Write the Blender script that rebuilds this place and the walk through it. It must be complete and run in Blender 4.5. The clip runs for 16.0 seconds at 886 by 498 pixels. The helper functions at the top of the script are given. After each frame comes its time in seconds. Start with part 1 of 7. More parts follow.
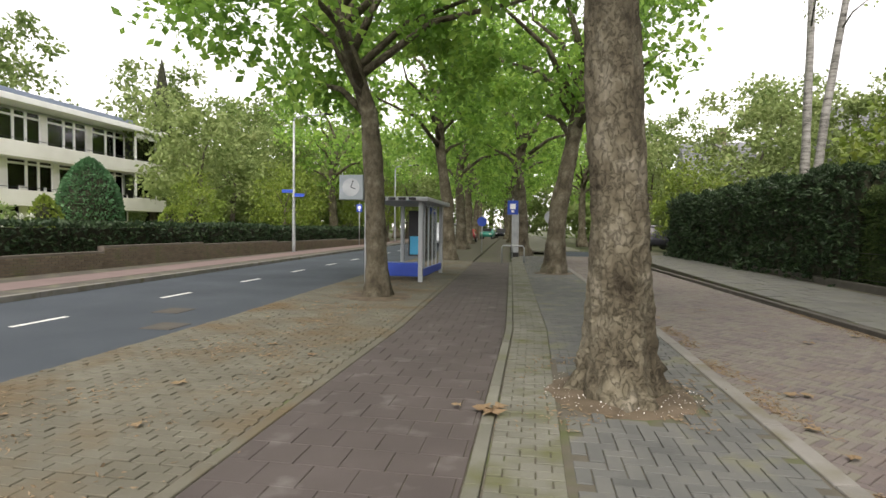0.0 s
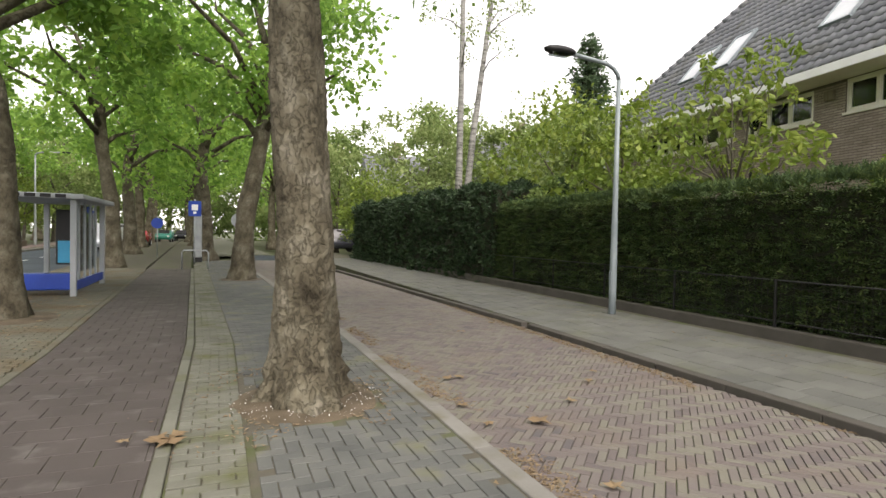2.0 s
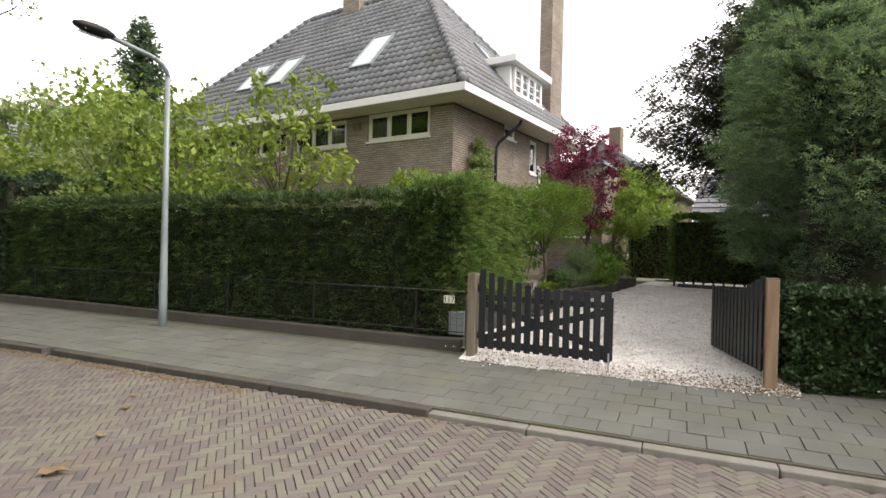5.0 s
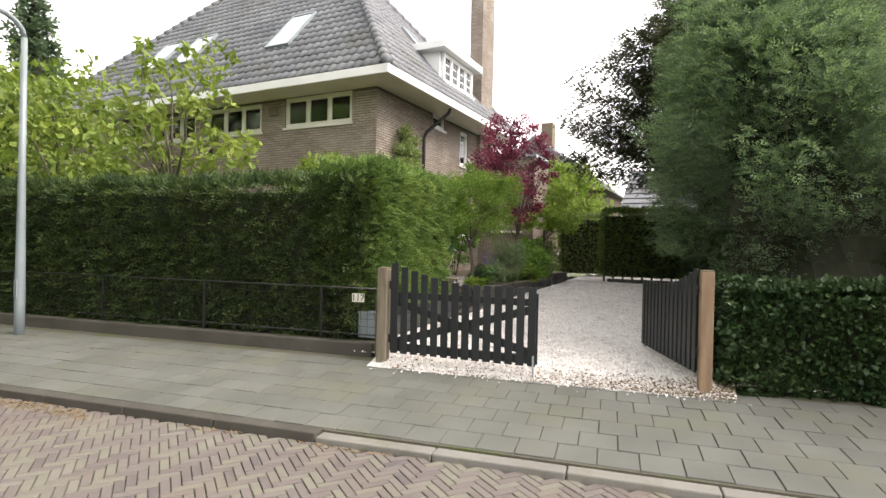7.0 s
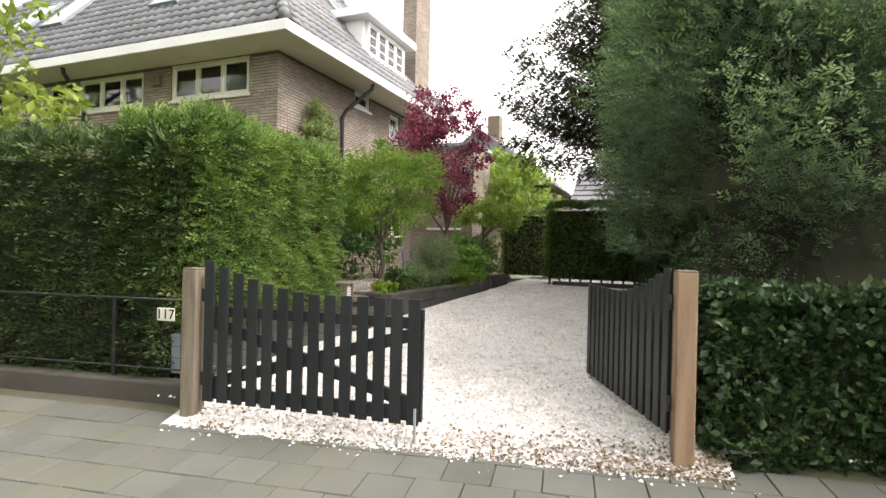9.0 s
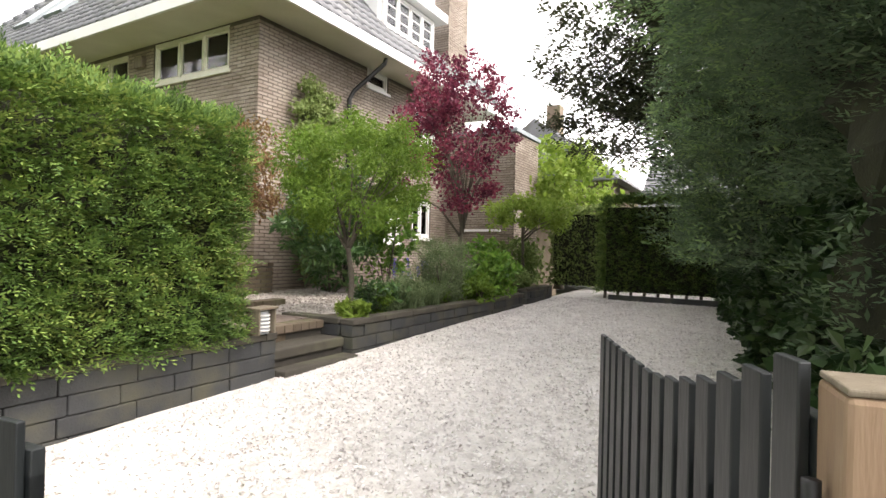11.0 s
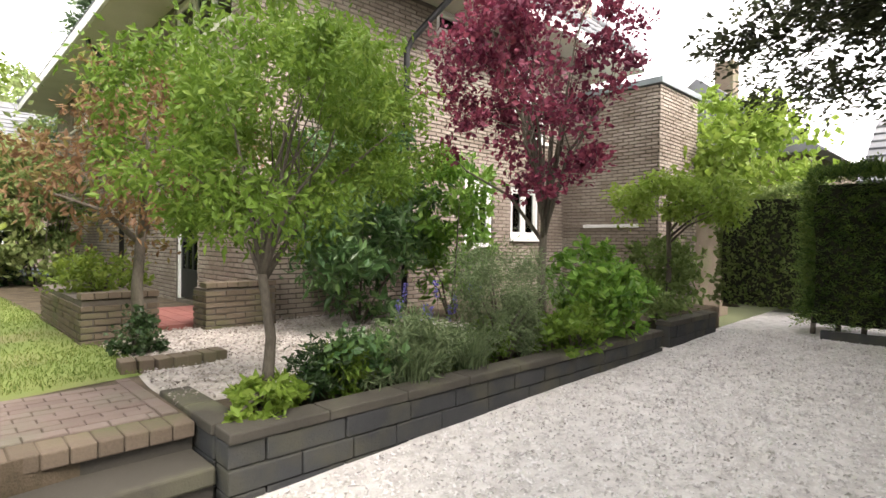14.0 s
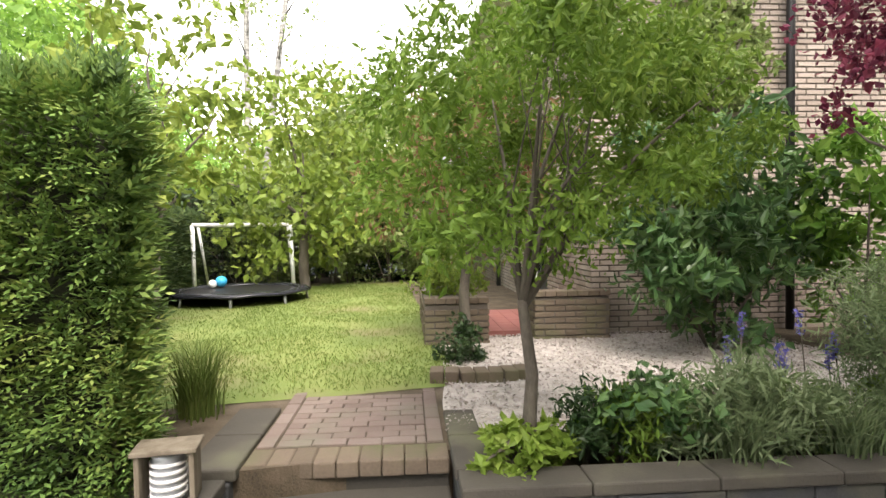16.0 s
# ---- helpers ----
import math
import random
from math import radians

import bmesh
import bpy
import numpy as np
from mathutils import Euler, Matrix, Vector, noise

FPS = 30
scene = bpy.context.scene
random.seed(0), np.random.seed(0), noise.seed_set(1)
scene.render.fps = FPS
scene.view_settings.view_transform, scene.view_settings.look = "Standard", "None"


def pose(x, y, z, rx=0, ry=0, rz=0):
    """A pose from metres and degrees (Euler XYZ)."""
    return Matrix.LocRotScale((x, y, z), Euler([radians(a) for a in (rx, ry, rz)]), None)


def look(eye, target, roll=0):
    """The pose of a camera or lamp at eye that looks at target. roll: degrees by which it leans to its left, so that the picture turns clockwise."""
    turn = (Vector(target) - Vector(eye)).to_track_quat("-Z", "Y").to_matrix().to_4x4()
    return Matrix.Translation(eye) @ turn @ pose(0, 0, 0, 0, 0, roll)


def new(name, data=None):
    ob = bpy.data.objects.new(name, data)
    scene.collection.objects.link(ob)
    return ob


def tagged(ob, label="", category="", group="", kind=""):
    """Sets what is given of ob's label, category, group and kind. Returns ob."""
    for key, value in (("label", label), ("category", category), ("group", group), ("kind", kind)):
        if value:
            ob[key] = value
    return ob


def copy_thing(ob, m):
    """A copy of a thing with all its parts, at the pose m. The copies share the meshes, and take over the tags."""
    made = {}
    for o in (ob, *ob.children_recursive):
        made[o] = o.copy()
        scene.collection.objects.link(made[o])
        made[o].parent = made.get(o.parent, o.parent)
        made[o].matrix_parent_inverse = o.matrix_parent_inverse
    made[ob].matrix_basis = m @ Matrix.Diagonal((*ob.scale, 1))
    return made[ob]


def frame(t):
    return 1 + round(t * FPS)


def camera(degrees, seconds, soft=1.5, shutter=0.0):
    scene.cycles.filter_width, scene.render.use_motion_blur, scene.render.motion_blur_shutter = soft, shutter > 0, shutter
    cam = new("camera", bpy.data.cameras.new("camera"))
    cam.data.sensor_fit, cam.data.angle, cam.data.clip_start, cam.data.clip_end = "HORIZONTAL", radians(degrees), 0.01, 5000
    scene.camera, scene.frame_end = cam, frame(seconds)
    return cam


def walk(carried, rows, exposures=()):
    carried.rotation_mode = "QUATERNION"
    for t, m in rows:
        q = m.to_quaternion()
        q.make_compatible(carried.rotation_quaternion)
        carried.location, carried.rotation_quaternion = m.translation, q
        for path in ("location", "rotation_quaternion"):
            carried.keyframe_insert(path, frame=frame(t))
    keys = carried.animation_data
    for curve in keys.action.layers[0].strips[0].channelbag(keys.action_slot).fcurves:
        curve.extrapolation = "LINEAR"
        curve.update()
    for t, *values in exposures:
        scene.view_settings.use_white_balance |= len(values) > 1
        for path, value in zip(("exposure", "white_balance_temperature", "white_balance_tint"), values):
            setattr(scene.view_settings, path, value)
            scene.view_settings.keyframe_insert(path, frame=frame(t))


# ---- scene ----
cam = camera(78.5, 16.0)
PATH = [
    (0, (-0.022, -0.068, 1.5), (-0.349, 1.904, 1.421), 0.7),
    (0.5, (-0.012, -0.080, 1.53), (-0.245, 1.906, 1.452), 0.6),
    (1, (-0.015, -0.080, 1.552), (0.089, 1.916, 1.480), 0.8),
    (1.5, (-0.008, -0.085, 1.555), (0.465, 1.857, 1.495), 1.1),
    (2, (0.008, -0.125, 1.575), (0.771, 1.723, 1.523), 1.2),
    (2.5, (0.018, -0.150, 1.612), (1.053, 1.561, 1.562), 1.4),
    (3, (0.05, -0.149, 1.635), (1.331, 1.386, 1.597), 1.5),
    (3.5, (0.075, -0.146, 1.656), (1.546, 1.208, 1.625), 1.6),
    (4, (0.072, -0.192, 1.676), (1.709, 0.956, 1.650), 1.6),
    (4.5, (0.075, -0.246, 1.682), (1.827, 0.719, 1.666), 1.4),
    (5, (0.118, -0.275, 1.672), (1.948, 0.533, 1.664), 1.4),
    (5.2, (0.143, -0.272, 1.667), (1.992, 0.492, 1.661), 1.3),
    (7.3, (1.394, -0.27, 1.590), (3.317, 0.277, 1.580), 1.3),
    (7.5, (1.629, -0.272, 1.582), (3.563, 0.237, 1.575), 1.3),
    (8, (2.236, -0.295, 1.555), (4.18, 0.174, 1.551), 1.4),
    (8.5, (2.834, -0.371, 1.522), (4.783, 0.078, 1.522), 1.3),
    (9, (3.469, -0.447, 1.513), (5.42, -0.011, 1.512), 1.3),
    (9.2, (3.734, -0.49, 1.515), (5.684, -0.046, 1.517), 1.3),
    (11.3, (6.600, -0.89, 1.605), (8.459, -0.153, 1.608), 1.2),
    (11.5, (6.857, -0.849, 1.612), (8.707, -0.088, 1.615), 1.1),
    (12, (7.559, -0.689, 1.645), (9.392, 0.11, 1.642), 1.2),
    (12.5, (8.211, -0.547, 1.690), (10.041, 0.259, 1.685), 1.2),
    (13, (8.834, -0.482, 1.709), (10.657, 0.34, 1.706), 1.2),
    (13.5, (9.451, -0.454, 1.738), (11.241, 0.438, 1.730), 1.0),
    (14, (10.013, -0.402, 1.807), (11.619, 0.79, 1.780), 0.7),
    (14.5, (10.488, -0.361, 1.901), (11.676, 1.246, 1.840), -0.1),
    (15, (10.88, -0.193, 1.955), (11.612, 1.667, 1.888), -0.7),
    (15.5, (11.002, -0.142, 1.958), (11.476, 1.80, 1.904), -0.8),
    (16, (11.008, -0.193, 1.947), (11.462, 1.754, 1.894), -0.8),
]
walk(cam, [(t, look(eye, target, roll)) for t, eye, target, roll in PATH],
     [(t, stops, 6950, 15) for t, stops in ((0, 1.32), (3, 1.5), (5, 1.58), (7.5, 2.08), (9, 2.2), (11.5, 2.35), (12.5, 2.44), (14, 2.52), (15, 2.62), (16, 2.56))])

# ---- daylight: a bright overcast sky ----
SUN_EL, SUN_AZ = radians(52), radians(178)
world = bpy.data.worlds.new("overcast_sky")
scene.world = world
world.use_nodes = True
wn, wl = world.node_tree.nodes, world.node_tree.links
sky = wn.new("ShaderNodeTexSky")
sky.sky_type = "NISHITA"
sky.sun_disc = False
sky.sun_elevation, sky.sun_rotation = SUN_EL, SUN_AZ
sky.air_density, sky.dust_density = 1.0, 0.6
pale = wn.new("ShaderNodeHueSaturation")
pale.inputs["Saturation"].default_value = 0.12
wl.new(sky.outputs[0], pale.inputs["Color"])
wl.new(pale.outputs[0], wn["Background"].inputs["Color"])
wn["Background"].inputs["Strength"].default_value = 0.15
sun_data = bpy.data.lights.new("sun", "SUN")
sun_data.energy, sun_data.angle, sun_data.color = 1.4, radians(35), (1.0, 0.96, 0.9)
sun = new("sun", sun_data)
sun.matrix_world = look((0, 0, 60), (0 - math.sin(SUN_AZ) * 40, 0 - math.cos(SUN_AZ) * 40, 60 - math.tan(SUN_EL) * 40))

# ---- materials ----


def material(name, colors, scale=6.0, fine=60.0, rough=0.8, bump=0.3, metal=0.0, spread=0.0, island=0.0, stain=None, spec=0.4, stretch=(1, 1, 1)):
    """Two scales of noise over a row of colours, with fine relief. spread: difference from object to object; island: from piece to piece of one mesh."""
    m = bpy.data.materials.new(name)
    m.use_nodes = True
    n, l = m.node_tree.nodes, m.node_tree.links
    b = n["Principled BSDF"]
    b.inputs["Metallic"].default_value, b.inputs["Specular IOR Level"].default_value = metal, spec
    coord = n.new("ShaderNodeNewGeometry")
    mapped = n.new("ShaderNodeMapping")
    mapped.inputs["Scale"].default_value = stretch
    l.new(coord.outputs["Position"], mapped.inputs["Vector"])
    big, small = n.new("ShaderNodeTexNoise"), n.new("ShaderNodeTexNoise")
    for tex, s, d in ((big, scale, 4), (small, fine, 3)):
        tex.inputs["Scale"].default_value, tex.inputs["Detail"].default_value = s, d
        l.new(mapped.outputs[0], tex.inputs["Vector"])
    mix = n.new("ShaderNodeMath")
    mix.operation = "MULTIPLY_ADD"
    l.new(small.outputs["Fac"], mix.inputs[0])
    mix.inputs[1].default_value = 0.45
    l.new(big.outputs["Fac"], mix.inputs[2])
    last = mix
    if spread or island:
        info, both, wrap, add = n.new("ShaderNodeObjectInfo"), n.new("ShaderNodeMath"), n.new("ShaderNodeMath"), n.new("ShaderNodeMath")
        both.operation, wrap.operation, add.operation = "ADD", "FRACT", "MULTIPLY_ADD"
        l.new(info.outputs["Random"], both.inputs[0])
        l.new(coord.outputs["Random Per Island"], both.inputs[1])
        l.new(both.outputs[0], wrap.inputs[0])
        l.new(wrap.outputs[0], add.inputs[0])
        add.inputs[1].default_value = max(spread, island)
        l.new(last.outputs[0], add.inputs[2])
        last = add
    ramp = n.new("ShaderNodeValToRGB")
    lo, hi = 0.5, 0.95 + max(spread, island)
    while len(ramp.color_ramp.elements) < len(colors):
        ramp.color_ramp.elements.new(0.5)
    for i, c in enumerate(colors):
        e = ramp.color_ramp.elements[i]
        e.position = min(1.0, (lo + (hi - lo) * i / max(1, len(colors) - 1)) / hi * 0.98)
        e.color = (*c, 1)
    norm = n.new("ShaderNodeMath")
    norm.operation = "DIVIDE"
    norm.inputs[1].default_value = hi
    l.new(last.outputs[0], norm.inputs[0])
    l.new(norm.outputs[0], ramp.inputs[0])
    out = ramp.outputs[0]
    if stain:
        color, s, low, high = stain
        st = n.new("ShaderNodeTexNoise")
        st.inputs["Scale"].default_value, st.inputs["Detail"].default_value = s, 6
        l.new(mapped.outputs[0], st.inputs["Vector"])
        rg = n.new("ShaderNodeMapRange")
        rg.inputs[1].default_value, rg.inputs[2].default_value = low, high
        l.new(st.outputs["Fac"], rg.inputs[0])
        mx = n.new("ShaderNodeMix")
        mx.data_type = "RGBA"
        l.new(rg.outputs[0], mx.inputs[0])
        l.new(out, mx.inputs[6])
        mx.inputs[7].default_value = (*color, 1)
        out = mx.outputs[2]
    l.new(out, b.inputs["Base Color"])
    rr = n.new("ShaderNodeMapRange")
    rr.inputs[3].default_value, rr.inputs[4].default_value = max(0.03, rough - 0.12), min(1, rough + 0.1)
    l.new(small.outputs["Fac"], rr.inputs[0])
    l.new(rr.outputs[0], b.inputs["Roughness"])
    if bump:
        bp = n.new("ShaderNodeBump")
        bp.inputs["Strength"].default_value, bp.inputs["Distance"].default_value = bump, 0.02 if bump < 0.9 else 0.05
        l.new(mix.outputs[0], bp.inputs["Height"])
        l.new(bp.outputs[0], b.inputs["Normal"])
    return m


def bark_material(name, colors, patch=3.2, plate=13.0, crack=0.05):
    """Flaking bark: broad pale and dark patches, flakes with dark creases, lumpy relief."""
    m = bpy.data.materials.new(name)
    m.use_nodes = True
    n, l = m.node_tree.nodes, m.node_tree.links
    b = n["Principled BSDF"]
    b.inputs["Roughness"].default_value, b.inputs["Specular IOR Level"].default_value = 0.92, 0.2
    g, mp = n.new("ShaderNodeNewGeometry"), n.new("ShaderNodeMapping")
    mp.inputs["Scale"].default_value = (1, 1, 0.8)
    l.new(g.outputs["Position"], mp.inputs["Vector"])
    big, lump, warp = n.new("ShaderNodeTexNoise"), n.new("ShaderNodeTexNoise"), n.new("ShaderNodeVectorMath")
    big.inputs["Scale"].default_value, big.inputs["Detail"].default_value = patch, 6
    lump.inputs["Scale"].default_value, lump.inputs["Detail"].default_value = 11, 6
    l.new(mp.outputs[0], big.inputs["Vector"])
    l.new(mp.outputs[0], lump.inputs["Vector"])
    warp.operation = "MULTIPLY_ADD"
    l.new(lump.outputs["Color"], warp.inputs[0])
    warp.inputs[1].default_value = (0.12, 0.12, 0.12)
    l.new(mp.outputs[0], warp.inputs[2])
    flake, off, crease = n.new("ShaderNodeTexNoise"), n.new("ShaderNodeMath"), n.new("ShaderNodeMath")
    flake.inputs["Scale"].default_value, flake.inputs["Detail"].default_value, flake.inputs["Distortion"].default_value = plate, 4, 0.8
    l.new(warp.outputs[0], flake.inputs["Vector"])
    off.operation, crease.operation = "SUBTRACT", "ABSOLUTE"
    off.inputs[1].default_value = 0.5
    l.new(flake.outputs["Fac"], off.inputs[0])
    l.new(off.outputs[0], crease.inputs[0])
    ramp = n.new("ShaderNodeValToRGB")
    while len(ramp.color_ramp.elements) < len(colors):
        ramp.color_ramp.elements.new(0.5)
    for i, c in enumerate(colors):
        ramp.color_ramp.elements[i].position = 0.26 + 0.48 * i / (len(colors) - 1)
        ramp.color_ramp.elements[i].color = (*c, 1)
    mixf = n.new("ShaderNodeMath")
    mixf.operation = "MULTIPLY_ADD"
    l.new(lump.outputs["Fac"], mixf.inputs[0])
    mixf.inputs[1].default_value = 0.45
    sub = n.new("ShaderNodeMath")
    sub.operation = "SUBTRACT"
    l.new(big.outputs["Fac"], sub.inputs[0])
    sub.inputs[1].default_value = 0.22
    l.new(sub.outputs[0], mixf.inputs[2])
    l.new(mixf.outputs[0], ramp.inputs[0])
    edge = n.new("ShaderNodeMapRange")
    edge.inputs[1].default_value, edge.inputs[2].default_value, edge.inputs[3].default_value = 0.0, crack, 0.45
    l.new(crease.outputs[0], edge.inputs[0])
    dark = n.new("ShaderNodeMix")
    dark.data_type, dark.blend_type = "RGBA", "MULTIPLY"
    dark.inputs[0].default_value = 0.6
    l.new(ramp.outputs[0], dark.inputs[6])
    l.new(edge.outputs[0], dark.inputs[7])
    l.new(dark.outputs[2], b.inputs["Base Color"])
    hgt, bp = n.new("ShaderNodeMath"), n.new("ShaderNodeBump")
    hgt.operation = "MULTIPLY_ADD"
    l.new(edge.outputs[0], hgt.inputs[0])
    hgt.inputs[1].default_value = 0.35
    l.new(lump.outputs["Fac"], hgt.inputs[2])
    bp.inputs["Strength"].default_value, bp.inputs["Distance"].default_value = 1.0, 0.05
    l.new(hgt.outputs[0], bp.inputs["Height"])
    l.new(bp.outputs[0], b.inputs["Normal"])
    return m


def leaf_material(name, colors, through_light=0.35, rough=0.55, scale=1.2):
    """Leaves: colour from clump to clump and from leaf to leaf, part of the light passes through."""
    m = bpy.data.materials.new(name)
    m.use_nodes = True
    n, l = m.node_tree.nodes, m.node_tree.links
    b = n["Principled BSDF"]
    b.inputs["Roughness"].default_value, b.inputs["Specular IOR Level"].default_value = rough, 0.3
    g = n.new("ShaderNodeNewGeometry")
    tex = n.new("ShaderNodeTexNoise")
    tex.inputs["Scale"].default_value, tex.inputs["Detail"].default_value = scale, 2
    l.new(g.outputs["Position"], tex.inputs["Vector"])
    add = n.new("ShaderNodeMath")
    add.operation = "MULTIPLY_ADD"
    l.new(g.outputs["Random Per Island"], add.inputs[0])
    add.inputs[1].default_value = 0.55
    l.new(tex.outputs["Fac"], add.inputs[2])
    sub = n.new("ShaderNodeMapRange")
    sub.inputs[1].default_value, sub.inputs[2].default_value = 0.35, 1.2
    l.new(add.outputs[0], sub.inputs[0])
    ramp = n.new("ShaderNodeValToRGB")
    while len(ramp.color_ramp.elements) < len(colors):
        ramp.color_ramp.elements.new(0.5)
    for i, c in enumerate(colors):
        ramp.color_ramp.elements[i].position = i / max(1, len(colors) - 1)
        ramp.color_ramp.elements[i].color = (*c, 1)
    l.new(sub.outputs[0], ramp.inputs[0])
    l.new(ramp.outputs[0], b.inputs["Base Color"])
    tr = n.new("ShaderNodeBsdfTranslucent")
    l.new(ramp.outputs[0], tr.inputs["Color"])
    mx = n.new("ShaderNodeMixShader")
    mx.inputs[0].default_value = through_light
    l.new(b.outputs[0], mx.inputs[1])
    l.new(tr.outputs[0], mx.inputs[2])
    l.new(mx.outputs[0], n["Material Output"].inputs["Surface"])
    return m


def glass_material(name, tint=(0.8, 0.86, 0.86), rough=0.02):
    """Thin clear glass: a mirror at the grazing angle, else see-through."""
    m = bpy.data.materials.new(name)
    m.use_nodes = True
    n, l = m.node_tree.nodes, m.node_tree.links
    gl, tp, mx, fr = n.new("ShaderNodeBsdfGlossy"), n.new("ShaderNodeBsdfTransparent"), n.new("ShaderNodeMixShader"), n.new("ShaderNodeFresnel")
    gl.inputs["Roughness"].default_value = rough
    tp.inputs["Color"].default_value = (*tint, 1)
    fr.inputs["IOR"].default_value = 1.7
    l.new(fr.outputs[0], mx.inputs[0])
    l.new(tp.outputs[0], mx.inputs[1])
    l.new(gl.outputs[0], mx.inputs[2])
    l.new(mx.outputs[0], n["Material Output"].inputs["Surface"])
    return m


ASPHALT = material("asphalt", [(0.027, 0.0356, 0.0454), (0.036, 0.047, 0.0583), (0.051, 0.0641, 0.0769)], 0.5, 220, 0.85, 0.15)
WHITE_LINE = material("road_paint", [(0.5, 0.5, 0.48), (0.75, 0.75, 0.72)], 5, 60, 0.7, 0.1)
CYCLE = material("cycle_clinker", [(0.0477, 0.0405, 0.0378), (0.0636, 0.0534, 0.0492), (0.0795, 0.0674, 0.063)], 1.2, 90, 0.85, 0.25, spread=0.12, island=0.12, stain=((0.15, 0.14, 0.13), 3.0, 0.58, 0.85))
RED_PATH = material("red_cycle_asphalt", [(0.1421, 0.1021, 0.095), (0.1809, 0.1361, 0.1247)], 1.5, 120, 0.85, 0.15)
GREY_CLINKER = material("grey_clinker", [(0.0954, 0.0975, 0.0745), (0.1252, 0.1259, 0.1014), (0.1669, 0.1668, 0.1371)], 2.0, 80, 0.9, 0.3, spread=0.25, island=0.25, stain=((0.085, 0.09, 0.035), 2.2, 0.5, 0.72))
BLUE_CLINKER = material("blue_grey_clinker", [(0.0662, 0.0696, 0.0662), (0.0994, 0.1027, 0.096), (0.1325, 0.1325, 0.1192)], 2.0, 80, 0.9, 0.3, spread=0.3, island=0.3, stain=((0.13, 0.13, 0.07), 2.0, 0.55, 0.75))
STREET_CLINKER = material("street_clinker", [(0.0748, 0.0722, 0.0774), (0.1188, 0.0994, 0.0933), (0.1364, 0.1188, 0.11), (0.1496, 0.1434, 0.1126), (0.1672, 0.1514, 0.139)], 1.0, 70, 0.85, 0.3, spread=0.7, island=0.7, stain=((0.16, 0.13, 0.1), 1.2, 0.55, 0.85))
VERGE_CLINKER = material("verge_clinker", [(0.0801, 0.0768, 0.0559), (0.1038, 0.0992, 0.0746), (0.1321, 0.1288, 0.0978)], 1.5, 80, 0.9, 0.3, spread=0.2, island=0.2, stain=((0.1, 0.072, 0.036), 0.9, 0.47, 0.68))
TILE = material("pavement_tile", [(0.078, 0.0809, 0.0725), (0.1058, 0.1084, 0.0976), (0.1337, 0.1369, 0.1226)], 1.6, 90, 0.85, 0.2, spread=0.25, island=0.25, stain=((0.11, 0.115, 0.08), 1.4, 0.5, 0.8))
JOINT = material("joint_sand", [(0.075, 0.069, 0.053), (0.1, 0.09, 0.068)], 5, 120, 0.95, 0.3, stain=((0.07, 0.085, 0.03), 2.0, 0.5, 0.7))
KERB = material("concrete_kerb", [(0.13, 0.1268, 0.1105), (0.1755, 0.169, 0.1527), (0.2145, 0.208, 0.1885)], 2, 80, 0.9, 0.25, spread=0.2, stain=((0.12, 0.11, 0.07), 3, 0.5, 0.75))
# darkened all over; on the fence wall this stands for shade at its foot
DARK_KERB = material("darkened_kerb", [(0.045, 0.0413, 0.0338), (0.0825, 0.075, 0.0638)], 3, 80, 0.9, 0.3, spread=0.2)
SOIL = material("soil", [(0.05, 0.038, 0.025), (0.09, 0.07, 0.045), (0.13, 0.1, 0.07)], 4, 90, 0.95, 0.6)
LITTER = material("dry_litter", [(0.12, 0.085, 0.05), (0.19, 0.14, 0.085), (0.26, 0.2, 0.13)], 6, 90, 0.95, 0.4, island=0.3)
FAR_GROUND = material("far_ground", [(0.05, 0.06, 0.025), (0.08, 0.09, 0.04)], 0.3, 10, 0.95, 0.2)
LAWN = material("lawn_soil", [(0.1207, 0.1688, 0.0439), (0.1646, 0.2184, 0.0564), (0.2085, 0.2283, 0.0752)], 1.0, 120, 0.95, 0.5, stain=((0.2, 0.17, 0.09), 0.8, 0.55, 0.75))
GRASS = leaf_material("grass_blade", [(0.0979, 0.1489, 0.0319), (0.1517, 0.2121, 0.0479), (0.2299, 0.2437, 0.0855)], 0.4, 0.6, 0.8)
TERRACE_GRAVEL = material("old_shell_gravel", [(0.33, 0.295, 0.265), (0.45, 0.41, 0.375), (0.56, 0.52, 0.485)], 9, 60, 0.9, 0.8)
TERRACE_CHIP = material("old_gravel_chip", [(0.16, 0.135, 0.115), (0.38, 0.34, 0.31), (0.52, 0.48, 0.45), (0.68, 0.65, 0.62)], 3, 60, 0.85, 0.1, island=0.6)
GRAVEL = material("shell_gravel", [(0.4876, 0.4583, 0.4388), (0.6631, 0.6339, 0.6046), (0.7802, 0.7509, 0.7216)], 9, 60, 0.9, 0.8)
CHIP = material("gravel_chip", [(0.28, 0.25, 0.23), (0.58, 0.55, 0.53), (0.74, 0.71, 0.69), (0.83, 0.81, 0.79), (0.84, 0.82, 0.8)], 3, 60, 0.85, 0.1, island=0.6)
BRICK = material("house_brick", [(0.2049, 0.1651, 0.1334), (0.2953, 0.2476, 0.2068), (0.3978, 0.3492, 0.3002)], 1.2, 60, 0.9, 0.35, spread=0.3, island=0.3, stain=((0.4, 0.35, 0.3), 1.2, 0.55, 0.8))
MORTAR = material("mortar", [(0.1, 0.085, 0.07), (0.15, 0.13, 0.11)], 3, 90, 0.95, 0.3)
OLD_BRICK = material("garden_brick", [(0.0969, 0.0765, 0.0525), (0.1534, 0.119, 0.0876), (0.2019, 0.1615, 0.1138)], 2, 60, 0.9, 0.35, spread=0.3, island=0.3, stain=((0.1, 0.11, 0.05), 2, 0.5, 0.75))
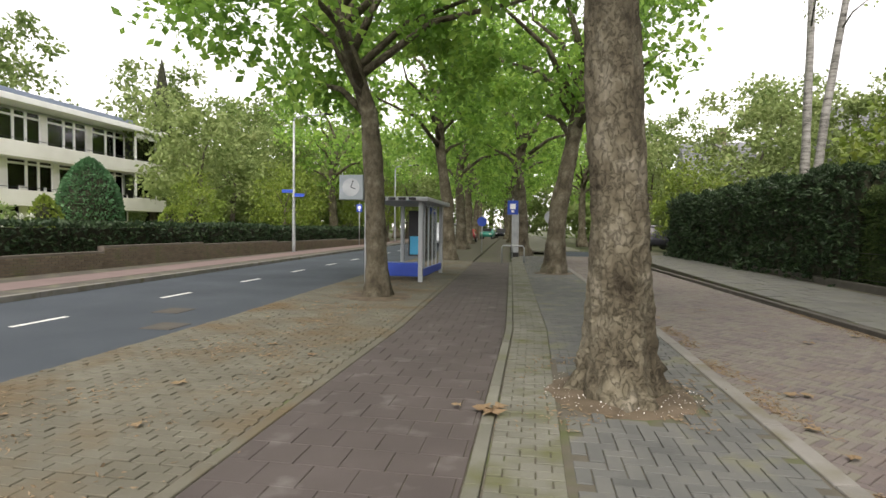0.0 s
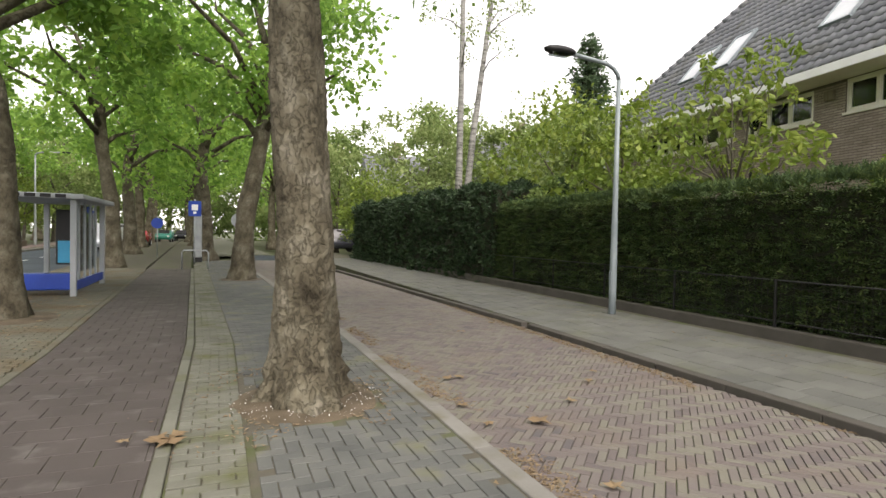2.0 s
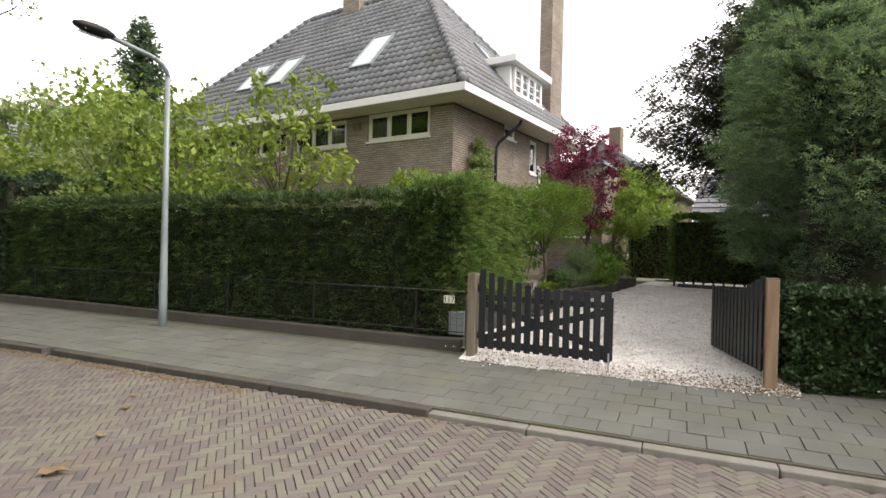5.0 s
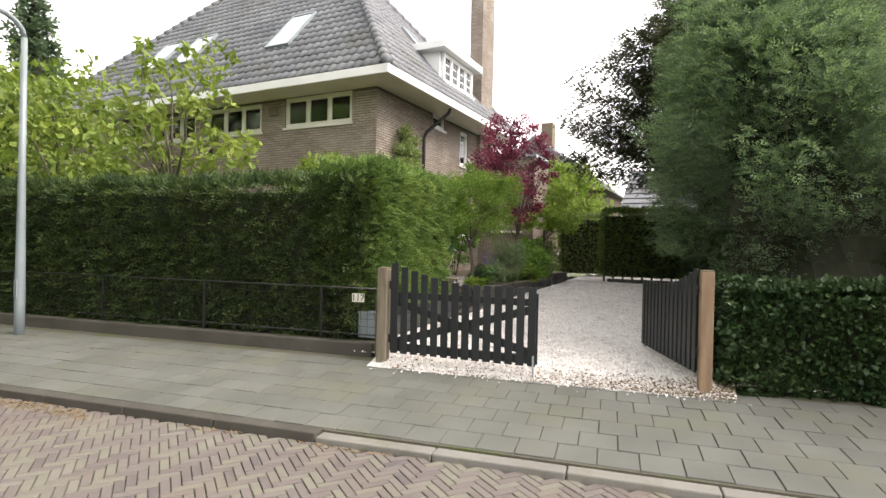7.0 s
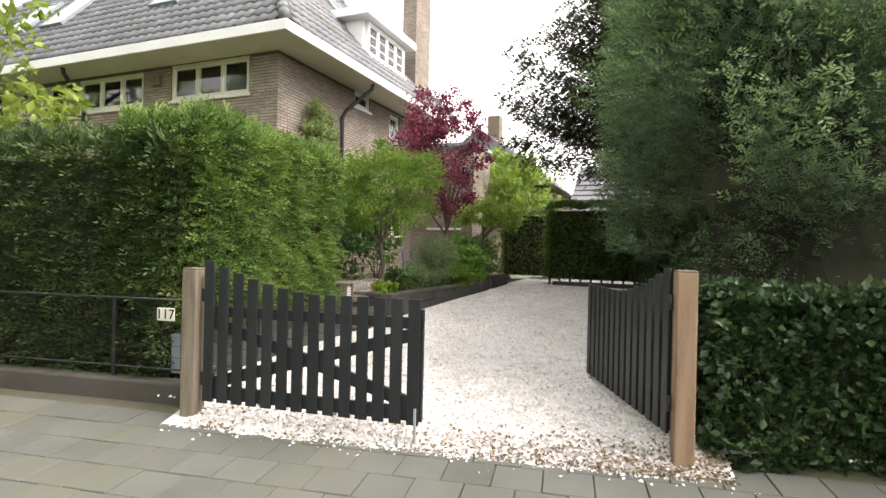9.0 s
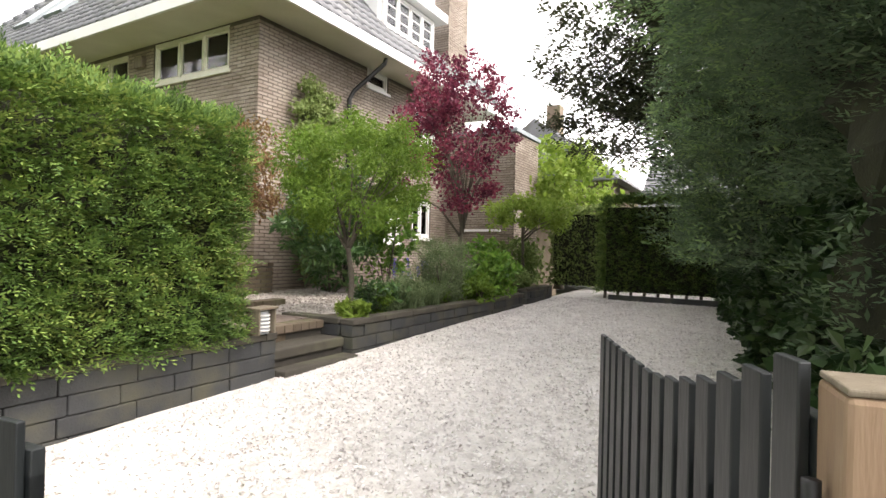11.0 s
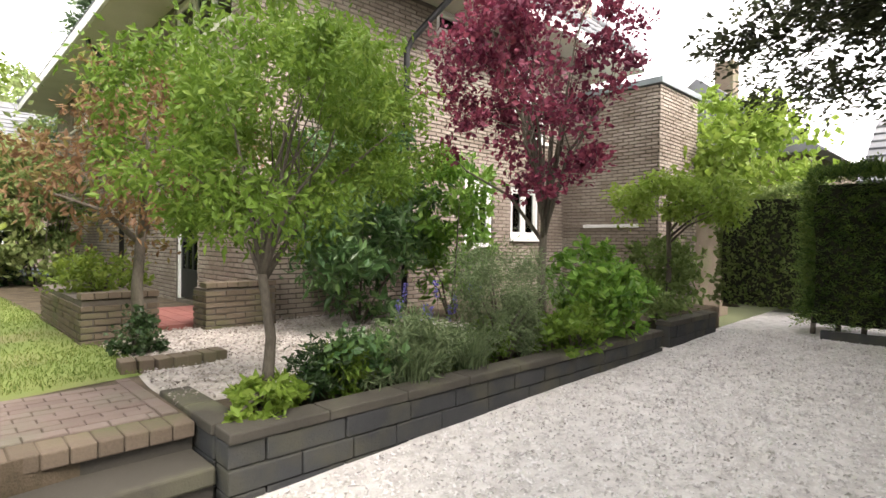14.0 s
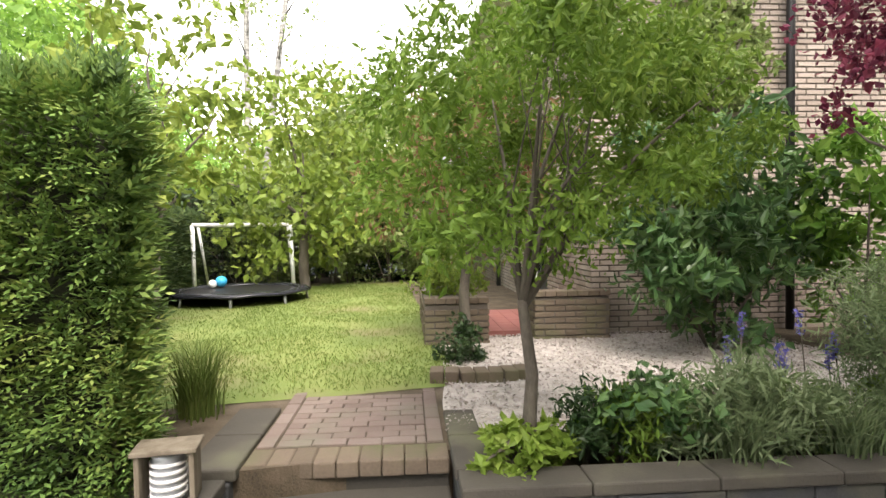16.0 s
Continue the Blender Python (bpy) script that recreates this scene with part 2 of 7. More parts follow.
RED_BRICK = material("path_brick", [(0.1312, 0.0984, 0.0836), (0.179, 0.1353, 0.1164), (0.2227, 0.1804, 0.1558)], 2, 60, 0.9, 0.3, spread=0.35, island=0.3, stain=((0.17, 0.155, 0.12), 2.5, 0.5, 0.75))
BLOCK = material("stack_block", [(0.0349, 0.0373, 0.0393), (0.0512, 0.0537, 0.0553), (0.0698, 0.0723, 0.0713)], 2, 70, 0.85, 0.5, spread=0.25, island=0.2, stain=((0.085, 0.083, 0.06), 3, 0.45, 0.7))
SLAB = material("stone_slab", [(0.0509, 0.0469, 0.0385), (0.0713, 0.0647, 0.0522), (0.0883, 0.0808, 0.066)], 2, 80, 0.85, 0.3, spread=0.15, stain=((0.13, 0.13, 0.08), 2, 0.5, 0.75))
ROOF = material("roof_tile", [(0.1, 0.106, 0.118), (0.155, 0.162, 0.175), (0.215, 0.222, 0.23)], 1.0, 60, 0.6, 0.2, spread=0.25, island=0.25, stain=((0.1, 0.1, 0.078), 1.2, 0.55, 0.8))
CREAM = material("cream_paint", [(0.6, 0.585, 0.5), (0.7, 0.68, 0.6)], 1.5, 30, 0.55, 0.08)
WHITE = material("white_paint", [(0.74, 0.74, 0.73), (0.83, 0.83, 0.82)], 1.5, 30, 0.5, 0.05)
# the dimness of unlit rooms is put into this wall and floor colour
DARK_ROOM = material("room_painted_dim", [(0.05, 0.05, 0.048), (0.09, 0.088, 0.08)], 1.5, 10, 0.9, 0.0)
GLASS = glass_material("window_glass")
BLACK_WOOD = material("black_painted_wood", [(0.0084, 0.0108, 0.012), (0.0144, 0.0174, 0.0186), (0.024, 0.0276, 0.0288)], 3, 60, 0.45, 0.15, spread=0.2, stretch=(1, 1, 0.15))
POST_WOOD = material("new_post_wood", [(0.168, 0.1085, 0.0665), (0.238, 0.1575, 0.098), (0.28, 0.196, 0.126)], 4, 50, 0.75, 0.2, stretch=(4, 4, 0.35))
OLD_WOOD = material("weathered_wood", [(0.108, 0.0864, 0.0594), (0.162, 0.135, 0.0972), (0.1944, 0.1674, 0.1242)], 4, 50, 0.8, 0.25, stretch=(4, 4, 0.5))
STEEL = material("galvanised_steel", [(0.3, 0.32, 0.33), (0.42, 0.44, 0.45)], 3, 60, 0.5, 0.08, metal=0.5)
LAMP_GREY = material("grey_lamp_paint", [(0.2, 0.235, 0.25), (0.27, 0.31, 0.325)], 2, 60, 0.5, 0.08, metal=0.2)
BLACK_METAL = material("black_metal", [(0.009, 0.009, 0.0096), (0.018, 0.018, 0.018)], 5, 80, 0.5, 0.1)
BARK = bark_material("plane_bark", [(0.05, 0.042, 0.028), (0.095, 0.082, 0.056), (0.14, 0.125, 0.088), (0.21, 0.19, 0.145)])
GREY_BARK = material("grey_bark", [(0.06, 0.05, 0.04), (0.11, 0.095, 0.075), (0.16, 0.14, 0.11)], 6, 60, 0.9, 0.5, stretch=(1, 1, 0.4))
BIRCH_BARK = material("birch_bark", [(0.033, 0.0303, 0.0275), (0.231, 0.2255, 0.209), (0.33, 0.3245, 0.308)], 5, 40, 0.8, 0.3, stretch=(0.5, 0.5, 2.5))
PLANE_LEAF = leaf_material("plane_leaf", [(0.1122, 0.2244, 0.0449), (0.2244, 0.396, 0.0766), (0.4488, 0.6336, 0.132)], 0.55, 0.5, 0.6)
WOOD_LEAF = leaf_material("woodland_leaf", [(0.0976, 0.1499, 0.0409), (0.1663, 0.2408, 0.0721), (0.2695, 0.3319, 0.1202)], 0.42, 0.6, 0.4)
PALE_LEAF = leaf_material("pale_leaf", [(0.1418, 0.197, 0.0624), (0.2126, 0.2832, 0.0937), (0.3119, 0.357, 0.1497)], 0.4, 0.6, 0.5)
YELLOW_LEAF = leaf_material("yellow_green_leaf", [(0.1046, 0.1602, 0.0267), (0.1743, 0.2503, 0.0401), (0.2789, 0.3304, 0.0668)], 0.4, 0.5, 0.7)
THUJA = leaf_material("thuja_spray", [(0.0396, 0.0792, 0.0218), (0.0909, 0.165, 0.0387), (0.1632, 0.253, 0.0569), (0.274, 0.3245, 0.0847)], 0.2, 0.7, 2.5)
CEDAR_LEAF = leaf_material("cedar_spray", [(0.03, 0.036, 0.02), (0.055, 0.065, 0.032), (0.09, 0.1, 0.05)], 0.25, 0.6, 2.0)
DARK_LEAF = leaf_material("dark_hedge_leaf", [(0.012, 0.028, 0.012), (0.025, 0.05, 0.02), (0.05, 0.085, 0.035)], 0.2, 0.5, 2.0)
CONIFER = leaf_material("conifer_spray", [(0.058, 0.098, 0.058), (0.108, 0.165, 0.09), (0.17, 0.235, 0.125)], 0.35, 0.7, 1.6)
CONIFER_TIP = leaf_material("conifer_young_spray", [(0.115, 0.19, 0.085), (0.175, 0.27, 0.11), (0.25, 0.345, 0.145)], 0.45, 0.7, 1.6)
MAPLE_LEAF = leaf_material("green_maple_leaf", [(0.0808, 0.1463, 0.0196), (0.1293, 0.2243, 0.0295), (0.2156, 0.3023, 0.054)], 0.45, 0.5, 1.5)
BROWN_MAPLE = leaf_material("bronze_maple_leaf", [(0.13, 0.065, 0.039), (0.221, 0.13, 0.065), (0.208, 0.208, 0.065)], 0.4, 0.55, 2.0)
PURPLE_LEAF = leaf_material("purple_leaf", [(0.075, 0.015, 0.035), (0.18, 0.032, 0.066), (0.37, 0.085, 0.13)], 0.35, 0.45, 1.5)
LAUREL = leaf_material("laurel_leaf", [(0.0725, 0.174, 0.029), (0.145, 0.29, 0.0435), (0.2755, 0.435, 0.087)], 0.3, 0.3, 2.5)
RHODO = leaf_material("rhododendron_leaf", [(0.0364, 0.091, 0.0328), (0.0819, 0.1638, 0.0546), (0.1638, 0.273, 0.091)], 0.2, 0.3, 2.0)
GREY_LEAF = leaf_material("grey_green_leaf", [(0.099, 0.1452, 0.066), (0.165, 0.2239, 0.1045), (0.242, 0.3025, 0.165)], 0.3, 0.6, 2.0)
LIME_LEAF = leaf_material("lime_leaf", [(0.15, 0.24, 0.035), (0.23, 0.34, 0.055), (0.33, 0.42, 0.1)], 0.45, 0.5, 2.0)
IVY = leaf_material("ivy_leaf", [(0.0156, 0.039, 0.014), (0.0351, 0.0702, 0.0234), (0.0702, 0.1092, 0.039)], 0.2, 0.35, 2.0)
# darker copy of THUJA: the plane trees' shade on the street hedge, as colour
SHADED_THUJA = leaf_material("shaded_thuja_spray", [(0.018, 0.036, 0.0126), (0.0377, 0.0701, 0.0216), (0.0718, 0.1123, 0.0306), (0.1168, 0.1438, 0.045)], 0.2, 0.7, 2.5)
# near-black: the shade deep inside the foliage, put into a filler's colour
CORE = material("hedge_inner_shade", [(0.012, 0.014, 0.007), (0.03, 0.032, 0.015)], 5, 60, 0.95, 0.4)

# ---- mesh tools ----
R = np.random.default_rng(7)


def mesh_object(name, verts, faces, mat, parent=None, smooth=False, label=""):
    me = bpy.data.meshes.new(name)
    me.from_pydata([tuple(v) for v in verts], [], [tuple(f) for f in faces])
    me.materials.append(mat)
    if smooth:
        me.shade_smooth()
    ob = new(name, me)
    if parent:
        ob.parent = parent
    if label:
        ob["label"] = label
    return ob


def array_object(name, verts, size, mat, parent=None, smooth=False):
    """verts: n faces of `size` corners in a row, (n * size, 3). Quick for very many leaves."""
    n = len(verts) // size
    me = bpy.data.meshes.new(name)
    me.vertices.add(len(verts))
    me.vertices.foreach_set("co", np.asarray(verts, dtype=np.float32).ravel())
    me.loops.add(n * size)
    me.loops.foreach_set("vertex_index", np.arange(n * size, dtype=np.int32))
    me.polygons.add(n)
    me.polygons.foreach_set("loop_start", np.arange(0, n * size, size, dtype=np.int32))
    me.update(calc_edges=True)
    me.validate()
    me.shade_flat()
    me.materials.append(mat)
    ob = new(name, me)
    if parent:
        ob.parent = parent
    return ob


def faces_object(name, verts, faces, mat, parent=None, smooth=False):
    """verts (n, 3) and quads (m, 4) as arrays."""
    faces = np.asarray(faces, dtype=np.int32)
    m, k = faces.shape
    me = bpy.data.meshes.new(name)
    me.vertices.add(len(verts))
    me.vertices.foreach_set("co", np.asarray(verts, dtype=np.float32).ravel())
    me.loops.add(m * k)
    me.loops.foreach_set("vertex_index", faces.ravel())
    me.polygons.add(m)
    me.polygons.foreach_set("loop_start", np.arange(0, m * k, k, dtype=np.int32))
    me.update(calc_edges=True)
    me.materials.append(mat)
    if smooth:
        me.shade_smooth()
    else:
        me.shade_flat()
    ob = new(name, me)
    if parent:
        ob.parent = parent
    return ob


def part(name, bm, mat, parent=None, label="", smooth=False):
    me = bpy.data.meshes.new(name)
    bm.to_mesh(me)
    bm.free()
    me.materials.append(mat)
    if smooth:
        me.shade_smooth()
    ob = new(name, me)
    if parent:
        ob.parent = parent
    if label:
        ob["label"] = label
    return ob


def empty(name, m=None, **tags):
    ob = new(name)
    if m is not None:
        ob.matrix_world = m
    return tagged(ob, **tags)


def box_bm(x0, y0, z0, x1, y1, z1, bevel=0.0, bm=None, m=None):
    """A box with its edges taken off."""
    out = bm or bmesh.new()
    t = bmesh.new()
    bmesh.ops.create_cube(t, size=1)
    bmesh.ops.scale(t, vec=(x1 - x0, y1 - y0, z1 - z0), verts=t.verts)
    bmesh.ops.translate(t, vec=((x0 + x1) / 2, (y0 + y1) / 2, (z0 + z1) / 2), verts=t.verts)
    if bevel:
        bmesh.ops.bevel(t, geom=t.edges[:], offset=bevel, segments=2, affect="EDGES", profile=0.5)
    if m is not None:
        bmesh.ops.transform(t, matrix=m, verts=t.verts)
    me = bpy.data.meshes.new("tmp")
    t.to_mesh(me)
    t.free()
    out.from_mesh(me)
    bpy.data.meshes.remove(me)
    return out


def box(name, a, b, mat, parent=None, bevel=0.004, label="", m=None):
    return part(name, box_bm(*a, *b, bevel, m=m), mat, parent, label)


def tube(name, points, radii, mat, parent=None, sides=8, label="", rough=0.0, seed=0, caps=True, flutes=0.0):
    """A round bar along points, with a radius at each."""
    pts = [Vector(p) for p in points]
    verts, faces = [], []
    side = Vector((1, 0.13, 0.07))
    for i, p in enumerate(pts):
        d = (pts[min(i + 1, len(pts) - 1)] - pts[max(i - 1, 0)]).normalized()
        u = side - d * side.dot(d)
        if u.length < 1e-3:
            u = Vector((0, 1, 0)) - d * d.y
        u.normalize()
        side = u
        w = d.cross(u)
        r = radii[i] if hasattr(radii, "__len__") else radii
        for k in range(sides):
            a = 2 * math.pi * k / sides
            rr = r
            if rough:
                rr *= 1 + rough * noise.noise(Vector((math.cos(a) * 1.3 + seed, math.sin(a) * 1.3, p.z * 0.9 + p.x)))
                rr *= 1 + 0.3 * rough * noise.noise(Vector((math.cos(a) * 5 + seed, math.sin(a) * 5, p.z * 3)))
            if flutes:
                foot = math.exp(-max(0, p.z) / (r * 1.6))
                rr *= 1 + flutes * foot * noise.noise(Vector((math.cos(a) * 2.9 + seed, math.sin(a) * 2.9, 0.3)))
                q = Vector((math.cos(a) * 4.2 + seed, math.sin(a) * 4.2, p.z * 9))
                rr *= 1 + (0.05 + 0.1 * foot) * noise.noise(q) + (0.028 + 0.05 * foot) * noise.noise(q * 2.7) + 0.022 * noise.noise(Vector((q.x * 5, q.y * 5, q.z * 3)))
            verts.append(p + (u * math.cos(a) + w * math.sin(a)) * rr)
    for i in range(len(pts) - 1):
        for k in range(sides):
            a, b = i * sides + k, i * sides + (k + 1) % sides
            faces.append((a, b, b + sides, a + sides))
    if caps:
        faces.append(tuple(range(sides))[::-1])
        faces.append(tuple(range((len(pts) - 1) * sides, len(pts) * sides)))
    return mesh_object(name, verts, faces, mat, parent, True, label)


def leaf_verts(centers, size, droop=0.0, width=0.6, out=None, var=0.5, lift=0.25, flat=0.0):
    """Leaves as folded rhombs of two faces: (n * 2 * 3, 3) corners. out: directions in which they point."""
    c = np.asarray(centers, dtype=float)
    n = len(c)
    d = R.normal(size=(n, 3))
    if out is not None:
        d = d * 0.55 + out
    d[:, 2] = d[:, 2] * (1 - flat) - droop
    d /= np.linalg.norm(d, axis=1)[:, None] + 1e-9
    s = R.normal(size=(n, 3))
    s[:, 2] *= 1 - flat
    s -= d * (s * d).sum(1)[:, None]
    s /= np.linalg.norm(s, axis=1)[:, None] + 1e-9
    up = np.cross(d, s)
    L = size * (1 + var * (R.random((n, 1)) - 0.5) * 2)
    base, tip = c - d * L / 2, c + d * L / 2
    left = c + s * L * width / 2 + up * L * lift * 0.3
    right = c - s * L * width / 2 + up * L * lift * 0.3
    v = np.stack([base, left, tip, right], axis=1)
    return v.reshape(-1, 3)


def leaves(name, centers, size, mat, parent=None, label="", **kw):
    v = leaf_verts(centers, size, **kw)
    ob = array_object(name, v, 4, mat, parent)
    if label:
        ob["label"] = label
    return ob


def sprays(name, points, dirs, n, step, size, mat, parent=None, width=0.3, sag=0.15, spread=0.75):
    """Feathery shoots: from each point n leaflets along its direction, left and right by turns, the last at the tip."""
    p, d = np.asarray(points, dtype=float), np.asarray(dirs, dtype=float)
    d = d + R.normal(size=d.shape) * 0.25
    d /= np.linalg.norm(d, axis=1)[:, None] + 1e-9
    s = np.cross(d, R.normal(size=d.shape) * 0.5 + np.array([0, 0, 1.0]))
    s /= np.linalg.norm(s, axis=1)[:, None] + 1e-9
    k0 = 0.7 + 0.6 * R.random((len(p), 1))
    out = []
    for k in range(n):
        t = k / max(1, n - 1)
        side = 0 if k == n - 1 else (1 if k % 2 else -1)
        e = d + s * side * spread + np.array([0, 0, -sag * t])
        e /= np.linalg.norm(e, axis=1)[:, None]
        L = size * k0 * (1 - 0.35 * t)
        base = p + d * step * k * k0 + np.array([0, 0, -sag * step * n * t * t])
        up = np.cross(e, s + 0.01)
        up /= np.linalg.norm(up, axis=1)[:, None] + 1e-9
        q = np.cross(up, e)
        mid = base + e * L * 0.45
        out.append(np.stack([base, mid + q * L * width / 2, base + e * L, mid - q * L * width / 2], 1))
    v = np.stack(out, 1).reshape(-1, 3)
    return array_object(name, v, 4, mat, parent)


def clump_points(centers, radius, count, shell=0.5):
    """count points round each centre, more of them towards the rim."""
    c = np.repeat(np.asarray(centers, dtype=float), count, axis=0)
    r = np.repeat(np.broadcast_to(np.asarray(radius, dtype=float), (len(centers),)), count)
    d = R.normal(size=c.shape)
    d /= np.linalg.norm(d, axis=1)[:, None]
    return c + d * (r * (shell + (1 - shell) * R.random(len(c))) )[:, None] * np.array([1, 1, 0.8]), d


def pieces(items, z_top=0.0):
    """Flat paving pieces: items (x, y, angle, length, width, rise); returns arrays of corners and quads, edges taken off."""
    it = np.asarray(items, dtype=float)
    n = len(it)
    sx, sy = np.array([-1, 1, 1, -1]), np.array([-1, -1, 1, 1])
    rings = []
    for inset, z in ((0.0, -0.05), (0.0, -0.005), (0.004, 0.0)):
        lx, ly = (it[:, 3:4] / 2 - inset) * sx, (it[:, 4:5] / 2 - inset) * sy
        ca, sa = np.cos(it[:, 2:3]), np.sin(it[:, 2:3])
        x = it[:, 0:1] + lx * ca - ly * sa
        y = it[:, 1:2] + lx * sa + ly * ca
        zz = np.full_like(x, z_top + z) + it[:, 5:6]
        rings.append(np.stack([x, y, zz], axis=2))
    v = np.concatenate(rings, axis=1).reshape(-1, 3)
    f = []
    for r in (0, 1):
        for k in range(4):
            f.append((r * 4 + k, r * 4 + (k + 1) % 4, r * 4 + 4 + (k + 1) % 4, r * 4 + 4 + k))
    f.append((8, 9, 10, 11))
    f = (np.array(f)[None] + (np.arange(n) * 12)[:, None, None]).reshape(-1, 4)
    return v, f


def paving(name, items, mat, parent, z_top, near, piece_name):
    """Lays the pieces: the 300 within the stretch `near` (x0, y0, x1, y1) as objects on one mesh a size, the others joined."""
    sizes, singles, rest = {}, 0, []
    for x, y, a, l, w, rise in items:
        if near and singles < 300 and near[0] < x < near[2] and near[1] < y < near[3]:
            key = (round(l, 3), round(w, 3))
            if key not in sizes:
                v, f = pieces([(0, 0, 0, l, w, 0)])
                first = faces_object(piece_name, v, f, mat, parent)
                sizes[key] = first.data
                ob = first
            else:
                ob = new(piece_name, sizes[key])
                ob.parent = parent
            ob.location, ob.rotation_euler = (x, y, z_top + rise), (0.004 * math.sin(x * 91), 0.004 * math.sin(y * 77), a)
            singles += 1
        else:
            rest.append((x, y, a, l, w, rise))
    if rest:
        v, f = pieces(rest, z_top)
        tagged(faces_object(name, v, f, mat, parent), kind="stuff")


def running(x0, y0, x1, y1, l, w, along="x", gap=0.006, rise=0.004):
    """Pieces in running bond; along: the way their length lies."""
    out = []
    a0, a1, b0, b1 = (x0, x1, y0, y1) if along == "x" else (y0, y1, x0, x1)
    rows = int((b1 - b0) / w)
    for i in range(rows):
        b = b0 + (i + 0.5) * w
        start = a0 - (l / 2 if i % 2 else 0)
        k = 0
        while start + k * l < a1 - 0.01:
            s, e = max(a0, start + k * l), min(a1, start + (k + 1) * l)
            k += 1
            if e - s < 0.03:
                continue
            c = (s + e) / 2
            p = (c, b) if along == "x" else (b, c)
            out.append((*p, 0 if along == "x" else math.pi / 2, e - s - gap, w - gap, R.uniform(-rise, rise)))
    return out


def herringbone(x0, y0, x1, y1, l, w, turn=math.pi / 4, gap=0.006, rise=0.004):
    """Pieces in herringbone, turned against the axes."""
    out = []
    cx, cy = (x0 + x1) / 2, (y0 + y1) / 2
    reach = math.hypot(x1 - x0, y1 - y0) / 2 + l
    n = int(reach / w) + 3
    ca, sa = math.cos(turn), math.sin(turn)
    for i in range(-n, n):
        for j in range(-n // 2 - 1, n // 2 + 2):
            for kind in (0, 1):
                if kind == 0:
                    u, v, a = i * w + 2 * j * l + l / 2, i * w + w / 2 - 0, turn
                else:
                    u, v, a = i * w + 2 * j * l + l + w / 2, i * w + w - l / 2 + 0, turn + math.pi / 2
                if abs(u) > reach or abs(v) > reach:
                    continue
                x, y = cx + u * ca - v * sa, cy + u * sa + v * ca
                if x0 < x < x1 and y0 < y < y1:
                    out.append((x, y, a, l - gap, w - gap, R.uniform(-rise, rise)))
    return out

# ---- the ground, the road and the pavements ----


def bend(y):
    """The avenue swings a little to the left."""
    return -0.04 * max(0.0, y - 8.0)


def strip(name, x0, x1, ys, z, mat, label, depth=0.12, category="", kind="structure"):
    """A slab between two lines along the avenue."""
    v, f = [], []
    for y in ys:
        for x in (x0, x1):
            v.append((x + bend(y), y, z))
    for y in ys:
        for x in (x0, x1):
            v.append((x + bend(y), y, z - depth))
    n = len(ys)
    for i in range(n - 1):
        a = i * 2
        f.append((a, a + 1, a + 3, a + 2))
        f.append((a, a + 2, a + 2 + 2 * n, a + 2 * n))
        f.append((a + 1, a + 1 + 2 * n, a + 3 + 2 * n, a + 3))
    f.append((0, 2 * n, 2 * n + 1, 1))
    return tagged(mesh_object(name, v, f, mat), label=label, category=category or name, kind=kind)


YS = (-14, -6, 0, 4, 8, 14, 20, 30, 45, 70, 110, 180)
tagged(mesh_object("ground", [(-900, -900, -0.3), (900, -900, -0.3), (900, 900, -0.3), (-900, 900, -0.3)], [(0, 1, 2, 3)], FAR_GROUND), "flat dark grassy earth under the whole place", "ground", kind="structure")
road = strip("road", -10.0, -4.95, YS, -0.05, ASPHALT, "dark grey asphalt carriageway with a dashed white centre line", category="road")
for i in range(30):
    y = -0.1 + i * 3.42
    b0 = bend(y)
    box("lane_mark", (-7.66 + b0, y, -0.0495), (-7.56 + b0, y + 0.97, -0.044), WHITE_LINE, road, 0.001)
for x, y in ((-5.75, 7.05), (-6.6, 8.42)):
    box("drain_cover", (x, y, -0.05), (x + 0.5, y + 0.55, -0.042), DARK_KERB, road, 0.002, "flat steel cover in the asphalt")
verge = strip("verge", -4.95, -2.06, YS, -0.011, JOINT, "mossy grey clinker verge with dry leaf litter", category="verge")
cycle = strip("cycle_path", -1.95, -0.4, YS, -0.008, JOINT, "brown clinker cycle path worn smooth", category="cycle path")
island = strip("pavement_island", -0.29, 1.75, (-14, 0, 4, 8, 14, 20, 30.9), 0.003, JOINT, "grey clinker pavement between cycle path and side street", category="pavement")
street = strip("side_street", 1.9, 4.93, (-14, 0, 4, 8, 14, 20, 30.9), -0.038, JOINT, "brown clinker side street in herringbone", category="street")
footpath = tagged(box("footpath", (0, -14, -0.3), (2.42, 40, -0.012), JOINT, None, 0), "grey concrete tile footpath along the hedge", "pavement", kind="structure")
footpath.matrix_world = pose(5.12, 0, 0.05, 0, -2.8, 0)
far_pave = strip("far_pavement", -13.4, -10.15, YS, 0.06, SLAB, "pale tiled pavement on the far side of the road", category="pavement")
strip("far_cycle_path", -12.2, -10.9, YS, 0.065, RED_PATH, "dull red cycle path on the far side", category="cycle path")
strip("crossing", 2.0, 60, (31, 38), -0.05, ASPHALT, "grey side road crossing behind the island", category="road")
strip("far_island", -0.3, 4.5, (38.1, 45, 70, 110), 0.0, GREY_CLINKER, "grey paved strip with plane trees", category="pavement")
strip("red_crossing", -1.95, -0.4, (24, 30, 45, 70, 110), -0.014, RED_PATH, "red cycle lane beyond the bus stop", category="cycle path")


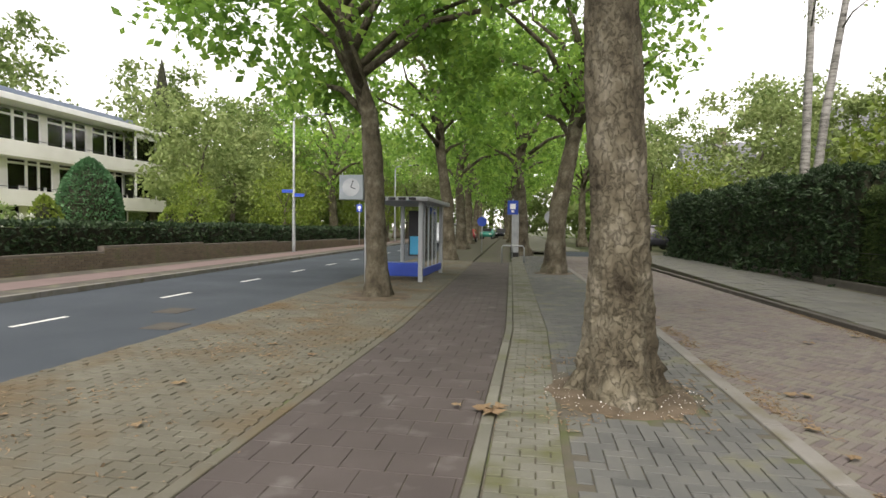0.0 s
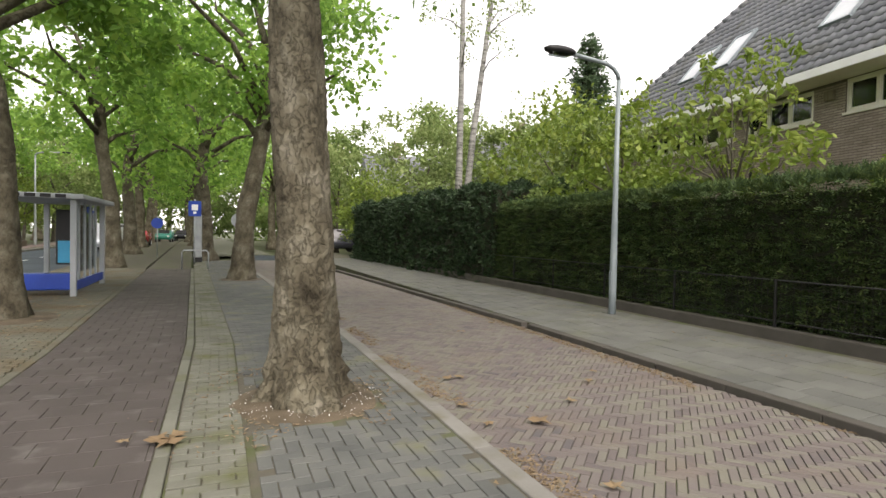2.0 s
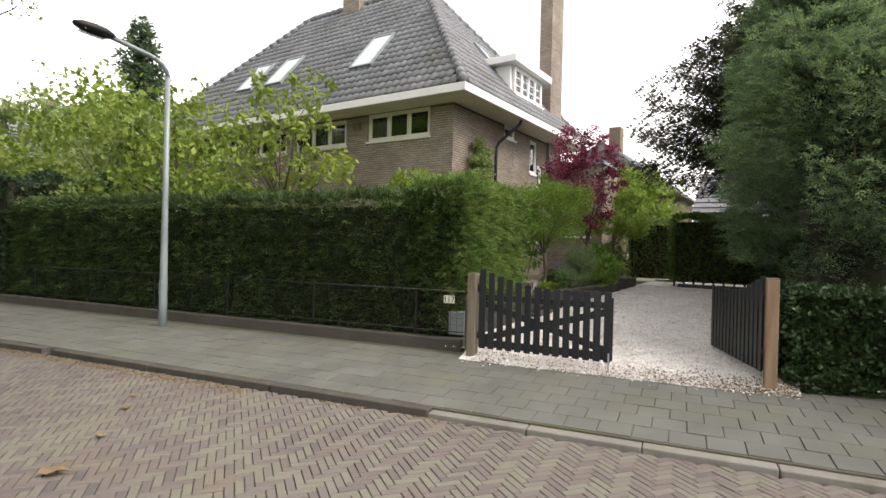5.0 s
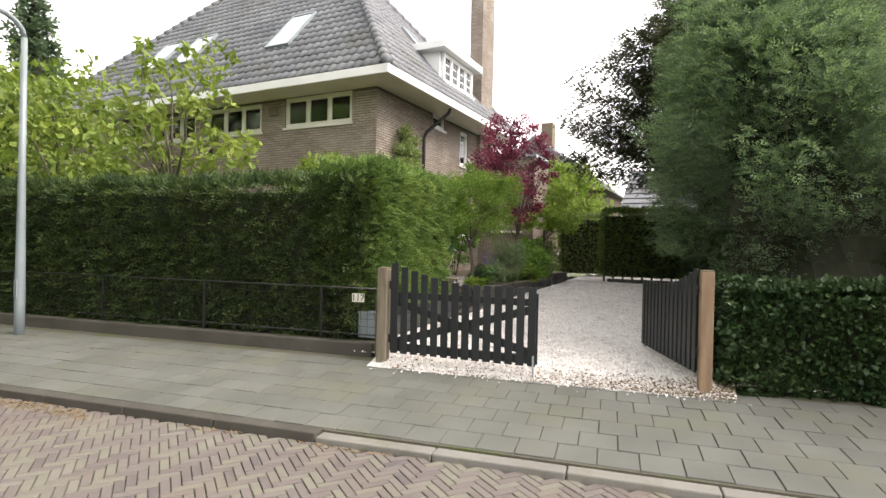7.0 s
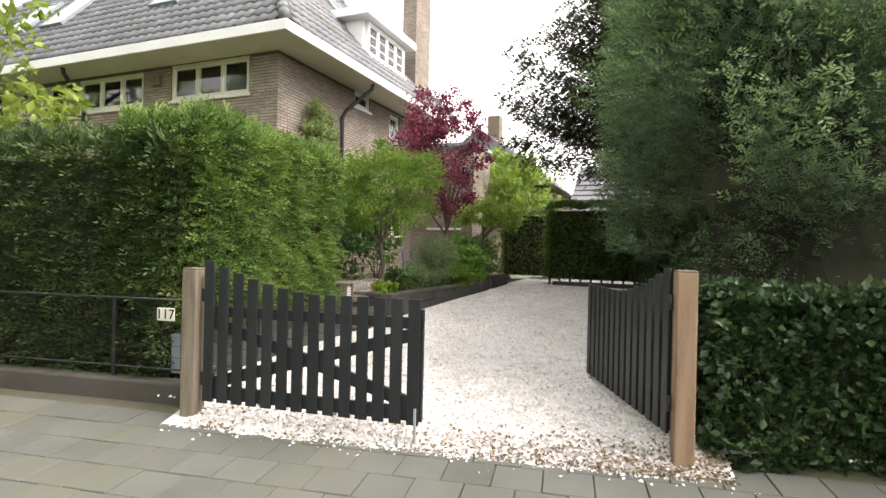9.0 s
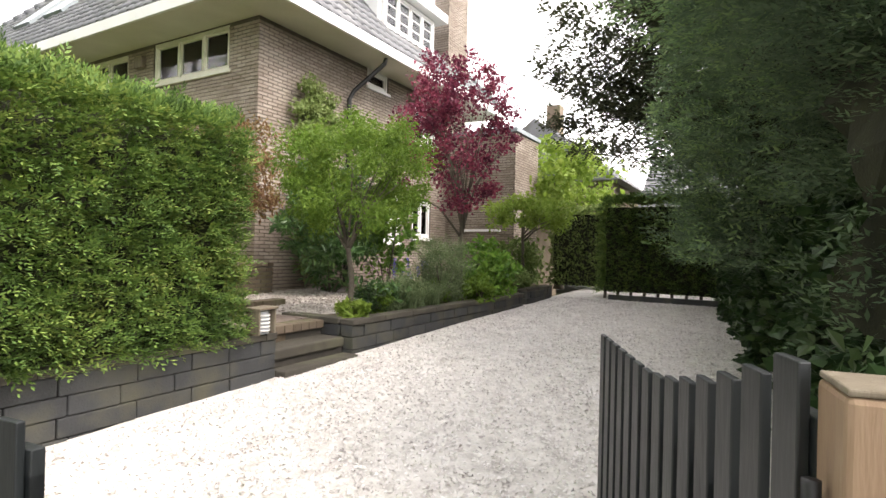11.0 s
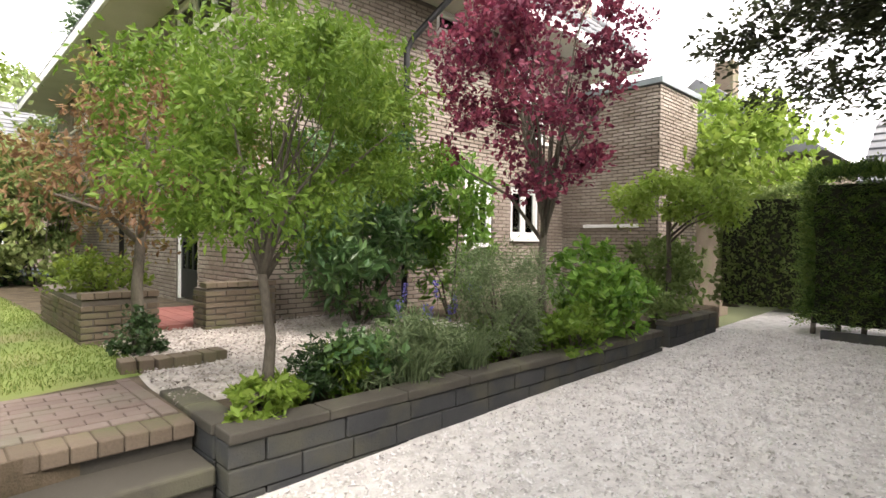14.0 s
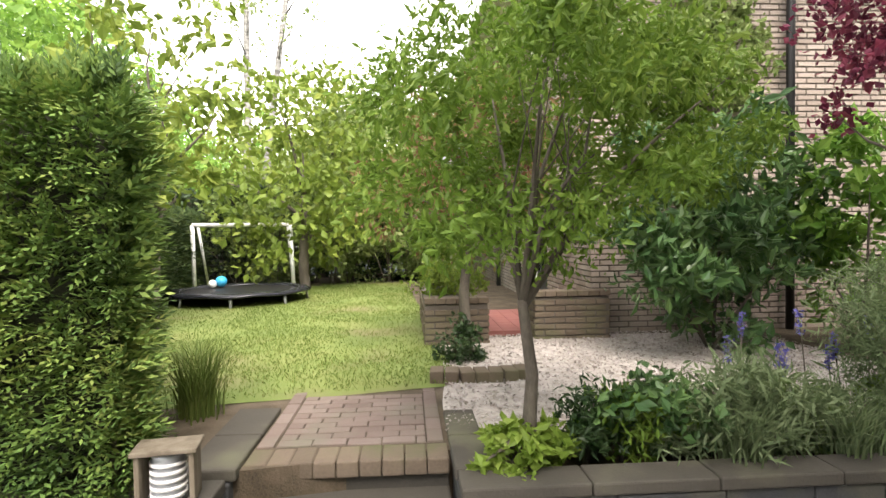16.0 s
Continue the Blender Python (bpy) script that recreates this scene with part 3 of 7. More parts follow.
def kerb(name, x0, x1, y0, y1, z0, z1, mat, label, step=1.0):
    ob = empty(name, label=label, category="kerb", kind="structure")
    n = int((y1 - y0) / step)
    for i in range(n):
        a = y0 + i * step
        bm = box_bm(x0, 0.004, z0, x1, step - 0.004, z1, 0.012)
        if i == 0:
            first = part("kerbstone", bm, mat, ob)
            k = first
        else:
            bm.free()
            k = new("kerbstone", first.data)
            k.parent = ob
        slope = bend(a + step) - bend(a)
        k.location = (bend(a), a, R.uniform(-0.003, 0.003))
        k.rotation_euler = (0, 0, -math.atan2(slope, step))
    return ob


kerb("kerb_cycle_left", -2.055, -1.955, -6, 24, -0.2, 0.004, VERGE_CLINKER, "narrow mossy grey edging of the cycle path")
kerb("kerb_cycle_right", -0.395, -0.295, -6, 24, -0.2, 0.02, GREY_CLINKER, "narrow grey concrete edging with moss")
kerb("kerb_island", 1.75, 1.9, 2.4, 30, -0.2, 0.02, KERB, "worn pale concrete kerb with a rounded edge")
kerb("kerb_footpath", 4.98, 5.12, 2.0, 31, -0.2, 0.055, DARK_KERB, "dark kerb along the footpath")
kerb("kerb_dropped", 4.98, 5.12, -9, 2, -0.2, 0.025, KERB, "pale lowered kerb before the gate")
kerb("kerb_far", -10.15, -10.0, -4, 80, -0.2, 0.07, KERB, "pale kerb on the far side of the road", 2.0)

# the driveway: shell gravel that climbs from the gate to the back hedge
GA = radians(-9.5)
GARDEN = pose(11.64, 2.21, 0, 0, 0, -9.5)
HOUSE = pose(14.2, 5.72, 0, 0, 0, -9.5)


def gravel_z(x):
    return float(np.interp(x, (7.0, 7.25, 9, 11, 14, 19, 26), (0.135, 0.21, 0.28, 0.36, 0.46, 0.58, 0.7)))


def planter_y(x):
    """The front line of the stacked-block beds along the driveway."""
    return 2.21 - 0.167 * (x - 11.64)


v, f = [], []
xs = np.linspace(7.0, 27, 60)
for i, x in enumerate(xs):
    for j in range(16):
        k = j / 15
        low = -1.5 if x < 7.35 else -2.6
        y = low + ((2.5 if x < 7.35 else planter_y(x) + 0.1) - low) * k
        bump = 0.012 * noise.noise(Vector((x * 2.2, y * 2.2, 0)))
        v.append((x, y, gravel_z(x) + bump))
for i in range(59):
    for j in range(15):
        a = i * 16 + j
        f.append((a, a + 16, a + 17, a + 1))
tagged(mesh_object("driveway", v, f, GRAVEL, smooth=True), "driveway of white crushed shells, sloping gently up", "driveway", kind="structure")
n = 60000
cx = 6.98 + 12 * R.random(n) ** 1.25
low = np.where(cx < 7.4, -1.3, -2.4)
cy = low + R.random(n) * (np.where(cx < 7.4, 2.35, planter_y(cx) - 0.05) - low)
cz = np.interp(cx, (7.0, 7.25, 9, 11, 14, 19, 26), (0.135, 0.21, 0.28, 0.36, 0.46, 0.58, 0.7)) + 0.006
tagged(leaves("gravel_chips", np.stack([cx, cy, cz], 1), 0.029, CHIP, width=0.75, flat=0.6, lift=0.9), "loose white and grey shell chips", "gravel", kind="stuff")

n = 110
cx = 7.02 - np.abs(R.normal(size=n)) * 0.09
cy = R.uniform(-1.6, 2.4, n)
tagged(leaves("spilled_chips", np.stack([cx, cy, 0.05 + (cx - 5.12) * 0.0489 + 0.008], 1), 0.024, CHIP, width=0.75, flat=0.7, lift=0.6), "shell chips spilled over the footpath", "gravel", kind="stuff")

n = 1300
cx = 7.0 + np.abs(R.normal(size=n)) * 0.2
cy = np.where(R.random(n) < 0.7, np.minimum(2.3, -1.5 + np.abs(R.normal(size=n)) * 0.95), R.uniform(-1.5, 2.3, n))
tagged(leaves("brown_chips", np.stack([cx, cy, np.interp(cx, (7.0, 7.25, 9), (0.135, 0.21, 0.28)) + 0.012], 1), 0.028, LITTER, width=0.7, flat=0.6, lift=0.9), "brown dirty chips at the mouth of the driveway", "gravel", kind="stuff")

# the raised garden
v, f = [], []
G = [(7.9, 2.9), (10.45, 2.75), (11.6, 2.75), (20.5, 1.35), (20.5, 5), (14.6, 6.2), (16.3, 16), (7.9, 16)]
v = [(x, y, 0.74) for x, y in G] + [(x, y, 0.0) for x, y in G]
f = [tuple(range(8))] + [(i, i + 8, (i + 1) % 8 + 8, (i + 1) % 8) for i in range(8)]
tagged(mesh_object("garden_earth", v, f, SOIL), "dark planted earth of the raised garden", "soil", kind="structure")


def patch(name, outline, z, mat, label, category, steps=24, rise=0.01):
    """A slightly uneven sheet inside an outline of four corners."""
    a, b, c, d = [Vector((*p, 0)) for p in outline]
    v, f = [], []
    for i in range(steps + 1):
        for j in range(steps + 1):
            s, t = i / steps, j / steps
            p = (a * (1 - s) + b * s) * (1 - t) + (d * (1 - s) + c * s) * t
            edge = min(s, t, 1 - s, 1 - t)
            p.x += 0.05 * noise.noise(p * 2) * (1 if edge < 0.01 else 0)
            v.append((p.x, p.y, z + rise * noise.noise(p * 1.3) - (0.02 if edge < 0.001 else 0)))
    for i in range(steps):
        for j in range(steps):
            q = i * (steps + 1) + j
            f.append((q, q + steps + 1, q + steps + 2, q + 1))
    return tagged(mesh_object(name, v, f, mat, smooth=True), label, category, kind="structure")


LAWN_Q = [(8.35, 3.95), (12.1, 3.95), (13.2, 13.4), (8.35, 13.4)]
patch("lawn", LAWN_Q, 0.765, LAWN, "green lawn with bare brownish patches", "lawn", 40, 0.012)
patch("terrace_gravel", [(11.75, 2.95), (15.6, 2.3), (16.0, 5.3), (12.4, 5.9)], 0.762, TERRACE_GRAVEL, "white shell gravel terrace in front of the house", "gravel", 30)
n = 9000
p = R.random((n, 2))
a, b, c, d = [np.array(q) for q in ((11.75, 2.95), (15.6, 2.3), (16.0, 5.3), (12.4, 5.9))]
q = (a * (1 - p[:, :1]) + b * p[:, :1]) * (1 - p[:, 1:]) + (d * (1 - p[:, :1]) + c * p[:, :1]) * p[:, 1:]
tagged(leaves("terrace_chips", np.concatenate([q, np.full((n, 1), 0.772)], 1), 0.028, TERRACE_CHIP, width=0.75, flat=0.6, lift=0.9), "loose white shell chips on the terrace", "gravel", kind="stuff")
n = 60000
p = R.random((n, 2))
a, b, c, d = [np.array(q) for q in LAWN_Q]
q = (a * (1 - p[:, :1]) + b * p[:, :1]) * (1 - p[:, 1:]) + (d * (1 - p[:, :1]) + c * p[:, :1]) * p[:, 1:]
keep = np.array([noise.noise(Vector((x * 0.8, y * 0.8, 3.0))) > -0.15 or R.random() < 0.45 for x, y in q])
q = q[keep]
tagged(leaves("grass", np.concatenate([q, np.full((len(q), 1), 0.78)], 1), 0.03, GRASS, width=0.24, out=np.tile([0, 0, 1.2], (len(q), 1))), "short green grass blades of the lawn", "grass", kind="stuff")

# ---- the brick house ----
house = empty("house", HOUSE, label="two-storey brown brick house with a steep grey tiled hip roof", category="house")
HU, HV, EAVE = 8.0, 14.2, 5.79
OVER, RIDGE = 0.85, 11.6


def wall_with_holes(name, length, height, holes, z0, m, thick=0.28, mat=MORTAR, back_start=0.0, back_end=0.0):
    """A wall in the plane of x and z (its face at y = 0, body behind it), with rectangular openings (a, b, z_low, z_high)."""
    xs = sorted({back_start, length - back_end, *[h[0] for h in holes], *[h[1] for h in holes]})
    zs = sorted({z0, height, *[h[2] for h in holes], *[h[3] for h in holes]})
    bm = bmesh.new()
    for i in range(len(xs) - 1):
        for k in range(len(zs) - 1):
            cxm, czm = (xs[i] + xs[i + 1]) / 2, (zs[k] + zs[k + 1]) / 2
            if any(h[0] < cxm < h[1] and h[2] < czm < h[3] for h in holes):
                continue
            box_bm(xs[i], 0.012, zs[k], xs[i + 1], thick, zs[k + 1], 0, bm)
    bmesh.ops.remove_doubles(bm, verts=bm.verts, dist=1e-4)
    ob = part(name, bm, mat, house)
    ob.matrix_local = m
    return ob


def wall_bricks(wall, length, height, holes, z0, near, mat=BRICK, lmod=0.235, hmod=0.068, proud=0.012):
    """Brick faces before the mortar, in running bond; 300 of them in the stretch `near` (a0, z0, a1, z1) are single objects."""
    rest, shared, singles = [], None, 0
    rows = int((height - z0) / hmod)
    for r in range(rows):
        z = z0 + r * hmod
        a = -lmod / 2 if r % 2 else 0.0
        while a < length - 0.02:
            s, e = max(0, a), min(length, a + lmod)
            a += lmod
            for h in holes:
                if h[2] - 0.03 < z + hmod / 2 < h[3] + 0.03:
                    if s < h[0] < e:
                        e = h[0]
                    elif s < h[1] < e:
                        s = h[1]
                    elif h[0] <= s and e <= h[1]:
                        e = s
            if e - s < 0.05:
                continue
            full = abs(e - s - lmod) < 1e-6
            if near and full and singles < 300 and near[0] < s < near[2] and near[1] < z < near[3]:
                if shared is None:
                    k = part("brick", box_bm(0, 0, 0, lmod - 0.014, 0.02, hmod - 0.014, 0.004), mat, wall)
                    shared = k.data
                else:
                    k = new("brick", shared)
                    k.parent = wall
                k.location = (s, R.uniform(-0.006, 0.004), z)
                k.rotation_euler = (0, R.uniform(-0.008, 0.008), 0)
                singles += 1
            else:
                rest.append((s, e - 0.014, z, z + hmod - 0.014, R.uniform(-0.006, 0.004), R.uniform(-0.004, 0.004)))
    if rest:
        r = np.array(rest)
        n = len(r)
        s, e, zl, zh, d, t = r.T
        b = 0.004
        v = np.stack([
            np.stack([s, d + 0.02, zl], 1), np.stack([e, d + 0.02, zl + t], 1), np.stack([e, d + 0.02, zh + t], 1), np.stack([s, d + 0.02, zh], 1),
            np.stack([s + b, d, zl + b], 1), np.stack([e - b, d, zl + b + t], 1), np.stack([e - b, d, zh - b + t], 1), np.stack([s + b, d, zh - b], 1)], 1).reshape(-1, 3)
        fq = np.array([(4, 5, 6, 7), (0, 1, 5, 4), (1, 2, 6, 5), (2, 3, 7, 6), (3, 0, 4, 7)])
        fq = (fq[None] + (np.arange(n) * 8)[:, None, None]).reshape(-1, 4)
        tagged(faces_object("brickwork", v, fq, mat, wall), kind="stuff")


def window(name, parent, m, w, h, panes, mat=CREAM, sill=True, bars=0, label=""):
    """A framed window of several lights; x along the wall, z up from its foot, the face towards -y."""
    ob = empty(name)
    ob.parent = parent
    ob.matrix_local = m
    if label:
        ob["label"] = label
    t = 0.07
    bm = box_bm(0, 0.03, 0, w, 0.13, t, 0.006)
    box_bm(0, 0.03, h - t, w, 0.13, h, 0.006, bm)
    for i in range(panes + 1):
        x = (w - t) * i / panes
        box_bm(x, 0.032, t * 0.9, x + t, 0.128, h - t * 0.9, 0.006, bm)
    part("frame", bm, mat, ob)
    for i in range(panes):
        x0, x1 = (w - t) * i / panes + t, (w - t) * (i + 1) / panes
        sash = box_bm(x0, 0.055, t, x1, 0.1, t + 0.045, 0.004)
        box_bm(x0, 0.055, h - t - 0.045, x1, 0.1, h - t, 0.004, sash)
        box_bm(x0, 0.056, t + 0.04, x0 + 0.04, 0.099, h - t - 0.04, 0.004, sash)
        box_bm(x1 - 0.04, 0.056, t + 0.04, x1, 0.099, h - t - 0.04, 0.004, sash)
        for k in range(bars):
            zz = t + (h - 2 * t) * (k + 1) / (bars + 1)
            box_bm(x0, 0.07, zz - 0.012, x1, 0.09, zz + 0.012, 0.002, sash)
        part("sash", sash, mat, ob)
        pane = box("pane", (x0 + 0.03, 0.076, t + 0.03), (x1 - 0.03, 0.082, h - t - 0.03), GLASS, ob, 0)
        pane.visible_shadow = False
    if sill:
        box("sill", (-0.05, -0.05, -0.07), (w + 0.05, 0.13, -0.002), mat, ob, 0.008)
    return ob


FRONT = pose(0, HV, 0, 0, 0, -90)      # along the front wall, from its far end towards the corner
SIDE = pose(0, 0, 0, 0, 0, 0)
# openings as (from the corner along the front, sill, width, height, lights)
front_windows = [(0.81, 4.9, 2.36, 0.85, 3), (4.1, 4.86, 2.35, 0.84, 3), (6.95, 4.82, 2.2, 0.84, 3), (9.65, 4.8, 2.2, 0.84, 3)]
front_holes = [(HV - a - w, HV - a, z, z + h) for a, z, w, h, k in front_windows] + [(HV - 3.05, HV - 2.05, 0.8, 2.85)]
side_windows = [(3.16, 5.36, 0.82, 0.42, 1), (5.22, 4.42, 0.62, 1.2, 1), (5.88, 3.9, 0.42, 0.9, 1), (3.9, 1.75, 0.75, 1.2, 2), (5.2, 1.9, 0.9, 1.0, 2)]
side_holes = [(a, a + w, z, z + h) for a, z, w, h, k in side_windows]
front = wall_with_holes("front_wall", HV, EAVE, front_holes, 0.0, FRONT, back_end=0.016)
side = wall_with_holes("side_wall", HU, EAVE, side_holes, 0.0, SIDE, back_start=0.02)
back = box("back_wall", (HU - 0.28, 0.28, 0), (HU, HV, EAVE), MORTAR, house, 0)
far = box("far_wall", (0.28, HV - 0.28, 0), (HU - 0.28, HV - 0.01, EAVE), MORTAR, house, 0)
box("attic_floor", (0.28, 0.28, EAVE - 0.25), (HU - 0.28, HV - 0.28, EAVE - 0.02), WHITE, house, 0)
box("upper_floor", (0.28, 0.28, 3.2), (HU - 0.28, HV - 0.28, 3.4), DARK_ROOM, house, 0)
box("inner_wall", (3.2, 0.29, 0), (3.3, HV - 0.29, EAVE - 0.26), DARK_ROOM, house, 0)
for i, (a, z, w, h, k) in enumerate(front_windows):
    window("window", house, FRONT @ pose(HV - a - w, 0, z), w, h, k)
for i, (a, z, w, h, k) in enumerate(side_windows):
    window("window", house, SIDE @ pose(a, 0, z), w, h, k, WHITE, bars=0)

# eaves: boxed soffit with a broad cream fascia and gutter
for a, b in (((-OVER, -OVER), (HU + OVER, 0.0)), ((-OVER, 0.0), (0.0, HV + OVER)), ((HU, 0.0), (HU + OVER, HV + OVER))):
    box("soffit", (*a, EAVE - 0.03), (*b, EAVE + 0.03), CREAM, house, 0.003, "cream painted boarded soffit")
box("fascia", (-OVER - 0.06, -OVER - 0.06, EAVE - 0.03), (HU + OVER + 0.06, -OVER, EAVE + 0.19), WHITE, house, 0.012, "broad white fascia and gutter")
box("fascia", (-OVER - 0.058, -OVER, EAVE - 0.03), (-OVER, HV + OVER, EAVE + 0.19), WHITE, house, 0.012, "broad white fascia and gutter")
box("fascia", (HU + OVER, -OVER, EAVE - 0.03), (HU + OVER + 0.058, HV + OVER, EAVE + 0.19), WHITE, house, 0.012, "broad white fascia and gutter")

# roof planes, each with its tiles
MID_U = HU / 2
EZ = EAVE + 0.17
P1, P2 = Vector((MID_U, MID_U, RIDGE)), Vector((MID_U, HV - MID_U, RIDGE))
c00, c10 = Vector((-OVER, -OVER, EZ)), Vector((HU + OVER, -OVER, EZ))
c01, c11 = Vector((-OVER, HV + OVER, EZ)), Vector((HU + OVER, HV + OVER, EZ))
roof = mesh_object("roof", [tuple(p) for p in (c00, c10, c01, c11, P1, P2)], [(0, 4, 5, 2), (0, 1, 4), (1, 3, 5, 4), (2, 5, 3)], BLACK_METAL, house, label="steep hip roof of dark grey pantiles")


def tile_slope(a, b, top_l, top_r, singles_max, holes=()):
    """Pantiles on the slope whose eave runs from a to b and whose upper corners are given. Curved tiles that lap over one another."""
    along = (b - a).normalized()
    length = (b - a).length
    mid = (top_l + top_r) / 2
    up = mid - a
    up -= along * up.dot(along)
    rise = up.length
    up.normalize()
    nrm = along.cross(up).normalized()
    if nrm.z < 0:
        nrm = -nrm
    l0, r0 = (top_l - a).dot(along), (top_r - a).dot(along)
    tw, th = 0.27, 0.36
    prof = [(0, 0.02), (0.04, 0.045), (0.09, 0.05), (0.14, 0.022), (0.2, 0.008), (0.27, 0.02)]
    m = Matrix((along, up, nrm)).transposed()
    verts, faces = [], []
    for (px, pz) in prof:
        verts += [(px, 0, pz + 0.03), (px, 0, pz + 0.008), (px, th + 0.05, pz)]
    for i in range(len(prof) - 1):
        q = i * 3
        faces += [(q, q + 3, q + 5, q + 2), (q + 1, q + 4, q + 3, q)]
    base = np.array(verts)
    fq = np.array(faces)
    allv, n, made, shared = [], 0, 0, None
    for r in range(int(rise / th)):
        y = r * th
        k = (y + th * 0.5) / rise
        x0, x1 = l0 * k, length + (r0 - length) * k
        for c in range(int(length / tw) + 1):
            x = c * tw
            if x < x0 - 0.08 or x + tw > x1 + 0.1:
                continue
            if any(h[0] < x + tw / 2 < h[1] and h[2] < y + th / 2 < h[3] for h in holes):
                continue
            jit = R.uniform(-0.006, 0.006)
            if made < singles_max and r < 8 and x < length * 0.6:
                p = a + along * x + up * y + nrm * (0.012 + jit)
                if shared is None:
                    ob = mesh_object("roof_tile", verts, faces, ROOF, roof, True)
                    shared = ob.data
                else:
                    ob = new("roof_tile", shared)
                    ob.parent = roof
                ob.matrix_local = Matrix.Translation(p) @ m.to_4x4()
                made += 1
            else:
                w = base + np.array([x, y, 0.012 + jit])
                allv.append(w @ np.array(m.transposed()) + np.array(a))
                n += 1
    if allv:
        fa = (fq[None] + (np.arange(n) * len(base))[:, None, None]).reshape(-1, 4)
        tagged(faces_object("roof_tiles", np.concatenate(allv), fa, ROOF, roof, True), kind="stuff")
    return m, along, up, nrm


front_frame = tile_slope(c01, c00, P2, P1, 150)
side_frame = tile_slope(c00, c10, P1, P1, 150)
for a, b, nm in ((c00, P1, "hip_ridge"), (c10, P1, "hip_ridge"), (P1, P2, "ridge"), (c01, P2, "hip_ridge")):
    d = (b - a)
    n = int(d.length / 0.36)
    cap, shared = None, None
    for i in range(n):
        p, q = a + d * (i / n), a + d * ((i + 1.12) / n)
        tube("ridge_tile", [p + Vector((0, 0, 0.06)), q + Vector((0, 0, 0.03))], [0.14, 0.115], ROOF, roof, 8)


def skylight(frame_data, origin, x, y, w, h):
    m, along, up, nrm = frame_data
    p = origin + along * x + up * y + nrm * 0.05
    ob = empty("skylight")
    ob.parent = house
    ob.matrix_local = Matrix.Translation(p) @ m.to_4x4()
    bm = box_bm(0, 0, 0, w, 0.08, 0.1, 0.008)
    box_bm(0, h - 0.08, 0, w, h, 0.1, 0.008, bm)
    box_bm(0, 0.08, 0, 0.08, h - 0.08, 0.1, 0.008, bm)
    box_bm(w - 0.08, 0.08, 0, w, h - 0.08, 0.1, 0.008, bm)
    part("frame", bm, LAMP_GREY, ob)
    box("pane", (0.08, 0.08, 0.055), (w - 0.08, h - 0.08, 0.07), SKY_PANE, ob, 0)
    return ob


SKY_PANE = material("skylight_glass", [(0.5, 0.53, 0.55), (0.6, 0.63, 0.65)], 1, 5, 0.05, 0, spec=1.0)
L = (c00 - c01).length
for x, y, w, h in ((L - 5.2, 1.9, 0.95, 1.9), (L - 9.6, 2.0, 0.95, 1.75), (L - 11.3, 2.0, 0.95, 1.75)):
    skylight(front_frame, c01, x, y, w, h)
for x, y, w, h in ((4.5, 2.9, 0.6, 0.9),):
    skylight(side_frame, c00, x, y, w, h)


def brick_stack(name, parent, m, w, d, z0, z1, label, pot=False):
    """A chimney: body with courses and a lead collar."""
    ob = empty(name)
    ob.parent = parent
    ob.matrix_local = m
    ob["label"] = label
    box("body", (0.012, 0.012, z0), (w - 0.012, d - 0.012, z1), MORTAR, ob, 0)
    for fm, ln in ((pose(0, 0, 0), w), (pose(0, d, 0, 0, 0, -90), d), (pose(w, 0, 0, 0, 0, 90), d), (pose(w, d, 0, 0, 0, 180), w)):
        face = empty("side")
        face.parent = ob
        face.matrix_local = fm
        wall_bricks_flat(face, ln, z0, z1)
    box("cap", (-0.04, -0.04, z1), (w + 0.04, d + 0.04, z1 + 0.1), SLAB, ob, 0.01)
    if pot:
        tube("flue", [(w / 2, d / 2, z1 + 0.1), (w / 2, d / 2, z1 + 0.55)], 0.1, STEEL, ob, 12)
    return ob


def wall_bricks_flat(parent, length, z0, z1):
    wall_bricks(parent, length, z1, (), z0, None)


brick_stack("chimney", house, pose(6.65, -0.14, 0), 1.15, 0.5, 5.0, 12.4, "tall brown brick chimney against the side wall")
brick_stack("chimney", house, pose(MID_U - 0.4, 7.0, 0), 0.8, 0.9, 10.7, 12.4, "brick chimney on the ridge", True)

# dormer on the side slope
dormer = empty("dormer")
dormer.parent = house
dormer["label"] = "white flat-roofed dormer with small paned windows"
DU0, DU1, DZ0, DZ1, DV = 3.5, 6.0, 6.6, 7.85, -0.05
box("body", (DU0, DV + 0.05, DZ0), (DU1, DV + 2.2, DZ1), WHITE, dormer, 0.01)
box("flat_roof", (DU0 - 0.3, DV - 0.3, DZ1), (DU1 + 0.25, DV + 2.3, DZ1 + 0.24), WHITE, dormer, 0.02)
window("window", dormer, pose(DU0 + 0.12, DV - 0.1, DZ0 + 0.3), DU1 - DU0 - 0.24, 0.92, 4, WHITE, True, 2)

# the wing that stands out towards the driveway
wing = empty("wing")
wing.parent = house
wing["label"] = "flat-roofed brick wing of the house"
W0, W1, WV, WH = 6.95, 8.75, -2.15, 4.88
box("core", (W0 + 0.02, WV + 0.02, 0), (W1 - 0.02, -0.02, WH - 0.05), MORTAR, wing, 0)
for nm, fm, ln in (("street_face", pose(W0, 0, 0, 0, 0, -90), -WV), ("drive_face", pose(W0, WV, 0), W1 - W0)):
    face = empty(nm)
    face.parent = wing
    face.matrix_local = fm
    wall_bricks(face, ln, WH, (), 0.3, None)
box("roof_edge", (W0 - 0.05, WV - 0.05, WH - 0.02), (W1 + 0.05, 0.0, WH + 0.1), LAMP_GREY, wing, 0.01)
window("window", wing, pose(W0, -0.6, 2.2, 0, 0, -90), 1.1, 0.9, 2, WHITE)
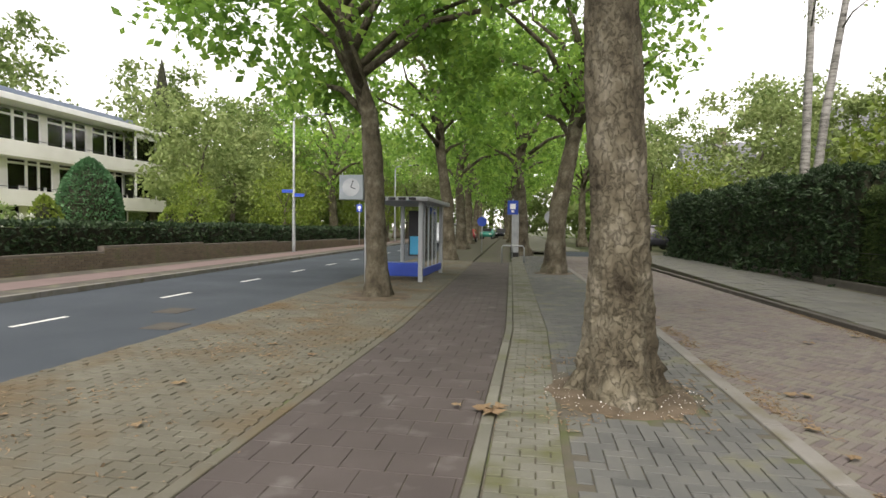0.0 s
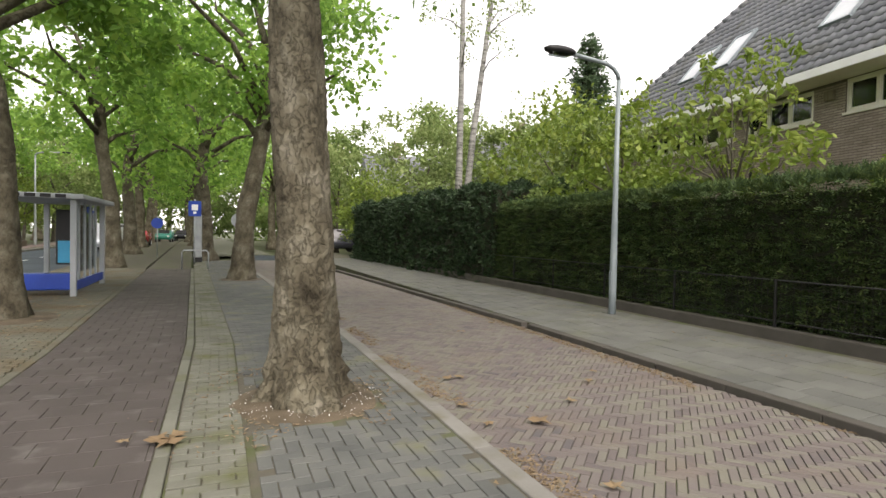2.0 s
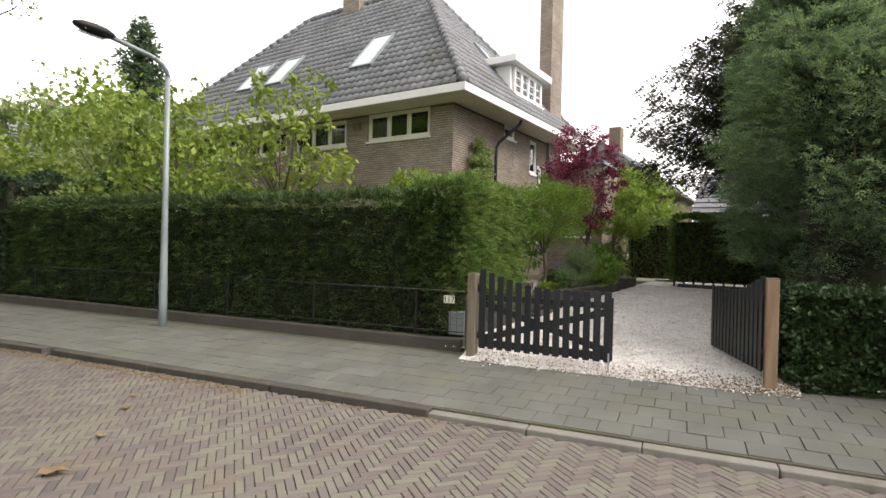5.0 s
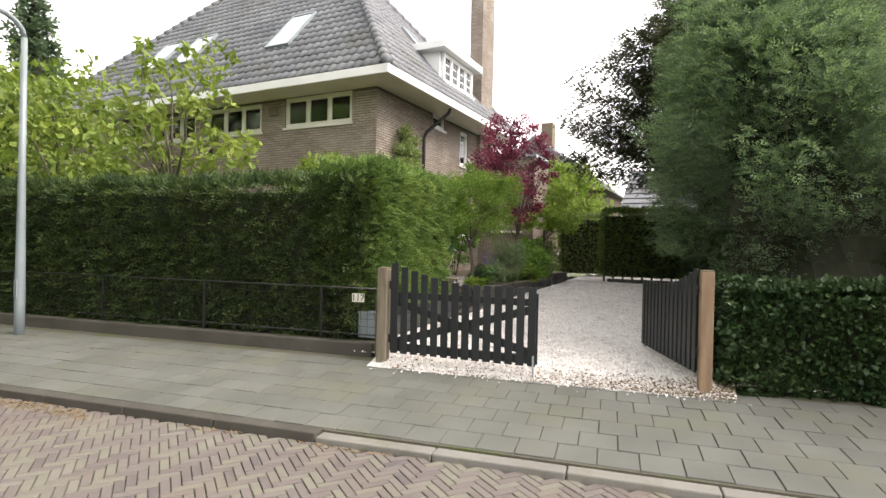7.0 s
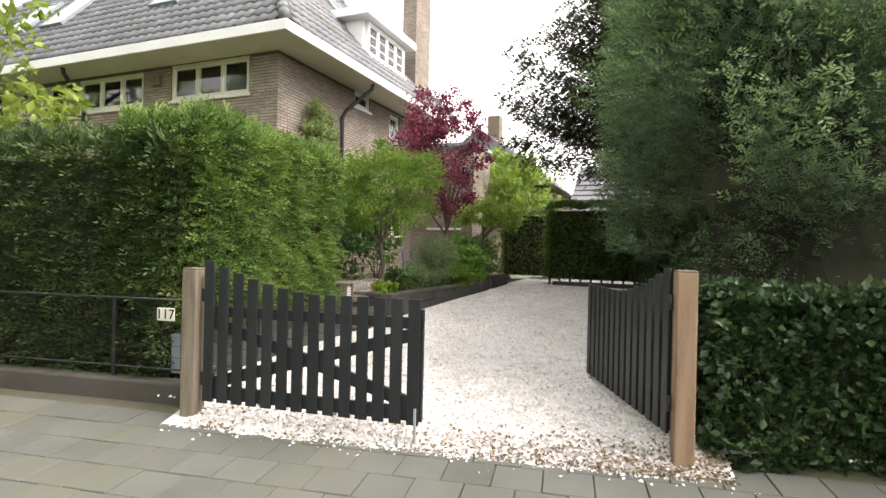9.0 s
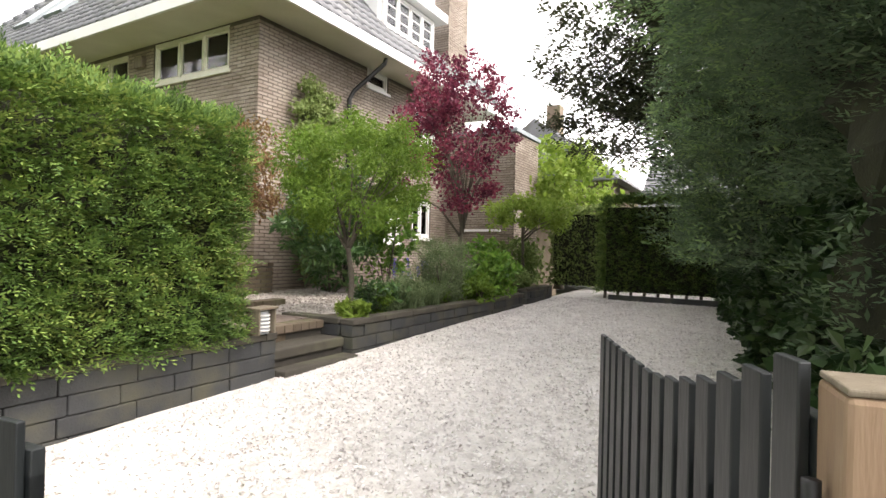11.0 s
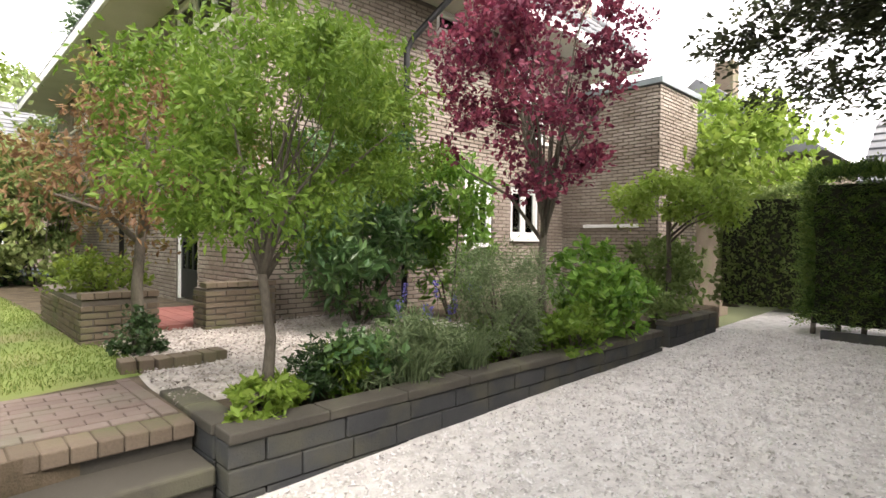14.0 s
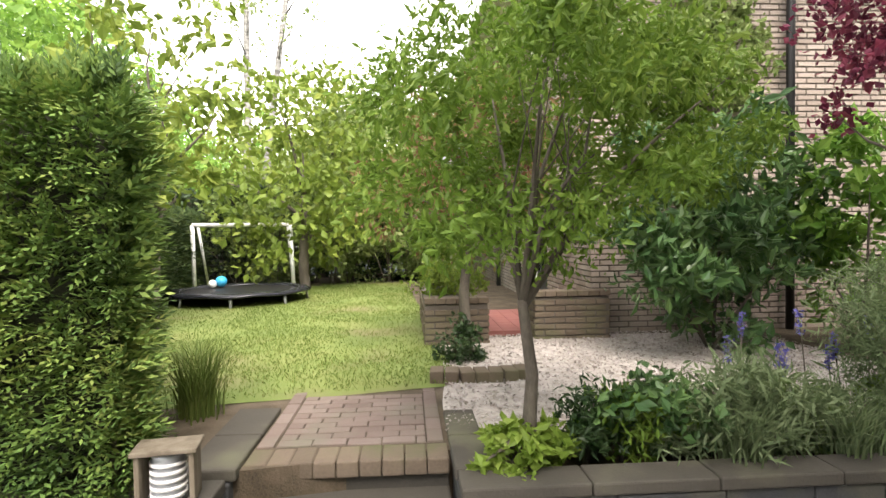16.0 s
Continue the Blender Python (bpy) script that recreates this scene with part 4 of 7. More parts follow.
box("back_porch", (W1 - 0.1, WV + 0.4, 0), (W1 + 3.2, 0.2, 3.0), OLD_BRICK, wing, 0.01)

wall_bricks(front, HV, EAVE - 0.03, front_holes, 0.4, (HV - 2.2, 3.3, HV, 4.6))
wall_bricks(side, HU, EAVE - 0.03, side_holes, 0.4, (1.0, 1.9, 5.2, 4.4))

# rainwater pipe with its swan neck
pipe = tube("rainwater_pipe", [(2.85, -0.75, EAVE), (2.83, -0.72, EAVE - 0.15), (2.52, -0.14, EAVE - 0.75), (2.42, -0.1, EAVE - 0.95), (2.42, -0.1, 0.75)], 0.05, BLACK_METAL, house, 10, "dark rainwater pipe with a bent neck")
tube("rainwater_pipe", [(-0.75, 5.95, EAVE), (-0.72, 5.96, EAVE - 0.15), (-0.12, 6.1, EAVE - 0.75), (-0.1, 6.1, EAVE - 0.95), (-0.1, 6.1, 0.75)], 0.05, BLACK_METAL, house, 10)
box("alarm_box", (-0.1, 3.45, 5.3), (0.012, 3.72, 5.55), OLD_WOOD, house, 0.02, "small box under the eaves")
# front door and porch
door = empty("door")
door.parent = house
door.matrix_local = FRONT @ pose(HV - 3.05, 0, 0.8)
bm = box_bm(0, 0.03, 0, 0.08, 0.14, 2.05, 0.006)
box_bm(0.92, 0.03, 0, 1.0, 0.14, 2.05, 0.006, bm)
box_bm(0.08, 0.03, 1.97, 0.92, 0.14, 2.05, 0.006, bm)
part("frame", bm, WHITE, door)
bm = box_bm(0.08, 0.06, 0.02, 0.92, 0.1, 0.5, 0.005)
for x in (0.08, 0.32, 0.58, 0.84):
    box_bm(x, 0.06, 0.5, x + 0.08, 0.1, 1.97, 0.004, bm)
for z in (0.95, 1.45, 1.9):
    box_bm(0.08, 0.062, z, 0.92, 0.098, z + 0.06, 0.004, bm)
part("leaf", bm, BLACK_WOOD, door, "dark green glazed door leaf")
box("pane", (0.1, 0.078, 0.5), (0.9, 0.083, 1.95), GLASS, door, 0)
tube("knob", [(0.86, 0.06, 1.05), (0.86, 0.0, 1.05)], 0.025, STEEL, door, 10)

# ---- hedges, fence and gates along the footpath ----


def hedge(name, corners, z0, z1, mat, label, per_m2=900, size=0.07, ragged=0.08, droop=0.1, see_through=0.0, width=0.5, top_light=1.3, lower=0):
    """A clipped hedge round a plan of four corners: a knobbly inside coloured as deep shade, with foliage standing out
    all over.
    """
    ob = empty(name, label=label, category="hedge")
    c = [np.array(p, dtype=float) for p in corners]
    mid = sum(c) / 4
    head, axis = (c[0] + c[3]) / 2, (c[1] + c[2] - c[0] - c[3]) / 2
    end = min(0.5, np.linalg.norm(c[0] - c[3]) / 2 / np.linalg.norm(axis))
    v, f = [], []
    rings, per = 10, []
    for i in range(4):
        a, b = c[i], c[(i + 1) % 4]
        k = max(2, int(np.linalg.norm(b - a) / 0.35))
        per += [a + (b - a) * j / k for j in range(k)]
    n = len(per)
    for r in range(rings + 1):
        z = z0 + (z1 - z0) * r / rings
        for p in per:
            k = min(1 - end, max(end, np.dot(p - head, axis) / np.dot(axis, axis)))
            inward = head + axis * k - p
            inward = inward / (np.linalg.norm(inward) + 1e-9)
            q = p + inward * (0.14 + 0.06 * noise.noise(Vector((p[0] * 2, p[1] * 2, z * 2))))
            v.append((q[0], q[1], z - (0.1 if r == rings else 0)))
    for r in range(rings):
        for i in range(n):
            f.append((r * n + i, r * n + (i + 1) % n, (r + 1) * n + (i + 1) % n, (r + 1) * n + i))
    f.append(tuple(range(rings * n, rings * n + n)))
    mesh_object("shade_core", v, f, CORE, ob, label="near-black filler shell inside the hedge, coloured as its inner shade")
    pts, out = [], []
    for i in range(4):
        a, b = c[i], c[(i + 1) % 4]
        e = b - a
        ln = np.linalg.norm(e)
        m = int(ln * (z1 - z0) * per_m2)
        s, t = R.random(m), R.random(m)
        nrm = np.array([e[1], -e[0], 0]) / ln
        if np.dot(nrm[:2], (a + b) / 2 - mid) < 0:
            nrm = -nrm
        p = np.concatenate([a + s[:, None] * e, (z0 + t * (z1 - z0))[:, None]], 1)
        wob = np.array([0.6 * noise.noise(Vector((q[0] * 1.1, q[1] * 1.1, q[2] * 1.1))) + 1.1 * noise.noise(Vector((q[0] * 5, q[1] * 5, q[2] * 5))) for q in p])
        p += nrm * (wob * ragged + R.normal(size=m) * 0.025 - 0.02)[:, None]
        pts.append(p)
        out.append(np.tile(nrm * 0.8 + np.array([0, 0, 0.25]), (m, 1)))
    area = 0.5 * abs(sum(c[i][0] * c[(i + 1) % 4][1] - c[(i + 1) % 4][0] * c[i][1] for i in range(4)))
    m = int(area * per_m2 * top_light)
    s, t = R.random((m, 1)), R.random((m, 1))
    p = (c[0] * (1 - s) + c[1] * s) * (1 - t) + (c[3] * (1 - s) + c[2] * s) * t
    wob = np.array([noise.noise(Vector((q[0] * 1.3, q[1] * 1.3, 5))) for q in p])
    p = np.concatenate([p, (z1 + wob * ragged * 0.8 + np.abs(R.normal(size=m)) * 0.05)[:, None]], 1)
    pts.append(p)
    out.append(np.tile([0, 0, 1.0], (m, 1)))
    if lower:
        sprays("foliage", np.concatenate(pts), np.concatenate(out), lower, size * 0.38, size, mat, ob, width, 0.25)
    else:
        leaves("foliage", np.concatenate(pts), size, mat, ob, out=np.concatenate(out), droop=droop, width=width)
    return ob


hedge("thuja_hedge", [(7.68, 2.9), (7.68, 14.2), (8.28, 14.2), (8.28, 2.95)], 0.12, 2.4, SHADED_THUJA, "tall clipped thuja hedge behind the wire fence, tree shade put into its leaf colour", 560, 0.085, 0.09, width=0.34, lower=5)
hedge("thuja_hedge", [(7.8, 2.72), (10.17, 2.53), (9.95, 3.3), (7.8, 3.7)], 0.74, 2.62, THUJA, "tall clipped thuja hedge beside the driveway, bright green on top", 1500, 0.06, 0.1, width=0.34, lower=6)
hedge("evergreen_hedge", [(7.5, 14.1), (7.1, 30.5), (9.4, 30.5), (9.6, 14.1)], 0.1, 3.05, DARK_LEAF, "loose dark evergreen hedge along the footpath", 420, 0.12, 0.42)
hedge("laurel_hedge", [(7.3, -1.42), (7.3, -9), (8.2, -9), (8.2, -1.42)], 0.08, 1.2, IVY, "low dark hedge beside the gate post", 2800, 0.06, 0.12, width=0.7)
hedge("ivy_hedge", [(9.6, -1.95), (18.6, -2.4), (18.6, -3.6), (9.6, -3.4)], 0.2, 1.9, IVY, "ivy-covered hedge along the driveway", 650, 0.1, 0.28, 0.3, width=0.8)
hedge("screen_hedge", [(19.05, 0.05), (18.6, -2.35), (19.5, -2.45), (19.95, -0.1)], 0.74, 2.75, THUJA, "clipped screen hedge with bare stems below", 650, 0.08, 0.1, width=0.3, lower=5)
hedge("back_hedge", [(21.5, 1.6), (21.2, -0.2), (22.2, -0.3), (22.5, 1.5)], 0.7, 2.75, WOOD_LEAF, "leafy hedge at the end of the driveway", 600, 0.09, 0.15)
for i in range(9):
    k = i / 8
    stem = tube("hedge_stem", [(19.2 - 0.42 * k, -0.05 - 2.25 * k, 0.55), (19.23 - 0.42 * k, -0.07 - 2.25 * k, 0.95)], 0.035, GREY_BARK, None, 7)
    tagged(stem, "bare brown stem under the screen hedge", "stem", "stems of the screen hedge")
edge = box("bed_edging", (0, 0, 0), (2.5, 0.1, 0.14), BLOCK, None, 0.01)
edge.matrix_world = pose(18.75, -0.15, 0.55, 0, 0, -100)
tagged(edge, "low dark block edging under the screen hedge", "edging")

# low concrete wall with a wire fence
fence = empty("wire_fence", label="low concrete wall with a wire mesh fence on top", category="fence")
box("wall", (7.42, 2.62, 0.0), (7.6, 27, 0.33), DARK_KERB, fence, 0.02, "stained mossy low concrete wall, shade at its foot put into the colour")
tube("rail", [(7.52, 2.62, 1.02), (7.52, 14, 1.02)], 0.011, BLACK_METAL, fence, 6)
tube("rail", [(7.52, 2.62, 0.42), (7.52, 14, 0.42)], 0.009, BLACK_METAL, fence, 6)
for i in range(8):
    box("post", (7.505, 3.4 + i * 1.9, 0.33), (7.535, 3.43 + i * 1.9, 1.03), BLACK_METAL, fence, 0.004)
bm = bmesh.new()
for i in range(110):
    box_bm(7.518, 2.64 + i * 0.1, 0.42, 7.522, 2.644 + i * 0.1, 1.02, 0, bm)
for k in range(5):
    box_bm(7.518, 2.64, 0.52 + k * 0.1, 7.522, 14, 0.524 + k * 0.1, 0, bm)
tagged(part("mesh", bm, BLACK_METAL, fence), kind="stuff")
stub = empty("concrete_post", pose(7.36, 2.47, 0.0), label="short weathered concrete post beside the gate post", category="post")
box("shaft", (0, 0, 0), (0.13, 0.09, 0.98), SLAB, stub, 0.012)
box("cap", (0.01, 0.01, 0.981), (0.12, 0.08, 1.0), SLAB, stub, 0.01)
meter = empty("meter_box", pose(7.62, 2.66, 0.36), label="small grey box behind the fence", category="box")
box("body", (0, 0, 0), (0.16, 0.26, 0.32), LAMP_GREY, meter, 0.01)
box("lid", (-0.01, -0.01, 0.321), (0.17, 0.27, 0.345), LAMP_GREY, meter, 0.008)


def text_on(text, parent, m, size, mat, name="lettering"):
    cu = bpy.data.curves.new(name, "FONT")
    cu.body, cu.size, cu.extrude, cu.align_x, cu.align_y = text, size, 0.002, "CENTER", "CENTER"
    ob = new(name, cu)
    dg = bpy.context.evaluated_depsgraph_get()
    me = bpy.data.meshes.new_from_object(ob.evaluated_get(dg))
    bpy.data.objects.remove(ob)
    me.materials.append(mat)
    k = new(name, me)
    k.parent = parent
    k.matrix_local = m
    return k


sign = empty("house_number", pose(7.47, 2.85, 0.9, 90, 0, -90), label="white enamel plate with the number 117", category="sign")
box("plate", (-0.085, -0.055, 0), (0.085, 0.055, 0.012), CREAM, sign, 0.004)
text_on("117", sign, pose(0, 0, 0.014), 0.12, BLACK_METAL)


def gate_post(y, z, h, wood, label):
    ob = empty("gate_post", pose(7.2, y, z), label=label, category="post", group="gate posts")
    box("shaft", (-0.07, -0.0625, -0.15), (0.07, 0.0625, h - 0.012), wood, ob, 0.01)
    box("top", (-0.068, -0.0605, h - 0.012), (0.068, 0.0605, h), OLD_WOOD, ob, 0.004)
    for k in (0.25, 0.9):
        tube("hinge_pin", [(0.0, 0.085 if y < 0 else -0.085, k), (0.0, 0.085 if y < 0 else -0.085, k + 0.1)], 0.015, BLACK_METAL, ob, 8)


gate_post(2.375, 0.16, 1.16, OLD_WOOD, "square weathered wooden gate post")
gate_post(-1.212, 0.25, 1.16, POST_WOOD, "square new orange-brown wooden gate post")


def gate(m, flip, label):
    """A gate leaf of upright slats whose tops fall away from the hinge in a curve, with two rails and crossed braces."""
    ob = empty("garden_gate", m, label=label, category="gate", group="gate leaves")
    L, n = 1.8, 14
    for i in range(n):
        k = i / (n - 1)
        x = 0.02 + k * (L - 0.125)
        h = 0.87 + 0.22 * max(0, 1 - k / 0.55) ** 1.6
        bm = box_bm(x, -0.022 * flip, 0, x + 0.087, 0.0, h, 0.004) if flip > 0 else box_bm(x, 0, 0, x + 0.087, 0.022, h, 0.004)
        part("slat", bm, BLACK_WOOD, ob)
    s = 1 if flip > 0 else -1
    y0, y1 = (0.001, 0.036) if flip > 0 else (-0.036, -0.001)
    box("rail", (0, y0, 0.02), (L, y1, 0.12), BLACK_WOOD, ob, 0.004)
    box("rail", (0, y0, 0.66), (L, y1, 0.74), BLACK_WOOD, ob, 0.004)
    box("stile", (0, y0, 0.12), (0.08, y1, 1.0), BLACK_WOOD, ob, 0.004)
    box("stile", (L - 0.08, y0, 0.12), (L, y1, 0.8), BLACK_WOOD, ob, 0.004)
    for a, b, z in ((0.14, 0.62, 0.0), (0.62, 0.14, 0.003)):
        ln = math.hypot(L - 0.16, b - a)
        bm = box_bm(0, y0 - z, -0.045, ln, y1 - z, 0.045, 0.004)
        bmesh.ops.transform(bm, matrix=pose(0.08, 0, a, 0, -math.degrees(math.atan2(b - a, L - 0.16)), 0), verts=bm.verts)
        part("brace", bm, BLACK_WOOD, ob)
    box("bolt", (L - 0.05, -0.03, -0.12), (L - 0.03, -0.01, 0.12), STEEL, ob, 0.004, "short steel drop bolt")
    return ob


gate(pose(7.19, 2.285, 0.29, 0, 0, -93.3), 1, "black wooden garden gate leaf, closed, with crossed braces")
gate(pose(7.26, -1.15, 0.33, 0, 0, 14.4), -1, "black wooden garden gate leaf standing open")

# ---- stacked-block beds and steps ----
BH = 0.14


def block_wall(name, u0, u1, zs, label, ends=(True, True), top=0.775, depth=0.18, back=True):
    """A bed wall of rough blocks along the driveway in the garden's own axes, with a coping on top."""
    ob = empty(name, GARDEN, label=label, category="planter")
    courses = 4
    for r in range(courses):
        z1 = top - 0.07 - r * BH
        off = 0.0 if r % 2 else 0.22
        x = u0
        k = 0
        while x < u1 - 0.02:
            ln = min(0.44 + 0.1 * math.sin(7.3 * k + 3.1 * r), u1 - x)
            if k == 0 and off:
                ln = min(off, u1 - x)
            d = R.uniform(-0.008, 0.008)
            box("block", (x + 0.003, d, z1 - BH + 0.004), (x + ln - 0.003, depth, z1), BLOCK, ob, 0.012)
            x += ln
            k += 1
    x = u0
    while x < u1 - 0.02:
        ln = min(0.62, u1 - x)
        box("coping", (x + 0.002, -0.015, top - 0.068), (x + ln - 0.002, depth + 0.02, top + R.uniform(-0.003, 0.003)), SLAB, ob, 0.012)
        x += ln
    return ob


block_wall("block_planter", 0.0, 5.25, None, "raised bed of dark rough stacked blocks with a coping")
block_wall("block_planter", -3.75, -1.13, None, "raised bed of blue-grey stacked blocks under the hedge")
block_wall("block_planter", 5.45, 7.0, None, "low raised bed of dark blocks further up the driveway", top=0.86)
cheek = empty("step_cheek", GARDEN, label="dark block cheek wall beside the garden steps", category="wall")
for k in range(2):
    for r in range(3):
        box("block", (0.0, 0.2 + k * 0.46, 0.705 - (r + 1) * BH + 0.004), (0.17, 0.655 + k * 0.46, 0.705 - r * BH), BLOCK, cheek, 0.012)
    box("coping", (-0.012, 0.205 + k * 0.46, 0.707), (0.185, 0.66 + k * 0.46, 0.776), SLAB, cheek, 0.012)
cheek2 = empty("step_cheek", GARDEN, label="weathered slab cheek along the garden path", category="wall")
for k in range(2):
    box("block", (-1.37, 0.285 + k * 0.5, 0.3), (-1.15, 0.78 + k * 0.5, 0.7), BLOCK, cheek2, 0.012)
    box("coping", (-1.4, 0.305 + k * 0.5, 0.705), (-1.12, 0.8 + k * 0.5, 0.772), SLAB, cheek2, 0.012)
steps = empty("garden_steps", GARDEN, label="worn brown stone steps up to the garden", category="steps")
box("slab", (-1.125, -0.12, 0.2), (-0.02, 0.12, 0.4), SLAB, steps, 0.015)
box("tread", (-1.125, 0.1, 0.47), (-0.022, 0.5, 0.575), SLAB, steps, 0.015)
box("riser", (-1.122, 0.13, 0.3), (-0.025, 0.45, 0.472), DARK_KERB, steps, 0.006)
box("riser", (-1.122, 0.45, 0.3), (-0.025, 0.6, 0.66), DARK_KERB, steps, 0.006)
for i in range(9):
    a = -1.12 + i * 0.122
    box("step_brick", (a + 0.002, 0.41, 0.655), (a + 0.12, 0.63, 0.745 + R.uniform(-0.003, 0.003)), OLD_BRICK, steps, 0.01)
path = empty("garden_path", GARDEN, label="short path of reddish bricks edged with bricks on end", category="path", kind="structure")
box("bed", (-1.12, 0.64, 0.6), (-0.02, 1.75, 0.735), SOIL, path, 0.0)
for it, mat in ((running(-1.0, 0.64, -0.14, 1.68, 0.2, 0.095, "x"), RED_BRICK), (running(-1.11, 0.64, -1.0, 1.74, 0.2, 0.1, "y"), RED_BRICK), (running(-0.14, 0.64, -0.03, 1.74, 0.2, 0.1, "y"), RED_BRICK)):
    shared = {}
    for x, y, a, l, w, rise in it:
        key = round(l, 3)
        if key not in shared:
            vv, ff = pieces([(0, 0, 0, l, w, 0)])
            k = faces_object("brick", vv, ff, mat, path)
            shared[key] = k.data
        else:
            k = new("brick", shared[key])
            k.parent = path
        k.location, k.rotation_euler = (x, y, 0.752 + rise), (0, 0, a)
edging = empty("brick_edging", label="short edging of old bricks beside the lawn", category="edging")
for i in range(7):
    k = i / 6
    b = box("brick", (-0.055, -0.1, 0), (0.055, 0.1, 0.13), OLD_BRICK, edging, 0.008)
    b.matrix_world = pose(11.95 + 0.68 * k, 4.12 - 0.12 * k - 0.06 * math.sin(3 * k), 0.72, 0, R.uniform(-3, 3), -10 + R.uniform(-6, 6))


def brick_block(name, m, w, d, h, label, mat=OLD_BRICK, cap=True):
    ob = empty(name, m, label=label, category="planter")
    box("core", (0.012, 0.012, 0), (w - 0.012, d - 0.012, h - 0.012), MORTAR, ob, 0)
    for fm, ln in ((pose(0, 0, 0), w), (pose(0, d, 0, 0, 0, -90), d), (pose(w, 0, 0, 0, 0, 90), d)):
        face = empty("face")
        face.parent = ob
        face.matrix_local = fm
        wall_bricks(face, ln, h, (), 0.0, (0, 0, 9, 9), mat)
    if cap:
        n = int(w / 0.11)
        for i in range(n):
            box("cap_brick", (i * w / n + 0.003, -0.01, h), (((i + 1) * w / n) - 0.003, 0.2, h + 0.06), mat, ob, 0.006)
    return ob


brick_block("brick_planter", pose(12.12, 5.5, 0.74, 0, 0, -9.5), 0.7, 2.4, 0.46, "raised planter of old brown bricks at the lawn")
brick_block("porch_wall", pose(13.36, 5.44, 0.74, 0, 0, -9.5), 0.86, 0.4, 0.5, "low brick wall beside the porch")
porch = empty("porch_floor", pose(12.95, 5.9, 0.74, 0, 0, -9.5), label="red tiled porch floor before the door", category="floor", kind="structure")
TERRACOTTA = material("red_floor_tile", [(0.24, 0.09, 0.08), (0.3, 0.12, 0.1)], 2, 40, 0.6, 0.1, spread=0.2)
shared = None
for i in range(6):
    for j in range(9):
        if shared is None:
            k = box("tile", (0.003, 0.003, 0), (0.197, 0.197, 0.06), TERRACOTTA, porch, 0.003)
            shared = k.data
        else:
            k = new("tile", shared)
            k.parent = porch
        k.location = (i * 0.2, j * 0.2, R.uniform(-0.001, 0.001))

# ---- trees and shrubs ----


def crown_clumps(center, radii, n, spread=0.35):
    """Centres of foliage clumps inside an uneven ellipsoid, thicker towards its rim."""
    c, out = np.array(center), []
    while len(out) < n:
        d = R.normal(size=3)
        d /= np.linalg.norm(d)
        k = (0.35 + 0.65 * R.random() ** 0.6) * (1 + spread * noise.noise(Vector(d * 2.1 + c)))
        out.append(c + d * np.array(radii) * k)
    return np.array(out)


def tree(name, base, trunk, r0, center, radii, clumps, per, size, leaf, bark, label, limbs=6, category="tree", clump_r=None, droop=0.1, sides=14, flare=1.0, width=0.65, r_top=0.55, twigs=0, group="", fork=0.62):
    """A tapered trunk through the points `trunk` (relative to base), limbs into the crown, and leaves in uneven clumps."""
    ob = empty(name, pose(*base), label=label, category=category, group=group)
    pts = [Vector(p) for p in trunk]
    fine, rad = [], []
    steps = 46 if sides > 40 else 16
    total = len(pts) - 1
    for i in range(total):
        for s in range(steps):
            k = s / steps
            fine.append(pts[i].lerp(pts[i + 1], k))
    fine.append(pts[-1])
    hgt = max(0.1, pts[-1].z)
    for p in fine:
        k = p.z / hgt
        rad.append(r0 * (1 - (1 - r_top) * k) * (1 + flare * 0.55 * math.exp(-max(0, p.z) / (r0 * 1.1))))
    fine[0] = fine[0] - Vector((0, 0, 0.15))
    tube("trunk", fine, rad, bark, ob, sides, rough=0.16 if flare else 0.05, seed=base[0], flutes=0.5 if flare > 0.9 else 0)
    cl = crown_clumps(center, radii, clumps)
    order = np.argsort(cl[:, 2])
    top = pts[-1]
    for i in range(limbs):
        g = cl[order[int((i + 0.5) * len(cl) / limbs)]]
        k = fork + (1 - fork) * (i + 1) / limbs
        start = fine[int((len(fine) - 1) * k)]
        end = Vector(g)
        mid1, mid2 = start.lerp(end, 0.35) + Vector((0, 0, 0.1 * (end - start).length)), start.lerp(end, 0.7) + Vector((R.uniform(-1, 1), R.uniform(-1, 1), 0.5)) * 0.08 * (end - start).length
        rl = r0 * r_top * 0.62
        tube("limb", [start, mid1, mid2, end], [rl, rl * 0.7, rl * 0.42, rl * 0.12], bark, ob, 7, rough=0.1, seed=i)
    for i in range(twigs):
        g = Vector(cl[int(R.integers(len(cl)))])
        start = Vector(cl[int(R.integers(len(cl)))]).lerp(top, 0.6)
        tube("twig", [start, start.lerp(g, 0.5) + Vector((0, 0, 0.06)), g], [r0 * 0.16, r0 * 0.1, r0 * 0.03], bark, ob, 5)
    cr = clump_r or 0.33 * min(radii)
    p, d = clump_points(cl, cr * (0.6 + 0.8 * R.random(len(cl))), per, 0.25)
    leaves("crown", p, size, leaf, ob, out=d * 0.6, droop=droop, width=width)
    return ob


PLANE_LABEL = "plane tree with mottled grey-brown bark and a broad leafy crown"
